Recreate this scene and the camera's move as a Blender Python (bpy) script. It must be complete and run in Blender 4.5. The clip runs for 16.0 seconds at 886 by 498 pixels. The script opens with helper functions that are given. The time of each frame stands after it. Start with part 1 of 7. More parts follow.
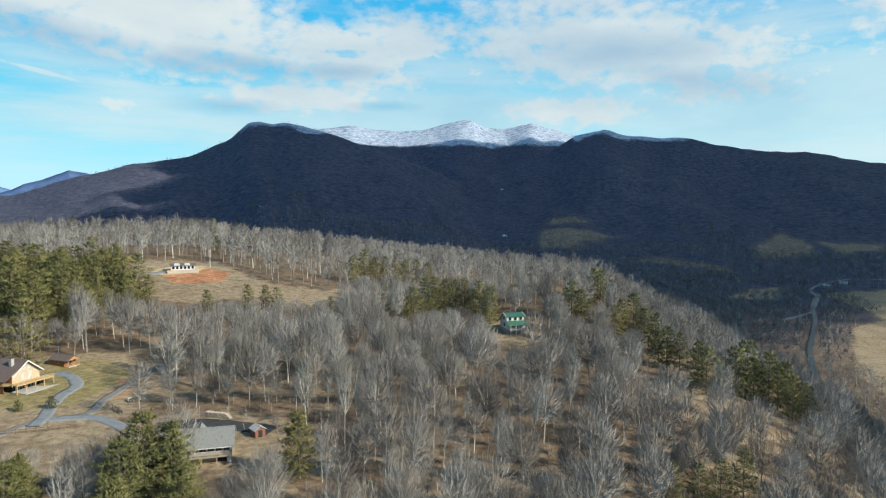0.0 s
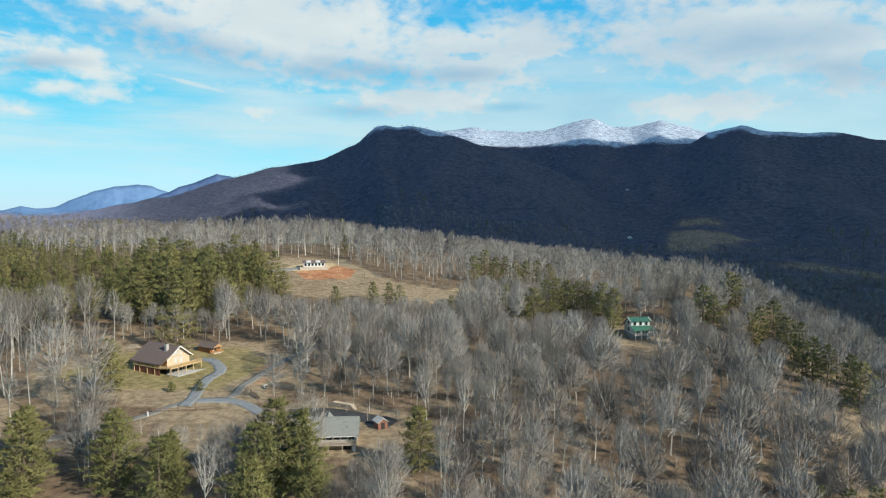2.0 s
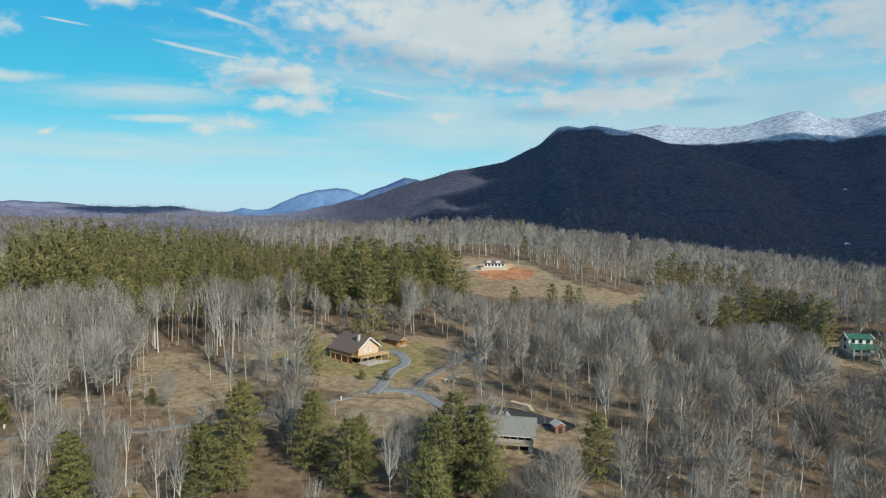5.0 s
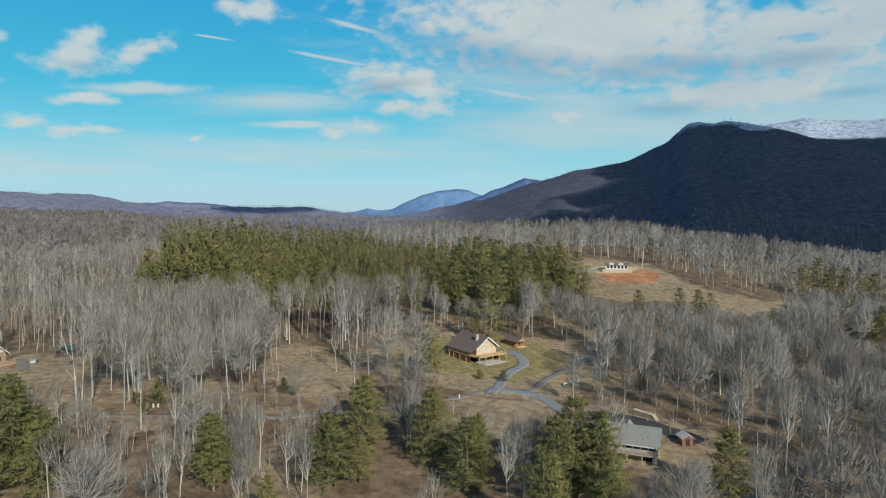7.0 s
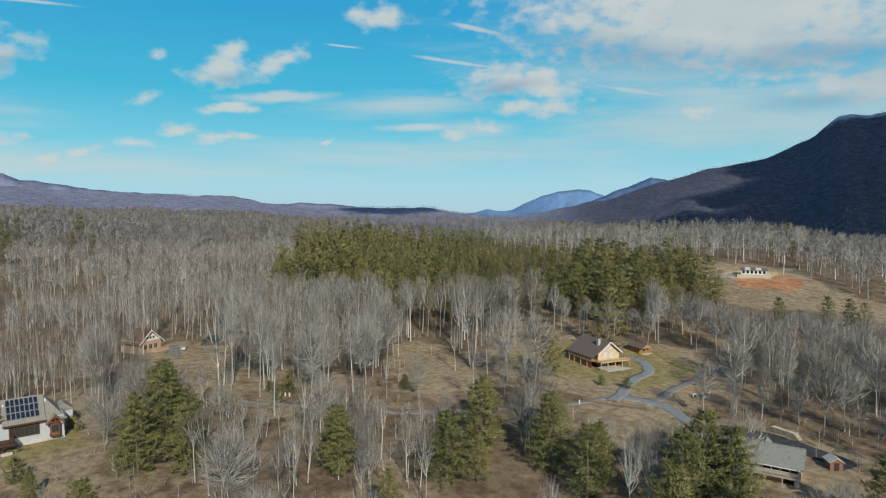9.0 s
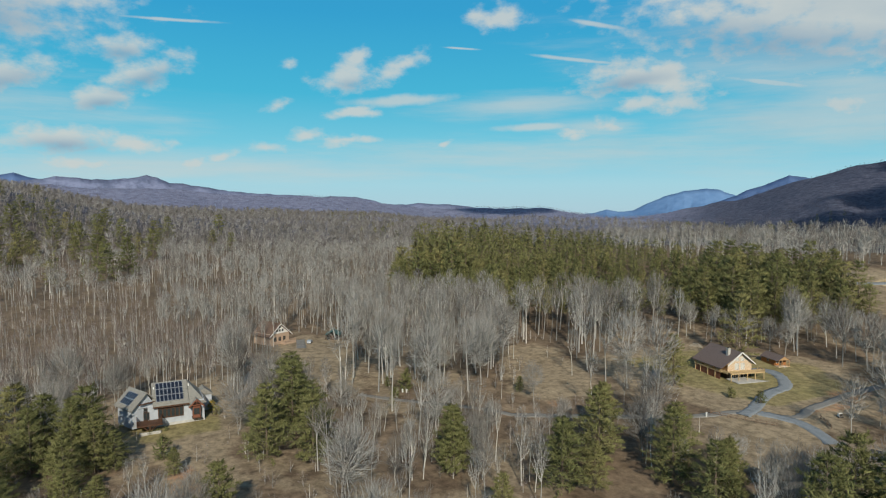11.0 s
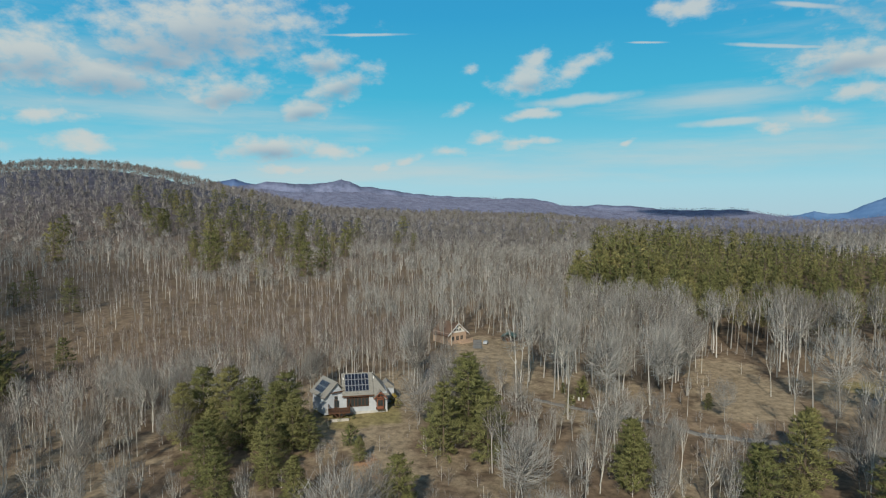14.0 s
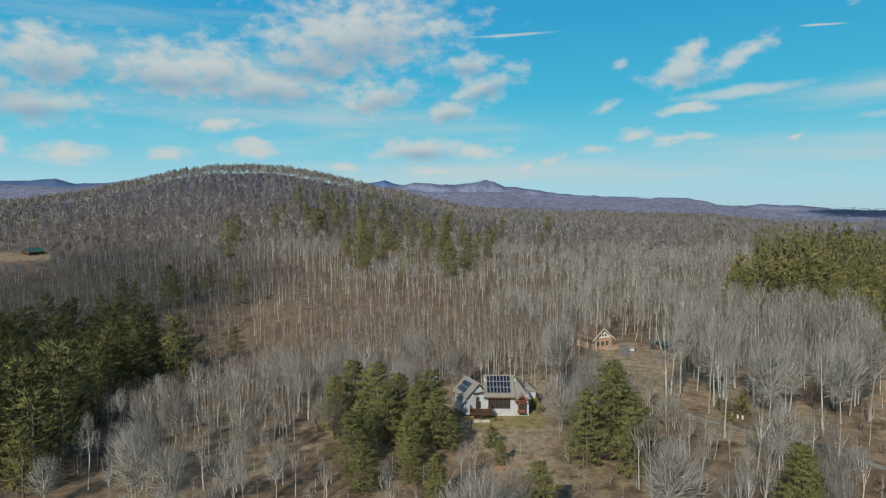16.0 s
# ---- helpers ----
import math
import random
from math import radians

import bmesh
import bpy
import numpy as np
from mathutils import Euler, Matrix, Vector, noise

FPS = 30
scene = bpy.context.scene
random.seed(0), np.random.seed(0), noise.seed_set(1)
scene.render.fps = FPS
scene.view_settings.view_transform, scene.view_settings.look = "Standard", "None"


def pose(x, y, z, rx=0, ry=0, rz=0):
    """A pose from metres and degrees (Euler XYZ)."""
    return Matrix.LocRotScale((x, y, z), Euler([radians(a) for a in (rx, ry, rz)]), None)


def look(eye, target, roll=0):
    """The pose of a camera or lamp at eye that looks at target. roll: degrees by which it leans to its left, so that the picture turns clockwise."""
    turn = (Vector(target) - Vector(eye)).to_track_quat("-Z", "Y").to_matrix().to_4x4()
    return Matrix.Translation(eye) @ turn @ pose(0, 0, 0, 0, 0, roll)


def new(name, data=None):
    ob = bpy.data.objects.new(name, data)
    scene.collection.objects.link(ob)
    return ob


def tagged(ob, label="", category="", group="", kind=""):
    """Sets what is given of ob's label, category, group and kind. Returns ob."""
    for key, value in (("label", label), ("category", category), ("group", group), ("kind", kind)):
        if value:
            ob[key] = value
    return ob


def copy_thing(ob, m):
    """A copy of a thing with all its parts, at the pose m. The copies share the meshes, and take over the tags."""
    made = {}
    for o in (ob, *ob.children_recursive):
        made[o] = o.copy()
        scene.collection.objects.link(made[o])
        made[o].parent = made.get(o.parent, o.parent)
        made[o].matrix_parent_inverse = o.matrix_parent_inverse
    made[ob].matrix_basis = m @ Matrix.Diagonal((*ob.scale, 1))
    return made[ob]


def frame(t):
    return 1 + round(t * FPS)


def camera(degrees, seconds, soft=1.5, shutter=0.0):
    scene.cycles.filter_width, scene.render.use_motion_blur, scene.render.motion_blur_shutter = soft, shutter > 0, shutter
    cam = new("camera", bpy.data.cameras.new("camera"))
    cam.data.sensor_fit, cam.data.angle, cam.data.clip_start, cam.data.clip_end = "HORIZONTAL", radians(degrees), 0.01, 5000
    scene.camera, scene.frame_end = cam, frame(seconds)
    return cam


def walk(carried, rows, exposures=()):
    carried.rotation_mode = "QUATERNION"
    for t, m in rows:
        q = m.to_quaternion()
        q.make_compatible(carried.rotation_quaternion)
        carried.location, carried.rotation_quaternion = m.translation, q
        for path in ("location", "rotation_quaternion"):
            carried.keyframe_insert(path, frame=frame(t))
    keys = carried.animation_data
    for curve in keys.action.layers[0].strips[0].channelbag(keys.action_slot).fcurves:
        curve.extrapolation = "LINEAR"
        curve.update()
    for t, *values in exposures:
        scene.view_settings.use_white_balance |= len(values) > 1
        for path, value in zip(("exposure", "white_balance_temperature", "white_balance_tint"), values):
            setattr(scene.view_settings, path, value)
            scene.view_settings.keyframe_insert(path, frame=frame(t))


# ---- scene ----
cam = camera(69.5, 16.0, soft=1.2)
PATH = [
    (0.0, pose(0.00, 0.00, 57.96, 86.031, 0, 0.000)),
    (0.5, pose(-0.03, 0.08, 57.88, 86.042, 0, 2.711)),
    (1.0, pose(-0.07, 0.17, 57.80, 86.062, 0, 5.403)),
    (1.5, pose(-0.11, 0.26, 57.72, 86.083, 0, 8.101)),
    (2.0, pose(-0.16, 0.35, 57.64, 86.111, 0, 10.790)),
    (2.5, pose(-0.21, 0.44, 57.56, 86.143, 0, 13.468)),
    (3.0, pose(-0.27, 0.53, 57.49, 86.165, 0, 16.144)),
    (3.5, pose(-0.34, 0.62, 57.42, 86.188, 0, 18.807)),
    (4.0, pose(-0.41, 0.71, 57.36, 86.229, 0, 21.483)),
    (6.5, pose(-0.90, 1.15, 57.10, 86.307, 0, 34.797)),
    (7.0, pose(-1.02, 1.23, 57.07, 86.329, 0, 37.463)),
    (7.5, pose(-1.15, 1.32, 57.04, 86.353, 0, 40.158)),
    (8.0, pose(-1.29, 1.40, 57.02, 86.376, 0, 42.857)),
    (8.5, pose(-1.44, 1.48, 57.00, 86.386, 0, 45.529)),
    (9.0, pose(-1.60, 1.56, 57.00, 86.400, 0, 48.167)),
    (11.5, pose(-2.55, 1.90, 57.11, 86.456, 0, 61.039)),
    (12.0, pose(-2.77, 1.96, 57.16, 86.484, 0, 63.487)),
    (12.5, pose(-3.00, 2.02, 57.22, 86.505, 0, 65.984)),
    (13.0, pose(-3.25, 2.07, 57.30, 86.542, 0, 68.579)),
    (13.5, pose(-3.50, 2.11, 57.38, 86.566, 0, 71.391)),
    (14.0, pose(-3.77, 2.15, 57.48, 86.578, 0, 74.313)),
    (14.5, pose(-4.06, 2.19, 57.59, 86.589, 0, 77.255)),
    (15.0, pose(-4.35, 2.22, 57.72, 86.579, 0, 80.370)),
    (15.5, pose(-4.66, 2.25, 57.86, 86.572, 0, 83.558)),
    (16.0, pose(-4.98, 2.27, 58.01, 86.569, 0, 87.130)),
]
walk(cam, PATH, exposures=[(0, 0.25), (4, 0.08), (6.5, -0.14), (8.5, -0.2), (12.5, -0.27), (16, -0.27)])
# ---------------------------------------------------------------- sky, sun
SUN_AZ, SUN_EL = 117.0, 31.0
SUN_DIR = Vector((math.sin(radians(SUN_AZ)) * math.cos(radians(SUN_EL)), math.cos(radians(SUN_AZ)) * math.cos(radians(SUN_EL)),
                  math.sin(radians(SUN_EL))))
sun_data = bpy.data.lights.new("sun", "SUN")
sun_data.energy, sun_data.angle, sun_data.color = 4.7, radians(0.53), (1.0, 0.93, 0.775)
sun = new("sun", sun_data)
sun.matrix_world = look(SUN_DIR * 1000, (0, 0, 0))

world = bpy.data.worlds.new("sky")
scene.world = world
world.use_nodes = True
wt = world.node_tree
wt.nodes.clear()


def wlink(a, b):
    wt.links.new(a, b)


def wmath(op, a, b=None, clamp=False):
    n = wt.nodes.new("ShaderNodeMath")
    n.operation, n.use_clamp = op, clamp
    for i, v in enumerate((a, b)):
        if v is None:
            continue
        if isinstance(v, (int, float)):
            n.inputs[i].default_value = v
        else:
            wlink(v, n.inputs[i])
    return n.outputs[0]


def wmix(f, a, b):
    n = wt.nodes.new("ShaderNodeMix")
    n.data_type = "RGBA"
    wlink(f, n.inputs["Factor"])
    for i, v in ((6, a), (7, b)):
        if isinstance(v, tuple):
            n.inputs[i].default_value = (*v, 1)
        else:
            wlink(v, n.inputs[i])
    return n.outputs[2]


def wrange(v, a, b, smooth=True):
    n = wt.nodes.new("ShaderNodeMapRange")
    n.interpolation_type = "SMOOTHSTEP" if smooth else "LINEAR"
    n.inputs["From Min"].default_value, n.inputs["From Max"].default_value = a, b
    wlink(v, n.inputs["Value"])
    return n.outputs["Result"]


coord = wt.nodes.new("ShaderNodeTexCoord")
sep = wt.nodes.new("ShaderNodeSeparateXYZ")
wlink(coord.outputs["Generated"], sep.inputs[0])
DEG = 180 / math.pi
w_az = wmath("MULTIPLY", wmath("ARCTAN2", sep.outputs[0], sep.outputs[1]), DEG)
w_el = wmath("MULTIPLY", wmath("ARCSINE", sep.outputs[2]), DEG)
flat = wt.nodes.new("ShaderNodeCombineXYZ")
wlink(w_az, flat.inputs[0]), wlink(w_el, flat.inputs[1])


def wnoise(sx, sy, detail, rough, seed=0.0):
    m = wt.nodes.new("ShaderNodeMapping")
    m.inputs["Location"].default_value = (seed, seed * 0.7, seed)
    m.inputs["Scale"].default_value = (sx, sy, 1)
    wlink(flat.outputs[0], m.inputs["Vector"])
    n = wt.nodes.new("ShaderNodeTexNoise")
    n.inputs["Scale"].default_value, n.inputs["Detail"].default_value, n.inputs["Roughness"].default_value = 1.0, detail, rough
    wlink(m.outputs[0], n.inputs["Vector"])
    return n.outputs["Fac"]


def wblob(spot, az, el, wide, tall, turn=0.0, amount=1.0):
    """A soft mass of cloud at a bearing and height in the sky, in degrees."""
    m = wt.nodes.new("ShaderNodeMapping")
    m.vector_type = "TEXTURE"
    m.inputs["Location"].default_value = (az, el, 0)
    m.inputs["Rotation"].default_value = (0, 0, radians(turn))
    m.inputs["Scale"].default_value = (wide, tall, 1)
    wlink(spot, m.inputs["Vector"])
    d = wt.nodes.new("ShaderNodeVectorMath")
    d.operation = "LENGTH"
    wlink(m.outputs[0], d.inputs[0])
    return wmath("SUBTRACT", amount, d.outputs["Value"])


def wmax(items):
    out = items[0]
    for i in items[1:]:
        out = wmath("MAXIMUM", out, i)
    return out


sky = wt.nodes.new("ShaderNodeTexSky")
sky.sky_type, sky.sun_disc = "NISHITA", False
sky.sun_elevation, sky.sun_rotation = radians(SUN_EL), radians(SUN_AZ)
sky.altitude, sky.air_density, sky.dust_density, sky.ozone_density = 900, 1.0, 0.6, 1.5
ramp = wt.nodes.new("ShaderNodeValToRGB")
elements = ramp.color_ramp.elements
elements[0].position, elements[0].color = 0.0, (0.47, 0.72, 0.83, 1)
elements[1].position, elements[1].color = 1.0, (0.10, 0.17, 0.29, 1)
for at_, col_ in ((0.04, (0.42, 0.76, 0.88, 1)), (0.10, (0.20, 0.68, 0.86, 1)), (0.18, (0.065, 0.55, 0.80, 1)), (0.3, (0.035, 0.42, 0.75, 1)), (0.37, (0.035, 0.38, 0.72, 1)), (0.5, (0.07, 0.24, 0.46, 1))):
    elements.new(at_).color = col_
wlink(wrange(w_el, 0.0, 55.0, False), ramp.inputs[0])
scaled = wt.nodes.new("ShaderNodeMix")
scaled.data_type, scaled.blend_type = "RGBA", "MULTIPLY"
scaled.inputs["Factor"].default_value = 1.0
wlink(ramp.outputs[0], scaled.inputs[6])
scaled.inputs[7].default_value = (10, 10, 10, 1)
share = wt.nodes.new("ShaderNodeValue")
share.outputs[0].default_value = 0.95
clear = wmix(share.outputs[0], sky.outputs[0], scaled.outputs[2])

puff = wnoise(0.5, 0.85, 9, 0.58, 3.1)
wisp = wnoise(0.05, 0.42, 6, 0.62, 8.7)
grain = wmath("SUBTRACT", puff, 0.5)
# cumulus: (bearing, height, half width, half height, turn)
CUMULUS = [(-84.9, 12.6, 2.83, 1.21, 5), (-83.4, 10.7, 4.29, 1.36, 25), (-86.4, 8.7, 3.23, 1.21, 10), (-66.6, 11.3, 3.33, 1.52, 4), (-62.0, 12.5, 2.93, 0.86, 25), (-66.1, 12.9, 1.41, 1.01, 30), (-71.9, 12.2, 1.11, 0.51, 0), (-72.9, 8.8, 1.31, 0.56, 20), (-66.8, 8.5, 2.63, 0.45, 12), (-70.5, 6.4, 1.62, 0.66, 5), (-73.5, 5.3, 1.72, 0.56, 0),
           (-67.5, 6.1, 3.33, 0.35, 0), (-77.5, 4.4, 1.52, 0.56, 20)]
CUMULUS += [(-80.0, 3.7, 1.72, 0.61, 15), (-58.4, 5.8, 1.31, 0.4, 20), (-44.2, 7.2, 1.62, 0.86, 0), (-47.1, 6.7, 1.52, 0.76, 0), (-42.7, 11.1, 5.05, 1.52, 8), (-55.4, 16.5, 1.72, 0.91, 0), (-41.2, 8.9, 3.03, 0.81, 0), (-39.0, 8.8, 4.8, 0.96, 0), (-43.7, 7.0, 1.31, 0.61, 0), (-46.9, 6.4, 1.11, 0.56, 0), (-26.5, 8.0, 2.32, 1.06, 0),
           (-66.4, 8.4, 2.83, 0.45, 0), (-67.9, 6.0, 2.02, 0.71, 0), (-53.6, 16.3, 3.03, 1.11, 0)]
HEAPS = [(-94.5, 15.0, 10.1, 3.94, 5), (-98.0, 12.5, 6.06, 2.02, 0), (-106.5, 11.6, 5.05, 3.13, 0), (-102.1, 10.6, 8.59, 2.32, 0), (-92.9, 9.8, 4.8, 1.72, 15), (-89.3, 5.4, 4.85, 1.36, 0), (-84.0, 5.2, 2.83, 0.91, 0), (-103.6, 5.4, 3.23, 1.01, 0), (-106.0, 7.3, 3.23, 0.86, 0), (-88.3, 3.5, 3.54, 0.71, 0), (-96.1, 3.9, 2.02, 0.61, 0),
           (-118.6, 11.4, 5.81, 2.63, 0), (-119.8, 7.9, 5.05, 1.62, 0), (-109.6, 11.3, 7.58, 2.63, 0), (-124.4, 9.9, 6.06, 3.54, 0), (-117.4, 4.4, 2.83, 0.91, 0), (-110.0, 4.6, 2.02, 0.76, 0), (-123.7, 4.6, 3.03, 1.01, 0)]
BANK = [(-24.2, 15.4, 22.22, 4.65, -4), (-8.6, 13.5, 11.62, 3.79, 0), (-12.7, 9.0, 10.86, 2.02, 0), (-3.7, 13.7, 8.08, 3.54, 0), (-24.6, 14.3, 21.21, 5.56, -6), (-7.5, 12.4, 11.62, 4.54, 0), (-10.0, 9.2, 7.58, 1.82, 0), (13.3, 13.5, 18.18, 6.06, -4), (21.1, 11.4, 13.13, 5.56, -8), (-40.8, 11.0, 6.57, 1.72, -4), (11.4, 8.0, 11.11, 2.02, 0),
           (12, 24, 40, 9, 0), (42, 16, 16, 11, 0), (-30, 26, 26, 7, 0)]
HOLES = [(-9.5, 16.0, 3.13, 1.31, -15), (-1.4, 11.9, 2.53, 0.91, 5), (-8.5, 12.9, 1.72, 0.56, 0), (23.2, 10.4, 1.52, 1.01, 0), (-11.4, 15.8, 2.02, 0.81, 0), (-1.9, 11.9, 2.22, 0.71, 0)]
VEIL = [(-27, 13, 20, 8, 0, 1.0), (-20, 6.5, 18, 2.8, -2, 1.3), (30, 7.5, 28, 7, 0, 1.6), (0, 8, 22, 4.5, 0, 1.6), (-45, 4.5, 30, 2.2, 0), (-52, 9.2, 11, 1.3, 2), (-98, 8.0, 20, 3.0, 0), (-75, 3.4, 28, 1.6, 0), (-26, 9.5, 11, 2.0, -5), (-108, 11, 16, 5, 0),
        (-45, 7, 5, 1, 0)]


def later(value):
    """The place in the sky once more, to be worked out after value."""
    join = wt.nodes.new("ShaderNodeCombineXYZ")
    wlink(w_az, join.inputs[0]), wlink(w_el, join.inputs[1]), wlink(wmath("MULTIPLY", value, 1e-6), join.inputs[2])
    return join.outputs[0]


def mass(blobs, noise_part, amount, low, high, after=None):
    """The union of soft masses with a frayed edge; worked through in short runs."""
    out, spot = None, flat.outputs[0]
    if after is not None:
        spot = later(after)
    for k, b in enumerate(blobs):
        if out is not None and k % 12 == 0:
            spot = later(out)
        one = wblob(spot, *b)
        out = one if out is None else wmath("MAXIMUM", out, one)
    return wrange(wmath("ADD", out, wmath("MULTIPLY", noise_part, amount)), low, high)


cumulus = wmath("MULTIPLY", mass(CUMULUS, grain, 2.4, -0.15, 0.9), 0.85)
heaps = wmath("MULTIPLY", mass(HEAPS, grain, 2.3, -0.2, 0.9, cumulus), 0.92)
gap = wmath("SUBTRACT", 1.0, mass(HOLES, grain, 3.0, 0.0, 0.9, heaps))
bank = wmath("MULTIPLY", wmath("MULTIPLY", mass(BANK, grain, 1.7, -0.1, 0.75, gap), gap), 0.94)
veil = wmath("MULTIPLY", mass(VEIL, wmath("SUBTRACT", wisp, 0.5), 2.6, -0.15, 1.2, bank), 0.62)
trail = wmath("MULTIPLY", mass([(-46.7, 12.65, 5.6, .24, -8), (-39.5, 11.4, 4.5, .3, -11), (-32, 9.95, 4.9, .34, -11), (-57, 13.87, 2.1, .13, -4), (-45.2, 15.4, 4.0, .3, -12), (-81.4, 15.0, 5.2, .18, 2), (-62, 9.5, 7, .7, 3), (-50, 7.2, 6, .5, 2)], grain, 0.9, 0.05, 0.8, veil), 0.7)
alpha = wmax([cumulus, heaps, bank, veil, trail])
# the undersides and thick parts are grey, the rims white
UNDER = [(5, 14, 80, 40, 0, 0.55), (-84.9, 12.1, 2.41, 0.75, 5), (-83.4, 10.1, 3.65, 0.84, 25), (-86.4, 8.2, 2.75, 0.75, 10), (-66.6, 10.7, 2.83, 0.94, 4), (-42.7, 10.5, 4.29, 0.94, 8), (-94.5, 13.3, 8.58, 2.44, 5), (-98.0, 11.7, 5.15, 1.25, 0), (-106.5, 10.3, 4.29, 1.94, 0), (-102.1, 9.6, 7.3, 1.44, 0), (-92.9, 9.1, 4.08, 1.07, 15),
         (-89.3, 4.8, 4.12, 0.84, 0)]
UNDER += [(-118.6, 10.3, 4.94, 1.63, 0), (-119.8, 7.2, 4.29, 1.0, 0), (-109.6, 10.2, 6.44, 1.63, 0), (-124.4, 8.4, 5.15, 2.19, 0), (-32.3, 12.7, 14.14, 2.12, -10), (14.6, 13.0, 15.15, 3.54, -6), (20.4, 10.3, 12.12, 2.53, -12), (-21.8, 11.3, 8.08, 1.31, -6), (-5.0, 8.6, 6.06, 0.91, 0), (-30.0, 12.7, 11.62, 1.82, -6), (-17.1, 11.6, 11.11, 1.52, -4),
         (-18.4, 8.2, 7.58, 1.21, 0), (-8.6, 11.4, 8.08, 1.31, 0)]
soft = wnoise(0.1, 0.24, 5, 0.55, 21.0)
dark = mass(UNDER, wmath("SUBTRACT", soft, 0.5), 1.2, -0.25, 1.2, trail)
cloud_colour = wmix(dark, (6.9, 7.4, 7.2), (3.3, 4.7, 5.9))
sky_colour = wmix(alpha, clear, cloud_colour)
bg = wt.nodes.new("ShaderNodeBackground")
bg.inputs["Strength"].default_value = 0.1
wlink(sky_colour, bg.inputs["Color"])
w_out = wt.nodes.new("ShaderNodeOutputWorld")
wlink(bg.outputs[0], w_out.inputs["Surface"])
# ---------------------------------------------------------------- materials
def material(name, stops, rough=0.85, scale=3.0, detail=5, bump=0.15, bump_scale=12.0, metal=0.0, stretch=(1, 1, 1), fine=0.35, island=0.0, spec=0.3):
    """A noise-varied surface: colours along the noise, a finer grain over it and a bump. island: how much loose pieces differ."""
    m = bpy.data.materials.new(name)
    m.use_nodes = True
    nt = m.node_tree
    b = nt.nodes["Principled BSDF"]
    b.inputs["Roughness"].default_value, b.inputs["Metallic"].default_value = rough, metal
    b.inputs["Specular IOR Level"].default_value = spec
    geo = nt.nodes.new("ShaderNodeTexCoord")
    mp = nt.nodes.new("ShaderNodeMapping")
    mp.inputs["Scale"].default_value = stretch
    nt.links.new(geo.outputs["Object"], mp.inputs["Vector"])
    n1 = nt.nodes.new("ShaderNodeTexNoise")
    n1.inputs["Scale"].default_value, n1.inputs["Detail"].default_value = scale, detail
    n2 = nt.nodes.new("ShaderNodeTexNoise")
    n2.inputs["Scale"].default_value, n2.inputs["Detail"].default_value = bump_scale, 3
    for n in (n1, n2):
        nt.links.new(mp.outputs[0], n.inputs["Vector"])
    mix = nt.nodes.new("ShaderNodeMath")
    mix.operation = "MULTIPLY_ADD"
    nt.links.new(n2.outputs["Fac"], mix.inputs[0])
    mix.inputs[1].default_value = fine
    nt.links.new(n1.outputs["Fac"], mix.inputs[2])
    sub = nt.nodes.new("ShaderNodeMath")
    sub.operation = "SUBTRACT"
    nt.links.new(mix.outputs[0], sub.inputs[0])
    sub.inputs[1].default_value = fine * 0.5
    fac = sub.outputs[0]
    if island:
        g = nt.nodes.new("ShaderNodeNewGeometry")
        add = nt.nodes.new("ShaderNodeMath")
        add.operation = "MULTIPLY_ADD"
        nt.links.new(g.outputs["Random Per Island"], add.inputs[0])
        add.inputs[1].default_value = island
        nt.links.new(fac, add.inputs[2])
        sub2 = nt.nodes.new("ShaderNodeMath")
        sub2.operation = "SUBTRACT"
        nt.links.new(add.outputs[0], sub2.inputs[0])
        sub2.inputs[1].default_value = island * 0.5
        fac = sub2.outputs[0]
    ramp = nt.nodes.new("ShaderNodeValToRGB")
    e = ramp.color_ramp.elements
    lo, hi = 0.32, 0.68
    e[0].position, e[0].color = lo, (*stops[0], 1)
    e[1].position, e[1].color = hi, (*stops[-1], 1)
    for k, c in enumerate(stops[1:-1]):
        el = e.new(lo + (hi - lo) * (k + 1) / (len(stops) - 1))
        el.color = (*c, 1)
    nt.links.new(fac, ramp.inputs[0])
    nt.links.new(ramp.outputs[0], b.inputs["Base Color"])
    if bump:
        bp = nt.nodes.new("ShaderNodeBump")
        bp.inputs["Strength"].default_value, bp.inputs["Distance"].default_value = bump, 0.1
        nt.links.new(n2.outputs["Fac"], bp.inputs["Height"])
        nt.links.new(bp.outputs[0], b.inputs["Normal"])
    return m


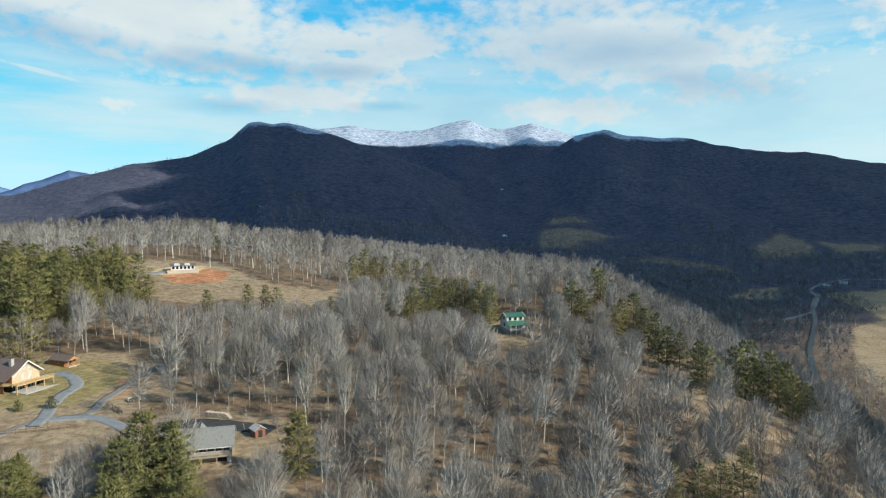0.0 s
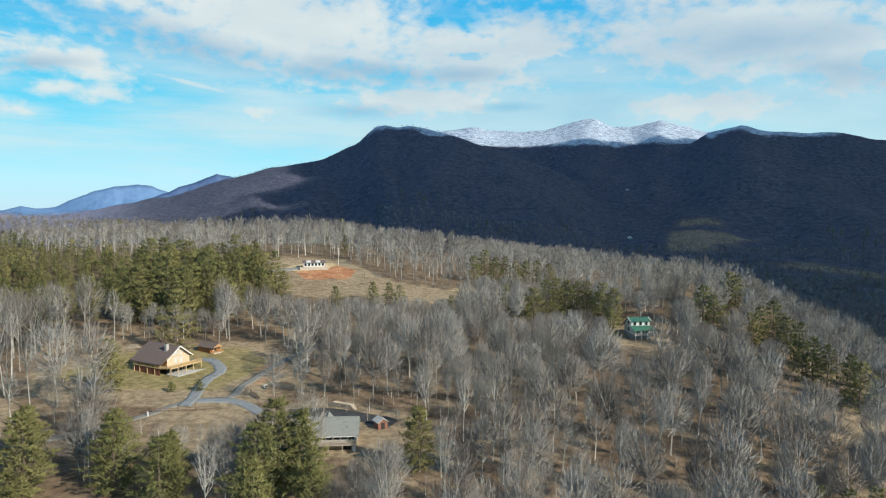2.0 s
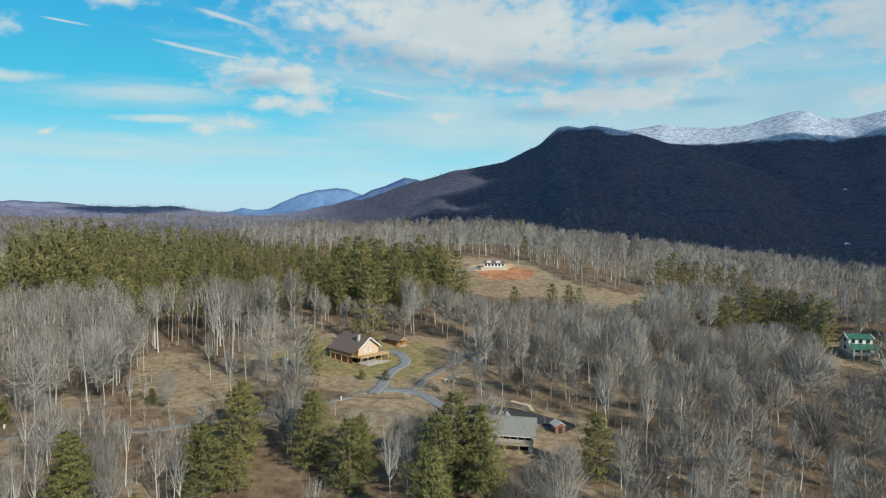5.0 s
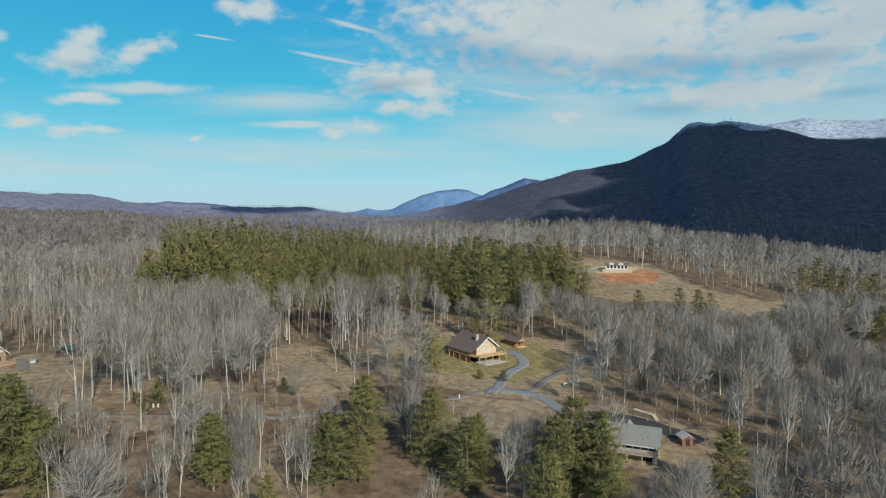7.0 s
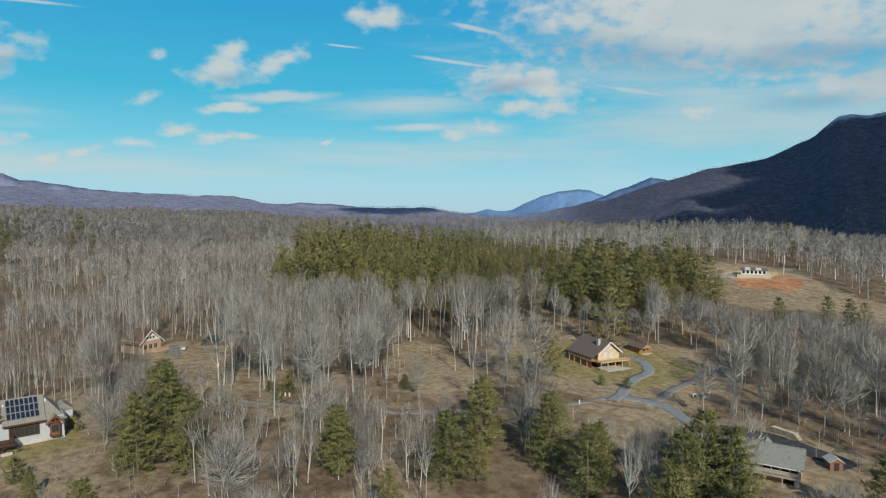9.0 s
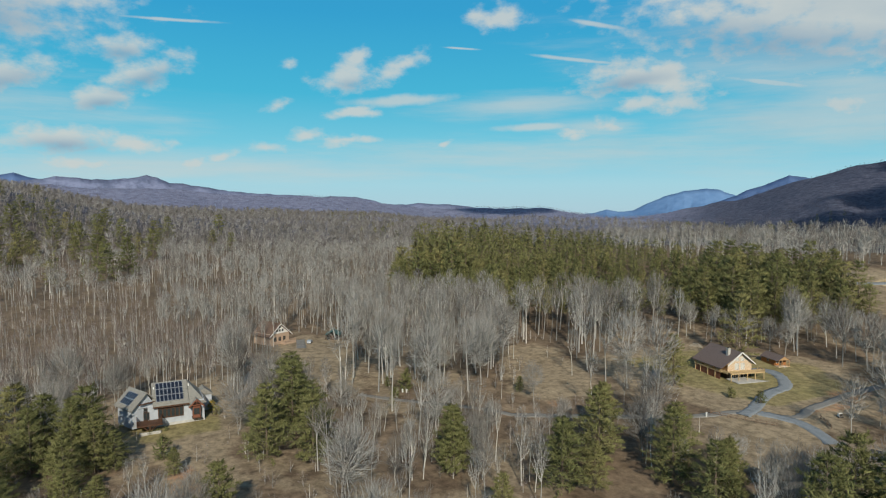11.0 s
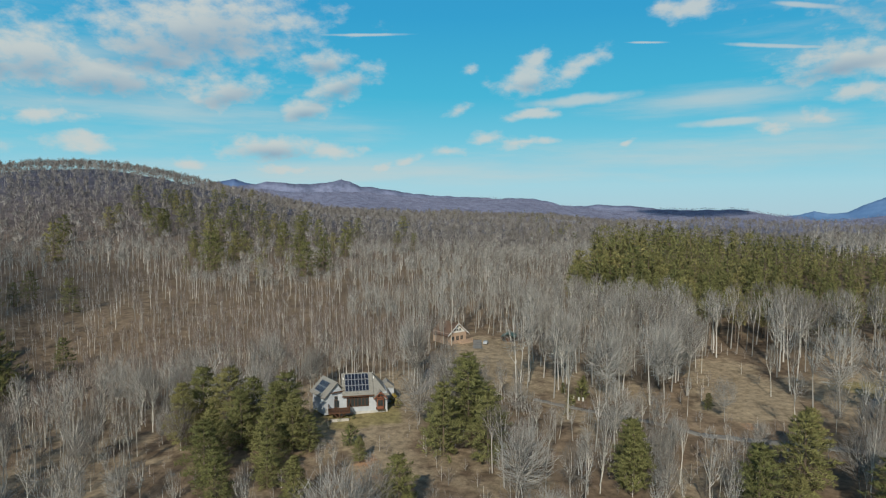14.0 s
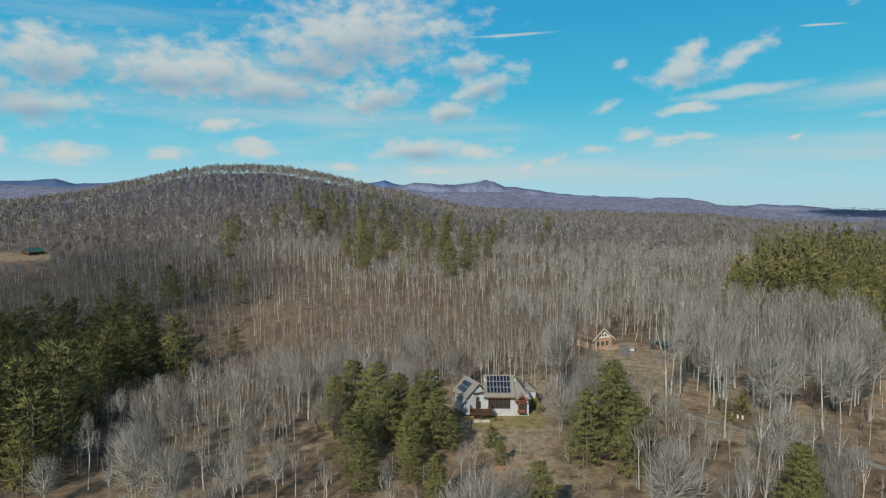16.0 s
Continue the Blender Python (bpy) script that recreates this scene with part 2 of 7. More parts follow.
def tree_material(name, dull, bright, tints=None, rough=0.9, vary=0.35, fluff=0.0):
    """Bark, twigs or needles; the attribute tone (0 to 1) tells one tree of a wood from another."""
    m = bpy.data.materials.new(name)
    m.use_nodes = True
    nt = m.node_tree
    b = nt.nodes["Principled BSDF"]
    b.inputs["Roughness"].default_value, b.inputs["Specular IOR Level"].default_value = rough, 0.1
    g = nt.nodes.new("ShaderNodeNewGeometry")
    at = nt.nodes.new("ShaderNodeAttribute")
    at.attribute_name = "tone"
    oi = nt.nodes.new("ShaderNodeObjectInfo")
    ad = nt.nodes.new("ShaderNodeMath")
    ad.operation = "ADD"
    nt.links.new(at.outputs["Fac"], ad.inputs[0]), nt.links.new(oi.outputs["Random"], ad.inputs[1])
    fr = nt.nodes.new("ShaderNodeMath")
    fr.operation = "FRACT"
    nt.links.new(ad.outputs[0], fr.inputs[0])
    ramp = nt.nodes.new("ShaderNodeValToRGB")
    cols = tints or [dull, bright]
    e = ramp.color_ramp.elements
    e[0].color, e[1].color = (*cols[0], 1), (*cols[-1], 1)
    for k, c in enumerate(cols[1:-1]):
        e.new((k + 1) / (len(cols) - 1)).color = (*c, 1)
    nt.links.new(fr.outputs[0], ramp.inputs[0])
    br = nt.nodes.new("ShaderNodeHueSaturation")
    mr = nt.nodes.new("ShaderNodeMapRange")
    mr.inputs["To Min"].default_value, mr.inputs["To Max"].default_value = 1 - vary, 1 + vary
    nt.links.new(g.outputs["Random Per Island"], mr.inputs["Value"])
    nt.links.new(mr.outputs[0], br.inputs["Value"])
    nt.links.new(ramp.outputs[0], br.inputs["Color"])
    nt.links.new(br.outputs[0], b.inputs["Base Color"])
    if fluff:
        # fine round twigs and needles turn part of their surface outwards and to the sky whichever way a stroke lies
        sc = nt.nodes.new("ShaderNodeVectorMath")
        sc.operation = "SCALE"
        sc.inputs["Scale"].default_value = 0.55
        nt.links.new(g.outputs["Normal"], sc.inputs[0])
        way = nt.nodes.new("ShaderNodeAttribute")
        way.attribute_name = "out"
        turned = nt.nodes.new("ShaderNodeVectorTransform")
        turned.vector_type, turned.convert_from, turned.convert_to = "NORMAL", "OBJECT", "WORLD"
        nt.links.new(way.outputs["Vector"], turned.inputs[0])
        turned_less = nt.nodes.new("ShaderNodeVectorMath")
        turned_less.operation = "SCALE"
        turned_less.inputs["Scale"].default_value = 0.6
        nt.links.new(turned.outputs[0], turned_less.inputs[0])
        both = nt.nodes.new("ShaderNodeVectorMath")
        nt.links.new(sc.outputs[0], both.inputs[0]), nt.links.new(turned_less.outputs[0], both.inputs[1])
        up = nt.nodes.new("ShaderNodeVectorMath")
        up.inputs[1].default_value = (0, 0, fluff)
        nt.links.new(both.outputs[0], up.inputs[0])
        no = nt.nodes.new("ShaderNodeVectorMath")
        no.operation = "NORMALIZE"
        nt.links.new(up.outputs[0], no.inputs[0])
        nt.links.new(no.outputs[0], b.inputs["Normal"])
    return m


M_BARK = tree_material("bark", 0, 0, [(0.3, 0.28, 0.255), (0.48, 0.46, 0.43), (0.38, 0.36, 0.33), (0.56, 0.54, 0.5)])
M_TWIG = tree_material("twigs", 0, 0, [(0.15, 0.13, 0.115), (0.255, 0.242, 0.22), (0.37, 0.358, 0.335), (0.195, 0.174, 0.154)], vary=0.34, fluff=0.65)
# the next two are twigs with distance haze painted in as blue
M_FARHAZETWIG = tree_material("far_haze_twigs", 0, 0, [(0.07, 0.076, 0.108), (0.115, 0.12, 0.16), (0.09, 0.096, 0.132)], vary=0.34, fluff=0.65)
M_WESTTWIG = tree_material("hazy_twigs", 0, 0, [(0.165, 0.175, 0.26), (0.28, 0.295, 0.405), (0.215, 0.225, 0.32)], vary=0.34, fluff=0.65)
M_HILLTWIG = tree_material("hill_twigs", 0, 0, [(0.14, 0.124, 0.116), (0.265, 0.248, 0.235), (0.18, 0.165, 0.154), (0.33, 0.314, 0.3)], vary=0.34, fluff=0.65)
M_SAPLING = tree_material("sapling_twigs", 0, 0, [(0.175, 0.132, 0.115), (0.25, 0.2, 0.175), (0.2, 0.158, 0.138)], vary=0.34, fluff=0.65)
M_BIRCH = tree_material("pale_bark", 0, 0, [(0.42, 0.4, 0.36), (0.56, 0.54, 0.49)])
M_NEEDLE = tree_material("pine_needles", 0, 0, [(0.118, 0.126, 0.05), (0.182, 0.178, 0.072), (0.142, 0.147, 0.06), (0.228, 0.205, 0.085)], vary=0.5, fluff=0.3)
M_GOLD = tree_material("golden_twigs", 0, 0, [(0.36, 0.26, 0.04), (0.46, 0.34, 0.06)], vary=0.3, fluff=0.3)
M_PINEBARK = tree_material("pine_bark", 0, 0, [(0.13, 0.10, 0.08), (0.18, 0.14, 0.11)])
# honey log; shade on the house's side walls is painted into this brown
M_LOG = material("honey_log_shaded", [(0.34, 0.2, 0.1), (0.46, 0.29, 0.15), (0.4, 0.24, 0.12)], scale=1.5, bump_scale=9, stretch=(1, 1, 5), bump=0.3)
M_LOGPALE = material("pale_pine_siding", [(0.6, 0.47, 0.33), (0.72, 0.58, 0.43)], scale=1.5, bump_scale=9, stretch=(1, 1, 5), bump=0.2)
M_LOGRED = material("red_stained_log", [(0.36, 0.14, 0.05), (0.5, 0.22, 0.08)], scale=1.6, bump_scale=9, stretch=(1, 1, 5), bump=0.3)
M_DECK = material("fresh_deck_timber", [(0.5, 0.35, 0.18), (0.62, 0.45, 0.25)], scale=3, bump_scale=20, stretch=(1, 6, 1))
M_ROOFBROWN = material("brown_shingle", [(0.11, 0.082, 0.075), (0.185, 0.142, 0.13), (0.145, 0.11, 0.1)], scale=2.5, bump_scale=16, bump=0.4)
M_ROOFGREY = material("grey_shingle", [(0.19, 0.20, 0.19), (0.28, 0.29, 0.275), (0.235, 0.245, 0.23)], scale=1.8, bump_scale=14, bump=0.4)
M_ROOFTAN = material("weathered_shingle", [(0.2, 0.19, 0.17), (0.29, 0.275, 0.245), (0.245, 0.235, 0.21)], scale=1.8, bump_scale=14, bump=0.4)
M_ROOFGREEN = material("green_metal_roof", [(0.045, 0.15, 0.105), (0.07, 0.2, 0.145)], rough=0.45, scale=1.2, bump_scale=5, metal=0.1)
M_ROOFTEAL = material("teal_roof", [(0.03, 0.09, 0.085), (0.05, 0.13, 0.12)], rough=0.5, scale=1.2)
M_ROOFRUST = material("russet_shingle", [(0.16, 0.1, 0.072), (0.22, 0.145, 0.105)], scale=2.0, bump_scale=14, bump=0.4)
M_WHITE = material("white_paint", [(0.68, 0.67, 0.64), (0.8, 0.79, 0.77)], rough=0.6, scale=0.9, bump=0.05)
M_STUCCO = material("pale_grey_siding", [(0.4, 0.43, 0.47), (0.5, 0.53, 0.57)], rough=0.8, scale=0.8, bump_scale=30, bump=0.1)
M_TAUPE = material("taupe_siding", [(0.36, 0.31, 0.25), (0.46, 0.40, 0.33)], rough=0.8, scale=1.0, bump=0.15, stretch=(1, 1, 6))
M_TANWALL = material("tan_board_siding", [(0.38, 0.27, 0.2), (0.48, 0.36, 0.27)], rough=0.8, scale=1.0, bump=0.15, stretch=(1, 1, 6))
M_BAY = material("red_brown_timber", [(0.17, 0.065, 0.04), (0.25, 0.10, 0.06)], rough=0.7, scale=2.5, stretch=(1, 1, 4))
M_PLANK = material("dark_stained_timber", [(0.07, 0.035, 0.022), (0.12, 0.06, 0.035)], rough=0.7, scale=2.5, stretch=(1, 1, 4))
M_GREYWALL = material("grey_board_wall", [(0.30, 0.30, 0.29), (0.42, 0.42, 0.40)], scale=1.5, stretch=(1, 1, 5))
M_REDWALL = material("faded_red_boards", [(0.2, 0.095, 0.07), (0.28, 0.14, 0.105)], scale=1.8, stretch=(4, 4, 1))
M_CONCRETE = material("concrete", [(0.42, 0.41, 0.39), (0.56, 0.55, 0.52)], scale=0.9, bump_scale=8)
M_STONE = material("chimney_stone", [(0.36, 0.34, 0.31), (0.56, 0.54, 0.5)], scale=4.0, bump_scale=7, bump=0.6)
M_WOODPILE = material("split_firewood", [(0.24, 0.19, 0.14), (0.5, 0.44, 0.36)], scale=5, bump_scale=9, bump=0.5, island=0.5)
M_FENCE = material("weathered_fence_wood", [(0.15, 0.10, 0.07), (0.25, 0.18, 0.13)], scale=4)
M_ASPHALT = material("dark_asphalt", [(0.045, 0.046, 0.05), (0.065, 0.066, 0.07)], scale=0.6, bump_scale=20)
M_GRAVEL = material("blue_grey_gravel", [(0.17, 0.19, 0.205), (0.26, 0.28, 0.295), (0.21, 0.23, 0.247)], scale=0.35, bump_scale=4, bump=0.5, fine=0.5)
M_TRACK = material("worn_gravel_track", [(0.17, 0.165, 0.155), (0.25, 0.235, 0.21), (0.2, 0.2, 0.195)], scale=0.3, bump_scale=4, bump=0.5, fine=0.6)
M_METAL = material("galvanised_steel", [(0.5, 0.51, 0.52), (0.62, 0.63, 0.64)], rough=0.4, metal=0.8, scale=2)
M_CARPAINT = material("silver_car_paint", [(0.5, 0.52, 0.54), (0.56, 0.58, 0.6)], rough=0.25, metal=0.4, scale=1, bump=0, spec=0.5)
M_TYRE = material("tyre_rubber", [(0.02, 0.02, 0.02), (0.03, 0.03, 0.03)], rough=0.8)
M_PANEL = material("solar_cell", [(0.012, 0.018, 0.035), (0.02, 0.028, 0.05)], rough=0.35, scale=1.2, bump=0, spec=0.25)
# pale colour that stands for sky reflected in the gable glass
M_PANE_SKY = material("pane_sky_reflection", [(0.5, 0.5, 0.47), (0.62, 0.62, 0.58)], scale=1.5, rough=0.4, spec=0.5)
M_TARP = material("pale_tarp", [(0.5, 0.5, 0.48), (0.68, 0.67, 0.64)], scale=1.2)
M_DARK = material("dark_void_boards", [(0.03, 0.028, 0.026), (0.05, 0.046, 0.042)], scale=3)
M_WATER = material("river_water", [(0.03, 0.036, 0.036), (0.05, 0.055, 0.052)], rough=0.45, scale=0.2, bump_scale=0.6, bump=0.1, spec=0.25)


def glass_material():
    m = bpy.data.materials.new("window_glass")
    m.use_nodes = True
    b = m.node_tree.nodes["Principled BSDF"]
    b.inputs["Base Color"].default_value = (0.03, 0.04, 0.045, 1)
    b.inputs["Roughness"].default_value = 0.06
    b.inputs["Specular IOR Level"].default_value = 0.7
    return m


M_GLASS = glass_material()


def ground_material():
    """Leaf litter with grass, lawn, red clay and snow where the ground carries them; far off, haze is painted in."""
    m = bpy.data.materials.new("ground_cover")
    m.use_nodes = True
    nt = m.node_tree
    b = nt.nodes["Principled BSDF"]
    b.inputs["Roughness"].default_value, b.inputs["Specular IOR Level"].default_value = 0.95, 0.1
    geo = nt.nodes.new("ShaderNodeNewGeometry")

    def noise_of(scale, detail=5, rough=0.6):
        n = nt.nodes.new("ShaderNodeTexNoise")
        n.inputs["Scale"].default_value, n.inputs["Detail"].default_value, n.inputs["Roughness"].default_value = scale, detail, rough
        nt.links.new(geo.outputs["Position"], n.inputs["Vector"])
        return n.outputs["Fac"]

    def ramp(fac, stops, lo=0.35, hi=0.65):
        r = nt.nodes.new("ShaderNodeValToRGB")
        e = r.color_ramp.elements
        e[0].position, e[0].color, e[1].position, e[1].color = lo, (*stops[0], 1), hi, (*stops[-1], 1)
        for k, c in enumerate(stops[1:-1]):
            e.new(lo + (hi - lo) * (k + 1) / (len(stops) - 1)).color = (*c, 1)
        nt.links.new(fac, r.inputs[0])
        return r.outputs[0]

    def mix(f, a, c):
        n = nt.nodes.new("ShaderNodeMix")
        n.data_type = "RGBA"
        nt.links.new(f, n.inputs["Factor"]), nt.links.new(a, n.inputs[6]), nt.links.new(c, n.inputs[7])
        return n.outputs[2]

    def attr(name):
        a = nt.nodes.new("ShaderNodeAttribute")
        a.attribute_name = name
        return a.outputs["Fac"]

    def frayed(f, noise, k=1.1):
        a = nt.nodes.new("ShaderNodeMath")
        a.operation = "MULTIPLY_ADD"
        nt.links.new(noise, a.inputs[0])
        a.inputs[1].default_value = k
        nt.links.new(f, a.inputs[2])
        r = nt.nodes.new("ShaderNodeMapRange")
        r.interpolation_type = "SMOOTHSTEP"
        r.inputs["From Min"].default_value, r.inputs["From Max"].default_value = 0.5 + k * 0.5 - 0.16, 0.5 + k * 0.5 + 0.16
        nt.links.new(a.outputs[0], r.inputs["Value"])
        return r.outputs["Result"]

    big, mid, fine = noise_of(0.03), noise_of(0.14), noise_of(1.1)
    litter = mix(fine, ramp(mid, [(0.112, 0.08, 0.055), (0.205, 0.15, 0.1), (0.29, 0.22, 0.148)]), ramp(big, [(0.13, 0.092, 0.063), (0.26, 0.19, 0.128)]))
    straw = mix(fine, ramp(mid, [(0.2, 0.155, 0.1), (0.36, 0.285, 0.19), (0.26, 0.2, 0.135)]), ramp(big, [(0.23, 0.175, 0.115), (0.4, 0.315, 0.21)]))
    lawn = mix(fine, ramp(mid, [(0.24, 0.205, 0.095), (0.32, 0.26, 0.135)]), ramp(big, [(0.225, 0.2, 0.085), (0.33, 0.26, 0.14)]))
    clay = ramp(mid, [(0.36, 0.15, 0.075), (0.5, 0.27, 0.15)])
    sand = ramp(mid, [(0.48, 0.36, 0.21), (0.58, 0.46, 0.29)])
    # far woods with blue aerial haze painted into their colour
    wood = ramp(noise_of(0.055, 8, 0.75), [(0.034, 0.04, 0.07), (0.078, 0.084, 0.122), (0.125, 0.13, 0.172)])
    # lavender haze, painted over the ground of the western hills
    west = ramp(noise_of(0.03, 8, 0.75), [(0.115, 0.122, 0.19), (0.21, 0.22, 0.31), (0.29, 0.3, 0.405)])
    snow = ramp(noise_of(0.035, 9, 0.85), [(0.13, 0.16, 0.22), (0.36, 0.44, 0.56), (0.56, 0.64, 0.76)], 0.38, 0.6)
    col = mix(attr("hazy_far_wood"), litter, wood)
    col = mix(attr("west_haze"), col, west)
    col = mix(frayed(attr("straw"), mid), col, straw)
    col = mix(frayed(attr("lawn"), mid), col, lawn)
    col = mix(frayed(attr("sand"), mid), col, sand)
    col = mix(frayed(attr("clay"), mid), col, clay)
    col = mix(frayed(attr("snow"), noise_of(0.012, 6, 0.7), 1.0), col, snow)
    # tussocks, bare spots and drifts of leaves
    patch = nt.nodes.new("ShaderNodeHueSaturation")
    span = nt.nodes.new("ShaderNodeMapRange")
    span.inputs["From Min"].default_value, span.inputs["From Max"].default_value = 0.36, 0.64
    span.inputs["To Min"].default_value, span.inputs["To Max"].default_value = 0.62, 1.34
    nt.links.new(noise_of(0.42, 6, 0.75), span.inputs["Value"])
    nt.links.new(span.outputs[0], patch.inputs["Value"]), nt.links.new(col, patch.inputs["Color"])
    nt.links.new(patch.outputs[0], b.inputs["Base Color"])
    bp = nt.nodes.new("ShaderNodeBump")
    bp.inputs["Strength"].default_value, bp.inputs["Distance"].default_value = 0.6, 0.25
    nt.links.new(fine, bp.inputs["Height"])
    # tree crowns of the far woods stand some metres high
    bp2 = nt.nodes.new("ShaderNodeBump")
    bp2.inputs["Distance"].default_value = 4.0
    nt.links.new(attr("hazy_far_wood"), bp2.inputs["Strength"])
    nt.links.new(noise_of(0.06, 4, 0.65), bp2.inputs["Height"]), nt.links.new(bp.outputs[0], bp2.inputs["Normal"])
    nt.links.new(bp2.outputs[0], b.inputs["Normal"])
    return m


M_GROUND = ground_material()


def ridge_material(name, a, c, scale):
    return material(name, [a, c], scale=scale, detail=8, bump=0, bump_scale=scale * 5, fine=0.6)


# the haze of distance is painted into the base colours of these ranges
M_HAZE1 = ridge_material("haze_blue_woods", (0.10, 0.20, 0.38), (0.15, 0.27, 0.47), 0.004)
M_HAZE2 = ridge_material("haze_slate_woods", (0.06, 0.115, 0.25), (0.11, 0.175, 0.33), 0.006)
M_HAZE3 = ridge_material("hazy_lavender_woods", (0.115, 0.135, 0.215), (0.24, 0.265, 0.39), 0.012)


def cloud_material(thin=0.3):
    """Thin vapour: it scatters most of the light and lets some through."""
    m = material("cloud_vapour", [(0.8, 0.8, 0.8), (0.9, 0.9, 0.9)], scale=0.01, bump=0)
    nt = m.node_tree
    mix, clear_part = nt.nodes.new("ShaderNodeMixShader"), nt.nodes.new("ShaderNodeBsdfTransparent")
    mix.inputs[0].default_value = thin
    nt.links.new(nt.nodes["Principled BSDF"].outputs[0], mix.inputs[1]), nt.links.new(clear_part.outputs[0], mix.inputs[2])
    nt.links.new(mix.outputs[0], nt.nodes["Material Output"].inputs["Surface"])
    return m


M_CLOUD, M_THINCLOUD = cloud_material(), cloud_material(0.6)
# ---------------------------------------------------------------- terrain
EYE_Z = 58.0


def sstep(a, b, v):
    t = np.clip((v - a) / (b - a), 0, 1)
    return t * t * (3 - 2 * t)


def lattice(ix, iy, seed):
    n = (ix * 374761393 + iy * 668265263 + seed * 1442695041) & 0x7FFFFFFF
    n = ((n ^ (n >> 13)) * 1274126177) & 0x7FFFFFFF
    return ((n ^ (n >> 16)) & 0xFFFF) / 65535.0


def vnoise(x, y, seed=0):
    """Smooth value noise, 0 to 1, on arrays."""
    x, y = np.asarray(x, float), np.asarray(y, float)
    ix, iy = np.floor(x).astype(np.int64), np.floor(y).astype(np.int64)
    fx, fy = x - ix, y - iy
    fx, fy = fx * fx * (3 - 2 * fx), fy * fy * (3 - 2 * fy)
    a, b = lattice(ix, iy, seed), lattice(ix + 1, iy, seed)
    c, d = lattice(ix, iy + 1, seed), lattice(ix + 1, iy + 1, seed)
    return (a * (1 - fx) + b * fx) * (1 - fy) + (c * (1 - fx) + d * fx) * fy


def fbm(x, y, seed=0, octaves=4):
    total, amp = 0.0, 0.5
    for k in range(octaves):
        total = total + amp * (vnoise(x, y, seed + 7 * k) - 0.5)
        x, y, amp = x * 2.03, y * 2.03, amp * 0.5
    return total


# crest lines of the surrounding mountains: bearing (degrees right of ahead) and angle above the eye
DOME = [(-44, -1.5), (-34, 0.3), (-28, 2.65), (-26, 3.4), (-23, 3.95), (-21.2, 4.25), (-19.8, 4.95), (-18.4, 5.5), (-17.7, 6.3), (-16.8, 7.1), (-15.8, 7.25), (-14.9, 7.1), (-13.7, 7.3),
        (-12.5, 7.1), (-10.8, 6.62), (-8.3, 5.8), (-6, 5.25), (-3, 4.0), (0, 2.7), (4, 0.4), (8, -1.5)]
SNOW_CREST = [(-26, -3.0), (-15, 4.9), (-11.3, 6.5), (-9.3, 6.9), (-8.3, 7.15), (-5.8, 6.65), (-2.8, 6.75), (-0.8, 6.95), (0.7, 7.35), (1.6, 7.6), (2.6, 7.55), (3.7, 6.95), (5.7, 6.7),
              (7.1, 6.95), (7.9, 7.1), (9.1, 6.6), (11.5, 6.3), (15, 6.1), (18, 5.5), (30, 4.1), (45, 1.0)]
RIGHT_DOME = [(-8, -1.5), (-3, 1.0), (2, 2.6), (6, 3.6), (9.5, 4.9), (11.5, 6.25), (12.9, 6.5), (14.3, 6.75), (15.7, 6.2), (18.4, 5.6), (21.0, 5.45), (23.1, 4.85), (26.8, 4.55), (29.4, 4.45),
              (31.2, 4.0), (32.9, 3.35), (36, 2.8), (45, 1.7), (60, -1.5)]
WEST_HILLS = [(-180, 0), (-140, 0.6), (-125, 1.4), (-118, 1.4), (-110, 1.4), (-100, 1.2), (-92, 1.3), (-87, 1.2), (-83.3, 1.3),
              (-79, 0.9), (-73, 0.4), (-67, 0.2), (-63, -0.2), (-57, -0.5), (-53, -0.7), (-49, -1.0), (-44, -1.6)]


def crest(table, near, far, az, r, level, wobble, seed):
    """Height above level of a mountain whose crest stands far metres off and whose foot is near metres off."""
    top = EYE_Z + far * np.tan(np.radians(np.interp(az, [a for a, _ in table], [e for _, e in table]))) - level
    t = (r - near) / (far - near)
    spur = fbm(az / 5.0, r / 900.0, seed, 4) * wobble
    t = t + spur * np.clip(np.sin(np.clip(t, 0, 1) * np.pi), 0, 1)
    rise = np.where(t < 1, np.clip(t, 0, 1) * (0.5 + 0.5 * np.clip(t, 0, 1)), np.clip(1 - (t - 1) * 1.2, 0.25, 1))
    return np.maximum(top, 0) * rise


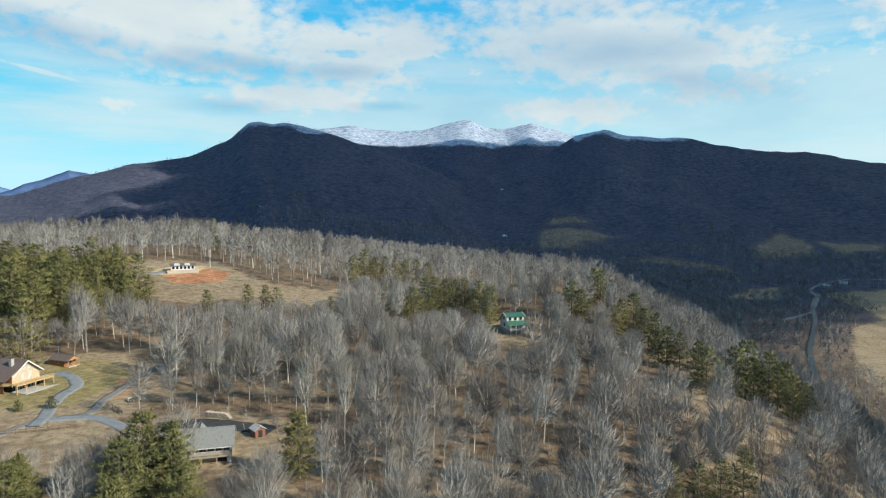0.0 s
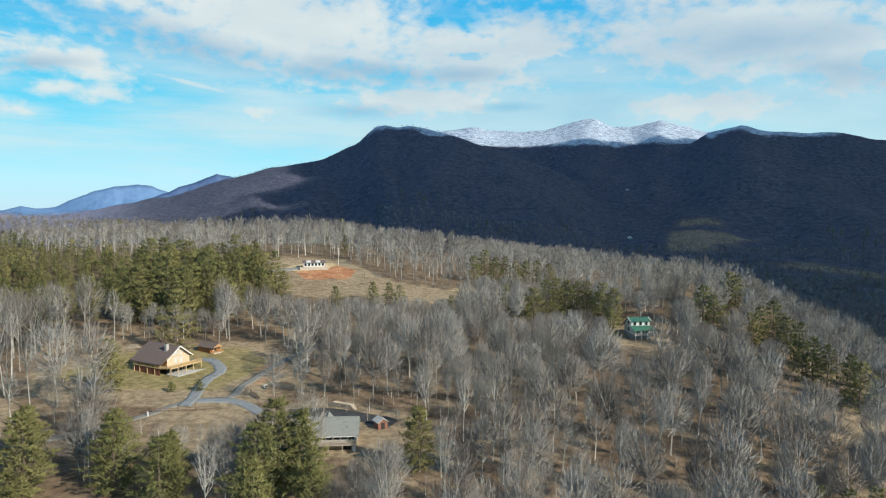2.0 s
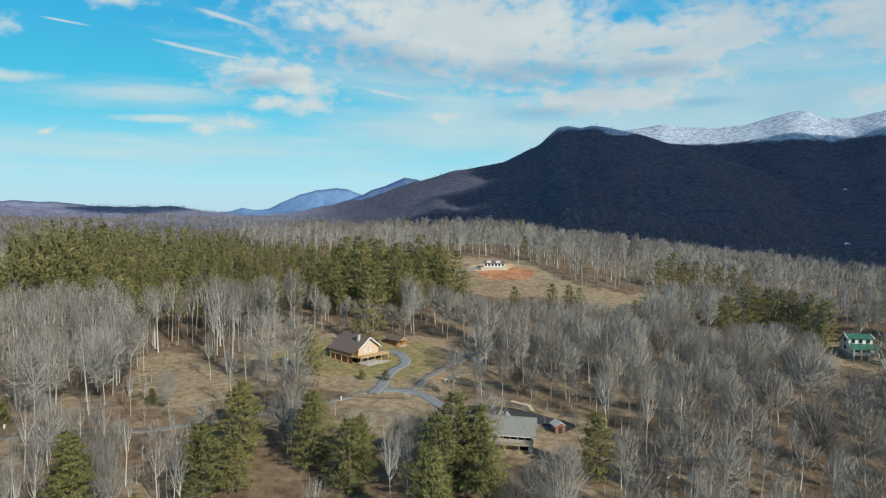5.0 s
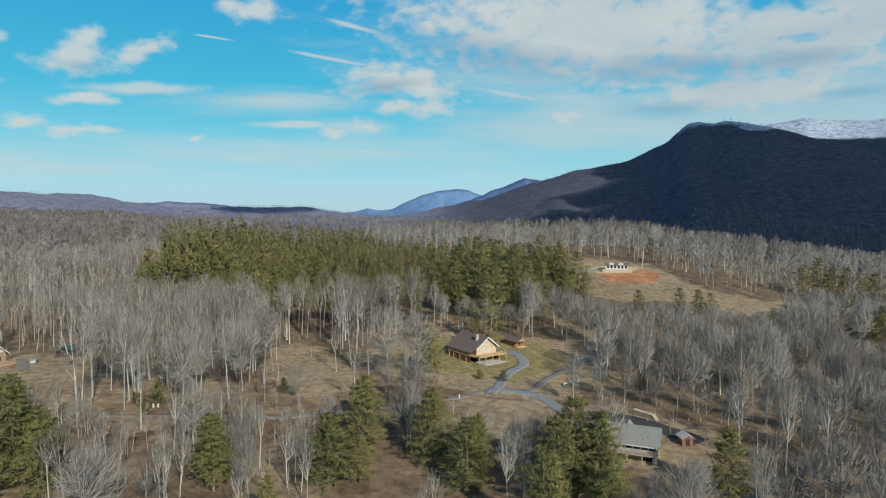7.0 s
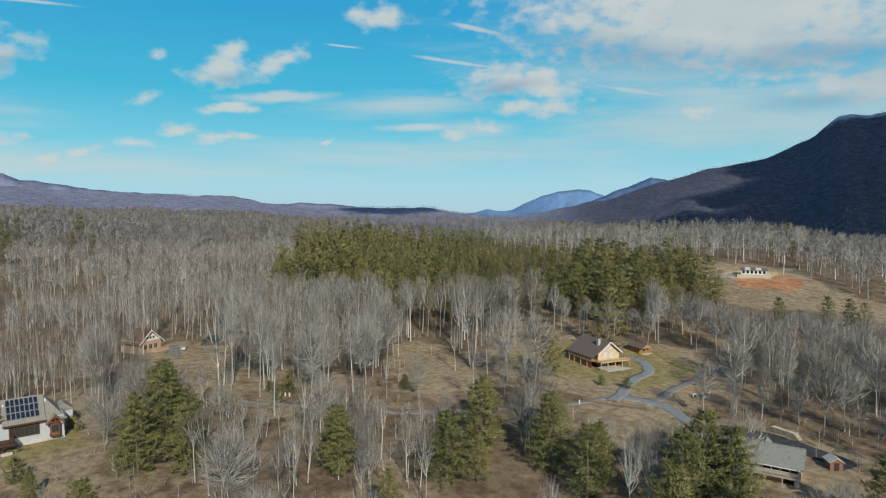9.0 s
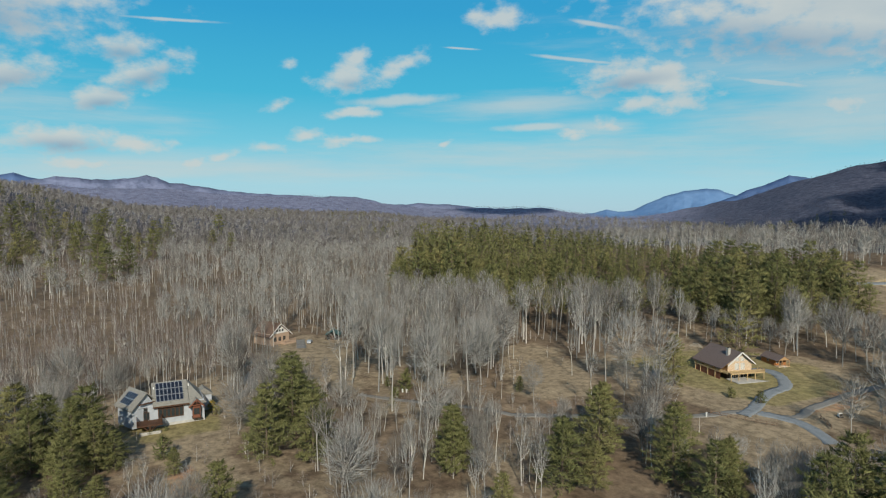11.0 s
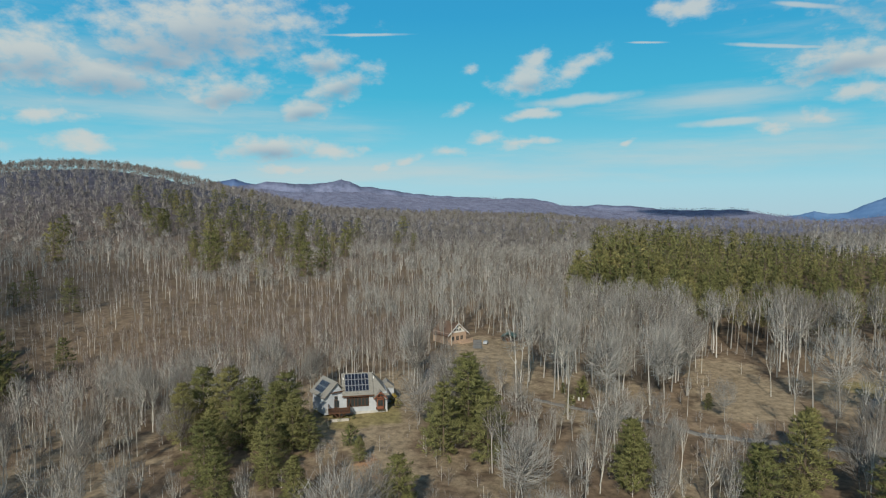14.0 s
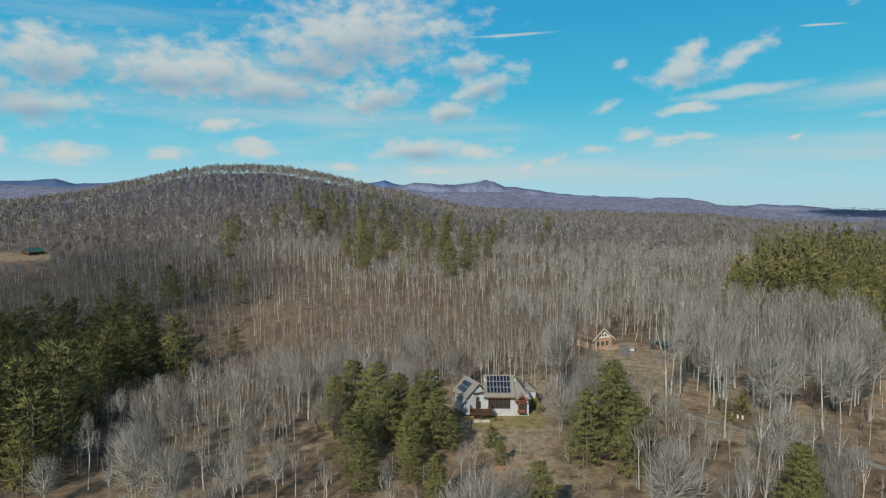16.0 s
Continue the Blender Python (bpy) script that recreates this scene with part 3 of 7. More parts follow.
def height(x, y):
    x, y = np.asarray(x, float), np.asarray(y, float)
    r = np.hypot(x, y) + 1e-6
    az = np.degrees(np.arctan2(x, y))
    # the wooded plateau under the eye falls to the river valley east and north of it
    east = x - 61 + 14 * sstep(165, 360, y) + 45 * (1 - sstep(130, 300, y)) + 19 * fbm(x / 69, y / 69, 3)
    north = (x + 276) * 0.5 + (y - 662) * 0.866
    fall_e = 1 / (1 + np.exp(-np.clip((east - 128) / 28, -30, 30)))
    fall_n = sstep(0, 580, north)
    level = -85 * np.maximum(fall_e, fall_n * sstep(-75, -10, az)) - 34 * fall_n * (1 - sstep(-75, -10, az)) * sstep(-80, -60, az)
    m = np.maximum.reduce([
        crest(DOME, 1150, 2900, az, r, -76, 0.3, 11), crest(SNOW_CREST, 2000, 4300, az, r, -76, 0.26, 23),
        crest(RIGHT_DOME, 1500, 3400, az, r, -76, 0.3, 37), crest(WEST_HILLS, 1300, 3000, az, r, -28, 0.25, 51)])
    z = level + m

    def bump(cx, cy, h, rad):
        return h * np.exp(-((x - cx) ** 2 + (y - cy) ** 2) / rad ** 2)
    # local rises and the gully
    z = z + bump(-207, 476, 22, 207) + bump(72, 344, 15, 56) + bump(-476, 442, 15, 235) + bump(-270, -108, -16.5, 86) + bump(-166, -207, -11, 97)
    # the western hill, a long spur that climbs away from the eye
    along, across = -0.973 * x - 0.233 * y, 0.233 * x - 0.973 * y
    spur = np.exp(-((along - 1420) / 770) ** 2) * (84 * np.exp(-(across / 317) ** 2) + 44 * np.exp(-(across / 880) ** 2))
    z = z + spur * sstep(276, 1310, r)
    return z + fbm(x / 62, y / 62, 5) * (1.6 + 7 * sstep(317, 970, r)) + fbm(x / 300, y / 300, 9) * 50 * sstep(900, 1900, r)
# ---------------------------------------------------------------- plan of the clearings (metres east, north of the eye)
LAWN = [(-172.5, 176.6), (-161.5, 209.8), (-139.4, 218), (-115.9, 223.6), (-93.8, 209.8), (-85.6, 191.8), (-85.6, 167), (-78.7, 153.2), (-77.3, 132.5), (-93.8, 127), (-110.4, 154.6), (-132.5, 158.7), (-154.6, 154.6)]
MEADOW = [(-198.2, 149.8), (-198.1, 164.0), (-188.7, 169.4), (-154.9, 152.0), (-137.7, 138.7), (-143.6, 124.3), (-154.7, 119.1), (-178.7, 133.1)]
BROWN = [(-223.9, 120.0), (-200.8, 118.8), (-184.8, 123.8), (-161.8, 114.6), (-171.8, 93.9), (-191.8, 100.7)]
CHALET_YARD = [(-242.6, 67.0), (-278.2, 93.7), (-252.6, 106.2), (-191.0, 88.5), (-183.8, 79.8), (-194.0, 73.5), (-205.8, 69.2)]
SOLAR_YARD = [(-207, 11), (-209.8, 46.9), (-179.4, 49.7), (-158.7, 38.6), (-129.7, 31.7), (-128.3, 17.9), (-160.1, 16.6), (-176.6, 11)]
GREEN_YARD = [(21, 262), (24, 287), (40, 292), (45, 266), (31.6, 241)]
SITE_MEADOW = [(-195, 369), (-187, 406), (-150, 414), (-98, 360), (-54, 350), (-44, 323), (-64, 300), (-88, 313), (-104, 318), (-121, 304), (-149, 312), (-172, 334)]
SITE_CLAY = [(-158, 358), (-143, 388), (-126, 379), (-124, 354), (-146, 344)]
SITE_SAND = [(-172, 366), (-164, 392), (-143, 394), (-140, 372), (-156, 362)]
GREY_YARD = [(-80, 154.6), (-71.8, 171.1), (-41.4, 167), (-30.4, 154.6), (-19.3, 138), (-27.6, 129.7), (-46.9, 132.5), (-63.5, 135.2)]
TERRACE_A = [(345, 2090), (457, 2020), (460, 1957), (318, 1986)]
TERRACE_E = [(300, 1965), (450, 1900), (506, 1779), (250, 1696)]
TERRACE_F = [(250, 1680), (330, 1740), (440, 1730), (310, 1640)]
TERRACE_B = [(420, 1525), (526, 1525), (600, 1330), (566, 1255), (485, 1440)]
TERRACE_C = [(756, 1562), (952, 1835), (987, 1752), (896, 1515), (715, 1422)]
TERRACE_D = [(983, 1691), (1166, 1678), (1035, 1488), (922, 1492)]
RIVER_FIELD = [(560, 800), (616, 1022), (1000, 1050), (950, 560), (470, 420), (330, 445), (345, 524), (479, 737)]
FAR_YARD = [(-567, -380), (-604, -316), (-665, -352), (-640, -404), (-607, -420)]
FOLD_FIELD = [(430, 962), (522, 1074), (616, 1105), (491, 956)]


def inside(poly, x, y):
    """True where (x, y) lies in the polygon."""
    x, y = np.asarray(x, float), np.asarray(y, float)
    hit = np.zeros(x.shape, bool)
    for (x0, y0), (x1, y1) in zip(poly, poly[1:] + poly[:1]):
        cross = (y0 > y) != (y1 > y)
        hit ^= cross & (x < (x1 - x0) * (y - y0) / (y1 - y0 + 1e-9) + x0)
    return hit


def edge_distance(poly, x, y):
    """Metres to the polygon's outline, positive inside."""
    d = np.full(np.shape(x), 1e9)
    for (x0, y0), (x1, y1) in zip(poly, poly[1:] + poly[:1]):
        ex, ey = x1 - x0, y1 - y0
        t = np.clip(((x - x0) * ex + (y - y0) * ey) / (ex * ex + ey * ey), 0, 1)
        d = np.minimum(d, np.hypot(x - x0 - t * ex, y - y0 - t * ey))
    return np.where(inside(poly, x, y), d, -d)


def soft_area(polys, x, y, soft):
    return np.max([np.clip(0.5 + edge_distance(p, x, y) / soft, 0, 1) for p in polys], axis=0)


def mesh_from(name, verts, faces, mats, attrs=None, index=None, smooth=False):
    """A mesh from arrays; faces is an (n, 3) or (n, 4) array."""
    me = bpy.data.meshes.new(name)
    n = faces.shape[1]
    me.vertices.add(len(verts))
    me.vertices.foreach_set("co", np.asarray(verts, np.float32).ravel())
    me.loops.add(faces.size)
    me.loops.foreach_set("vertex_index", faces.astype(np.int32).ravel())
    me.polygons.add(len(faces))
    me.polygons.foreach_set("loop_start", np.arange(0, faces.size, n, dtype=np.int32))
    for m in mats:
        me.materials.append(m)
    if index is not None:
        me.polygons.foreach_set("material_index", index.astype(np.int32))
    me.polygons.foreach_set("use_smooth", np.full(len(faces), smooth))
    for key, values in (attrs or {}).items():
        values = np.asarray(values, np.float32)
        a = me.attributes.new(key, "FLOAT_VECTOR" if values.ndim == 2 else "FLOAT", "POINT")
        a.data.foreach_set("vector" if values.ndim == 2 else "value", values.ravel())
    me.update(calc_edges=True)
    me.validate()
    return me


def build_ground():
    fine = np.arange(-130, 42, 0.48)
    az = np.radians(np.concatenate([fine, np.arange(42, 230, 4.0)]))
    r = 5 * 1.0225 ** np.arange(0, 311)
    r = np.sort(np.concatenate([r[r < 4880], [2900.0, 3000.0, 3400.0, 4300.0]]))
    rr, aa = np.meshgrid(r, az, indexing="ij")
    x, y = rr * np.sin(aa), rr * np.cos(aa)
    z = height(x, y)
    nr, na = x.shape
    verts = np.concatenate([[[0, 0, float(height(0, 0))]], np.stack([x, y, z], -1).reshape(-1, 3)])
    i, j = np.meshgrid(np.arange(nr - 1), np.arange(na), indexing="ij")
    k = (j + 1) % na
    quads = np.stack([1 + i * na + j, 1 + i * na + k, 1 + (i + 1) * na + k, 1 + (i + 1) * na + j], -1).reshape(-1, 4)[:, ::-1]
    quads = np.concatenate([quads, np.stack([np.zeros(na // 2, int), 1 + (2 * np.arange(na // 2) + 2) % na, 2 + 2 * np.arange(na // 2), 1 + 2 * np.arange(na // 2)], -1)[:, ::-1]])
    vx, vy, vz = verts.T
    vr, vaz = np.hypot(vx, vy), np.degrees(np.arctan2(vx, vy))
    straw = soft_area([LAWN, MEADOW, CHALET_YARD, GREEN_YARD, SITE_MEADOW, GREY_YARD, TERRACE_A, TERRACE_E, TERRACE_F, TERRACE_B, TERRACE_C, TERRACE_D, RIVER_FIELD, FOLD_FIELD], vx, vy, 18)
    straw = np.maximum(straw, 0.6 * soft_area([FAR_YARD], vx, vy, 18))
    straw = straw * (1 - 0.5 * sstep(1150, 1400, vr))
    straw = np.maximum(straw, 0.62 * soft_area([BROWN], vx, vy, 14))
    straw = np.maximum(straw, 0.85 * soft_area([SOLAR_YARD], vx, vy, 14))
    straw = np.maximum(straw, 0.52 * sstep(0.38, 0.62, vnoise(vx / 17, vy / 17, 63)) * (1 - sstep(260, 420, vr)))
    lawn = np.maximum(soft_area([[(-162.8, 173.9), (-154.6, 204.2), (-118.7, 218), (-99.4, 204.2), (-102.1, 171.1), (-127, 168.4)], [(-193.2, 16.6), (-193.2, 38.6), (-171.1, 38.6), (-171.1, 16.6)]], vx, vy, 8),
                      0.3 * soft_area([RIVER_FIELD], vx, vy, 30))
    clay = soft_area([SITE_CLAY, [(-102.1, 209.8), (-91.1, 209.8), (-88.3, 176.6), (-96.6, 171.1), (-102.1, 187.7)], [(-146.3, 115.9), (-142.1, 127), (-135.2, 127), (-136.6, 114.5)], [(-91.1, 62.1), (-88.3, 71.8), (-81.4, 71.8), (-82.8, 60.7)],
                      [(-154.6, 19.3), (-154.6, 27.6), (-132.5, 30.4), (-132.5, 17.9)]], vx, vy, 5)
    clay = np.where(edge_distance(SITE_CLAY, vx, vy) > -5, clay, clay * 0.42)
    sand = soft_area([SITE_SAND, [(-27.6, 356), (-24.8, 369.8), (-60.7, 361.6), (-66.2, 347.8)]], vx, vy, 6)
    hazy_far_wood = sstep(450, 1300, vr) * (1 - straw)
    # mask of the painted western haze: stronger with distance, limited by bearing
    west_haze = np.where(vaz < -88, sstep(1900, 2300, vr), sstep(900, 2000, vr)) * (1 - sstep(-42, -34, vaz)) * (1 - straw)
    snow = sstep(370, 455, vz + 30 * fbm(vx / 150, vy / 150, 77)) * (vaz > -17.5)
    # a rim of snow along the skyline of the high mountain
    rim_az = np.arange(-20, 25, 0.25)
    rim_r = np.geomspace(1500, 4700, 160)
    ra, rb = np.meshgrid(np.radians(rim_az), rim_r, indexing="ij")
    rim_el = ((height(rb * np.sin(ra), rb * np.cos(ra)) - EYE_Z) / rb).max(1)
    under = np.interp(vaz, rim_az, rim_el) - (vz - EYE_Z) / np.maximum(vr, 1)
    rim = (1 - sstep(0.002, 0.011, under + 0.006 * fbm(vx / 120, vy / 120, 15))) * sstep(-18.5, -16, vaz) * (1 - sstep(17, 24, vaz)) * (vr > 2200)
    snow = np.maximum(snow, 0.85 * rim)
    me = mesh_from("ground", verts, quads, [M_GROUND], dict(straw=straw, lawn=lawn, clay=clay, sand=sand, hazy_far_wood=hazy_far_wood, west_haze=west_haze, snow=snow), smooth=True)
    ob = new("ground", me)
    return tagged(ob, "leaf-strewn winter hills with straw-coloured clearings and snow on the high crest", "ground", kind="structure")


build_ground()


def far_ridge(name, label, table, dist, mat, seed, rough):
    """A distant mountain range as a solid ridge."""
    a0, a1 = table[0][0], table[-1][0]
    az = np.arange(a0, a1 + 0.01, 0.1)
    el = np.interp(az, [a for a, _ in table], [e for _, e in table])
    top = EYE_Z + dist * np.tan(np.radians(el)) + rough * (fbm(az * 1.3, az * 0, seed, 5) + 0.35 * fbm(az * 14, az * 0, seed + 1, 3))
    steps = np.linspace(0, 1, 14)
    rr = np.concatenate([dist - 600 * (1 - steps), dist + 130 * steps[1:]])
    prof = np.concatenate([steps ** 1.2, 1 - 0.5 * steps[1:]])
    a2, r2 = np.meshgrid(np.radians(az), rr, indexing="ij")
    spur = fbm(np.degrees(a2) * 0.7, r2 / 160, seed + 3, 4)
    p2 = np.clip(prof[None] + 0.35 * spur * np.sin(np.clip(prof[None], 0, 1) * np.pi), 0, 1.0)
    z = -110 + (top[:, None] + 110) * p2
    v = np.stack([r2 * np.sin(a2), r2 * np.cos(a2), z], -1).reshape(-1, 3)
    n, m = a2.shape
    i, j = np.meshgrid(np.arange(n - 1), np.arange(m - 1), indexing="ij")
    q = np.stack([i * m + j, i * m + j + 1, (i + 1) * m + j + 1, (i + 1) * m + j], -1).reshape(-1, 4)
    return tagged(new(name, mesh_from(name, v, q, [mat], smooth=True)), label, "backdrop", kind="structure")


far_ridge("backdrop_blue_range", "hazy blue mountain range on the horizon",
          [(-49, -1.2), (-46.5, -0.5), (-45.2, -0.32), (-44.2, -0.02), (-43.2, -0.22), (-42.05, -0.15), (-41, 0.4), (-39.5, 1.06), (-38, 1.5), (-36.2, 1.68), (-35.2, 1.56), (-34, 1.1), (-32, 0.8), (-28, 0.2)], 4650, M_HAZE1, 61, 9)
far_ridge("backdrop_slate_range", "darker hazy slate-blue mountain shoulder on the horizon",
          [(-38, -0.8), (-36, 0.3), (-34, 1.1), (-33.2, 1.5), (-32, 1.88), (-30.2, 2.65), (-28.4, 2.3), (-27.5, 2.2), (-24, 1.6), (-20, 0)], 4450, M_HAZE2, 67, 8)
far_ridge("backdrop_west_range", "far hazy slate-blue hills behind the wooded hill",
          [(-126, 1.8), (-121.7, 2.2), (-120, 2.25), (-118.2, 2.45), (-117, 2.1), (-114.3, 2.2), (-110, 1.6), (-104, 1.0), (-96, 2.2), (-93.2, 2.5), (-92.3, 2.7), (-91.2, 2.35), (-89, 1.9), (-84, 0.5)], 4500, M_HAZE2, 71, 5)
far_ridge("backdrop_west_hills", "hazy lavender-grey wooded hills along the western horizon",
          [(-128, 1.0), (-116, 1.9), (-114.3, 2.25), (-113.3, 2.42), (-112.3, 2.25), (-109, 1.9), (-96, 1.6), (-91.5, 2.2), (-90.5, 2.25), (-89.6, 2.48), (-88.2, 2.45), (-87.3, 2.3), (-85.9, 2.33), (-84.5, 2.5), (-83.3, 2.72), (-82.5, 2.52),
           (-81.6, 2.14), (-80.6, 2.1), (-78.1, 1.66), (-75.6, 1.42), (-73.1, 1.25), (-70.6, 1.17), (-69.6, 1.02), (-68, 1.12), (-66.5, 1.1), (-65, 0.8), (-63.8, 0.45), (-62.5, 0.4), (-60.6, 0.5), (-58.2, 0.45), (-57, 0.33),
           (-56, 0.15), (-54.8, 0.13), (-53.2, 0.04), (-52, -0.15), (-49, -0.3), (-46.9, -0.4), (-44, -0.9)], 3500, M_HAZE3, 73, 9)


# cloud above the eastern valley, whose shadow lies over the mountain
def cloud_over(name, label, shade, base, thick, seed, step, ragged=160, mat=None):
    """A flat-based cloud, drifted up the sunbeams from the land that it shades: points (x, y, z) of that land."""
    out = []
    for px, py, pz in shade:
        k = (base - pz) / SUN_DIR.z
        out.append((px + SUN_DIR.x * k, py + SUN_DIR.y * k))
    xs, ys = [p[0] for p in out], [p[1] for p in out]
    gx, gy = np.meshgrid(np.arange(min(xs) - 100, max(xs) + 100, step), np.arange(min(ys) - 100, max(ys) + 100, step), indexing="ij")
    d = edge_distance(out, gx, gy) + ragged * fbm(gx / 200, gy / 200, seed, 4)
    puff = np.clip(d / (1.9 * ragged), 0, 1) ** 0.5
    top = base + thick * puff * (0.6 + 1.0 * (fbm(gx / 260, gy / 260, seed + 5, 4) + 0.5))
    low = base - 0.12 * thick * puff * (0.5 + fbm(gx / 150, gy / 150, seed + 9, 3))
    n, m = gx.shape
    i, j = np.meshgrid(np.arange(n - 1), np.arange(m - 1), indexing="ij")
    q = np.stack([i * m + j, i * m + j + 1, (i + 1) * m + j + 1, (i + 1) * m + j], -1).reshape(-1, 4)
    keep = (d.ravel()[q] > 0).all(1)
    q = q[keep]
    v = np.concatenate([np.stack([gx, gy, top], -1).reshape(-1, 3), np.stack([gx, gy, low], -1).reshape(-1, 3)])
    faces = np.concatenate([q[:, ::-1], q + n * m])
    used = np.unique(faces)
    remap = np.full(len(v), -1)
    remap[used] = np.arange(len(used))
    me = mesh_from(name, v[used], remap[faces], [mat or M_CLOUD], smooth=True)
    return tagged(new(name, me), label, "cloud", kind="structure")


cloud_over("cloud", "broad white cloud bank drifting over the valley",
           [(122, 100, -10), (112, 200, -12), (94, 268, -5), (118, 345, -5), (150, 470, -25), (130, 560, -30), (60, 690, -15), (-190, 810, 5), (-760, 1200, 0), (-990, 1480, -5), (-1120, 1720, 0), (-860, 1860, 30), (-1120, 2090, 60), (-1080, 2330, 90),
            (-1330, 2620, 140), (-1560, 2950, 190), (-1800, 3450, 200), (-1160, 3900, 380), (-300, 3950, 400), (300, 3980, 430), (1150, 3950, 430), (2300, 3700, 300), (3900, 2700, 100), (3900, 1500, 0), (1300, 1000, -60), (760, 840, -80),
            (520, 700, -80), (385, 640, -78), (300, 470, -76), (300, 380, -72), (420, 330, -60), (420, 120, -40), (230, 40, -30)],
           1700, 90, 91, 60)
cloud_over("cloud", "small white cloud behind the eye", [(-130, -60, -8), (-290, -62, -10), (-480, -100, 15), (-640, -330, 30), (-300, -420, 5), (-110, -200, -5)], 1700, 130, 95, 22, 150, M_THINCLOUD)
cloud_over("cloud", "small ragged white cloud high overhead", [(-1850, 1400, 60), (-2300, 1420, 80), (-2750, 1800, 90), (-2300, 2050, 80), (-1900, 1750, 60)], 1700, 180, 97, 40, 120)


def part(name, bm, mat, parent, label=""):
    """Links a bmesh as one mesh object under a thing or a part."""
    me = bpy.data.meshes.new(name)
    bm.normal_update()
    bm.to_mesh(me)
    bm.free()
    me.materials.append(mat)
    ob = new(name, me)
    ob.parent = parent
    if label:
        ob["label"] = label
    return ob
# ---------------------------------------------------------------- trees
def unit(v):
    return v / (np.linalg.norm(v, axis=-1, keepdims=True) + 1e-9)


class Shape:
    """Triangles gathered with a material number each; out: which way the crown faces there."""

    def __init__(self):
        self.v, self.f, self.m, self.o, self.n = [], [], [], [], 0

    def tube(self, pts, radii, sides, mat):
        pts = np.asarray(pts, float)
        ring = np.linspace(0, 2 * np.pi, sides, endpoint=False)
        for p, r in zip(pts, radii):
            self.v.append(np.stack([p[0] + r * np.cos(ring), p[1] + r * np.sin(ring), np.full(sides, p[2])], -1))
        for k in range(len(pts) - 1):
            for s in range(sides):
                a, b = self.n + k * sides + s, self.n + k * sides + (s + 1) % sides
                self.f += [(a, b, b + sides), (a, b + sides, a + sides)]
                self.m += [mat, mat]
        self.o.append(np.zeros((sides * len(pts), 3)))
        self.n += sides * len(pts)

    def add(self, a, b, c, mat, out=None):
        n = len(a)
        self.v.append(np.stack([a, b, c], 1).reshape(-1, 3))
        self.o.append(np.zeros((3 * n, 3)) if out is None else np.repeat(out, 3, 0))
        self.f += [(self.n + 3 * k, self.n + 3 * k + 1, self.n + 3 * k + 2) for k in range(n)]
        self.m += [mat] * n
        self.n += 3 * n

    def blades(self, base, tip, width, mat, rng, out=None):
        """Thin pointed triangles from base to tip."""
        base, tip = np.atleast_2d(base), np.atleast_2d(tip)
        d = unit(tip - base)
        side = unit(np.cross(d, unit(rng.normal(size=d.shape)))) * np.reshape(width, (-1, 1)) * 0.5
        self.add(base - side, base + side, tip, mat, out)

    def leaves(self, centre, size, mat, rng, up=0.4, way=(0, 0, 0), out=None):
        """Needle tufts: slim triangles that fan out along the bough from each centre."""
        n = len(centre)
        a = unit(rng.normal(0, 0.6, size=(n, 3)) + [0, 0, up] + np.asarray(way))
        b = unit(np.cross(a, rng.normal(size=(n, 3))))
        s = np.reshape(size, (-1, 1))
        self.add(centre - b * s * 0.16, centre + b * s * 0.16, centre + a * s * 1.5, mat, out)

    def arrays(self):
        return np.concatenate(self.v), np.array(self.f), np.array(self.m), np.concatenate(self.o)


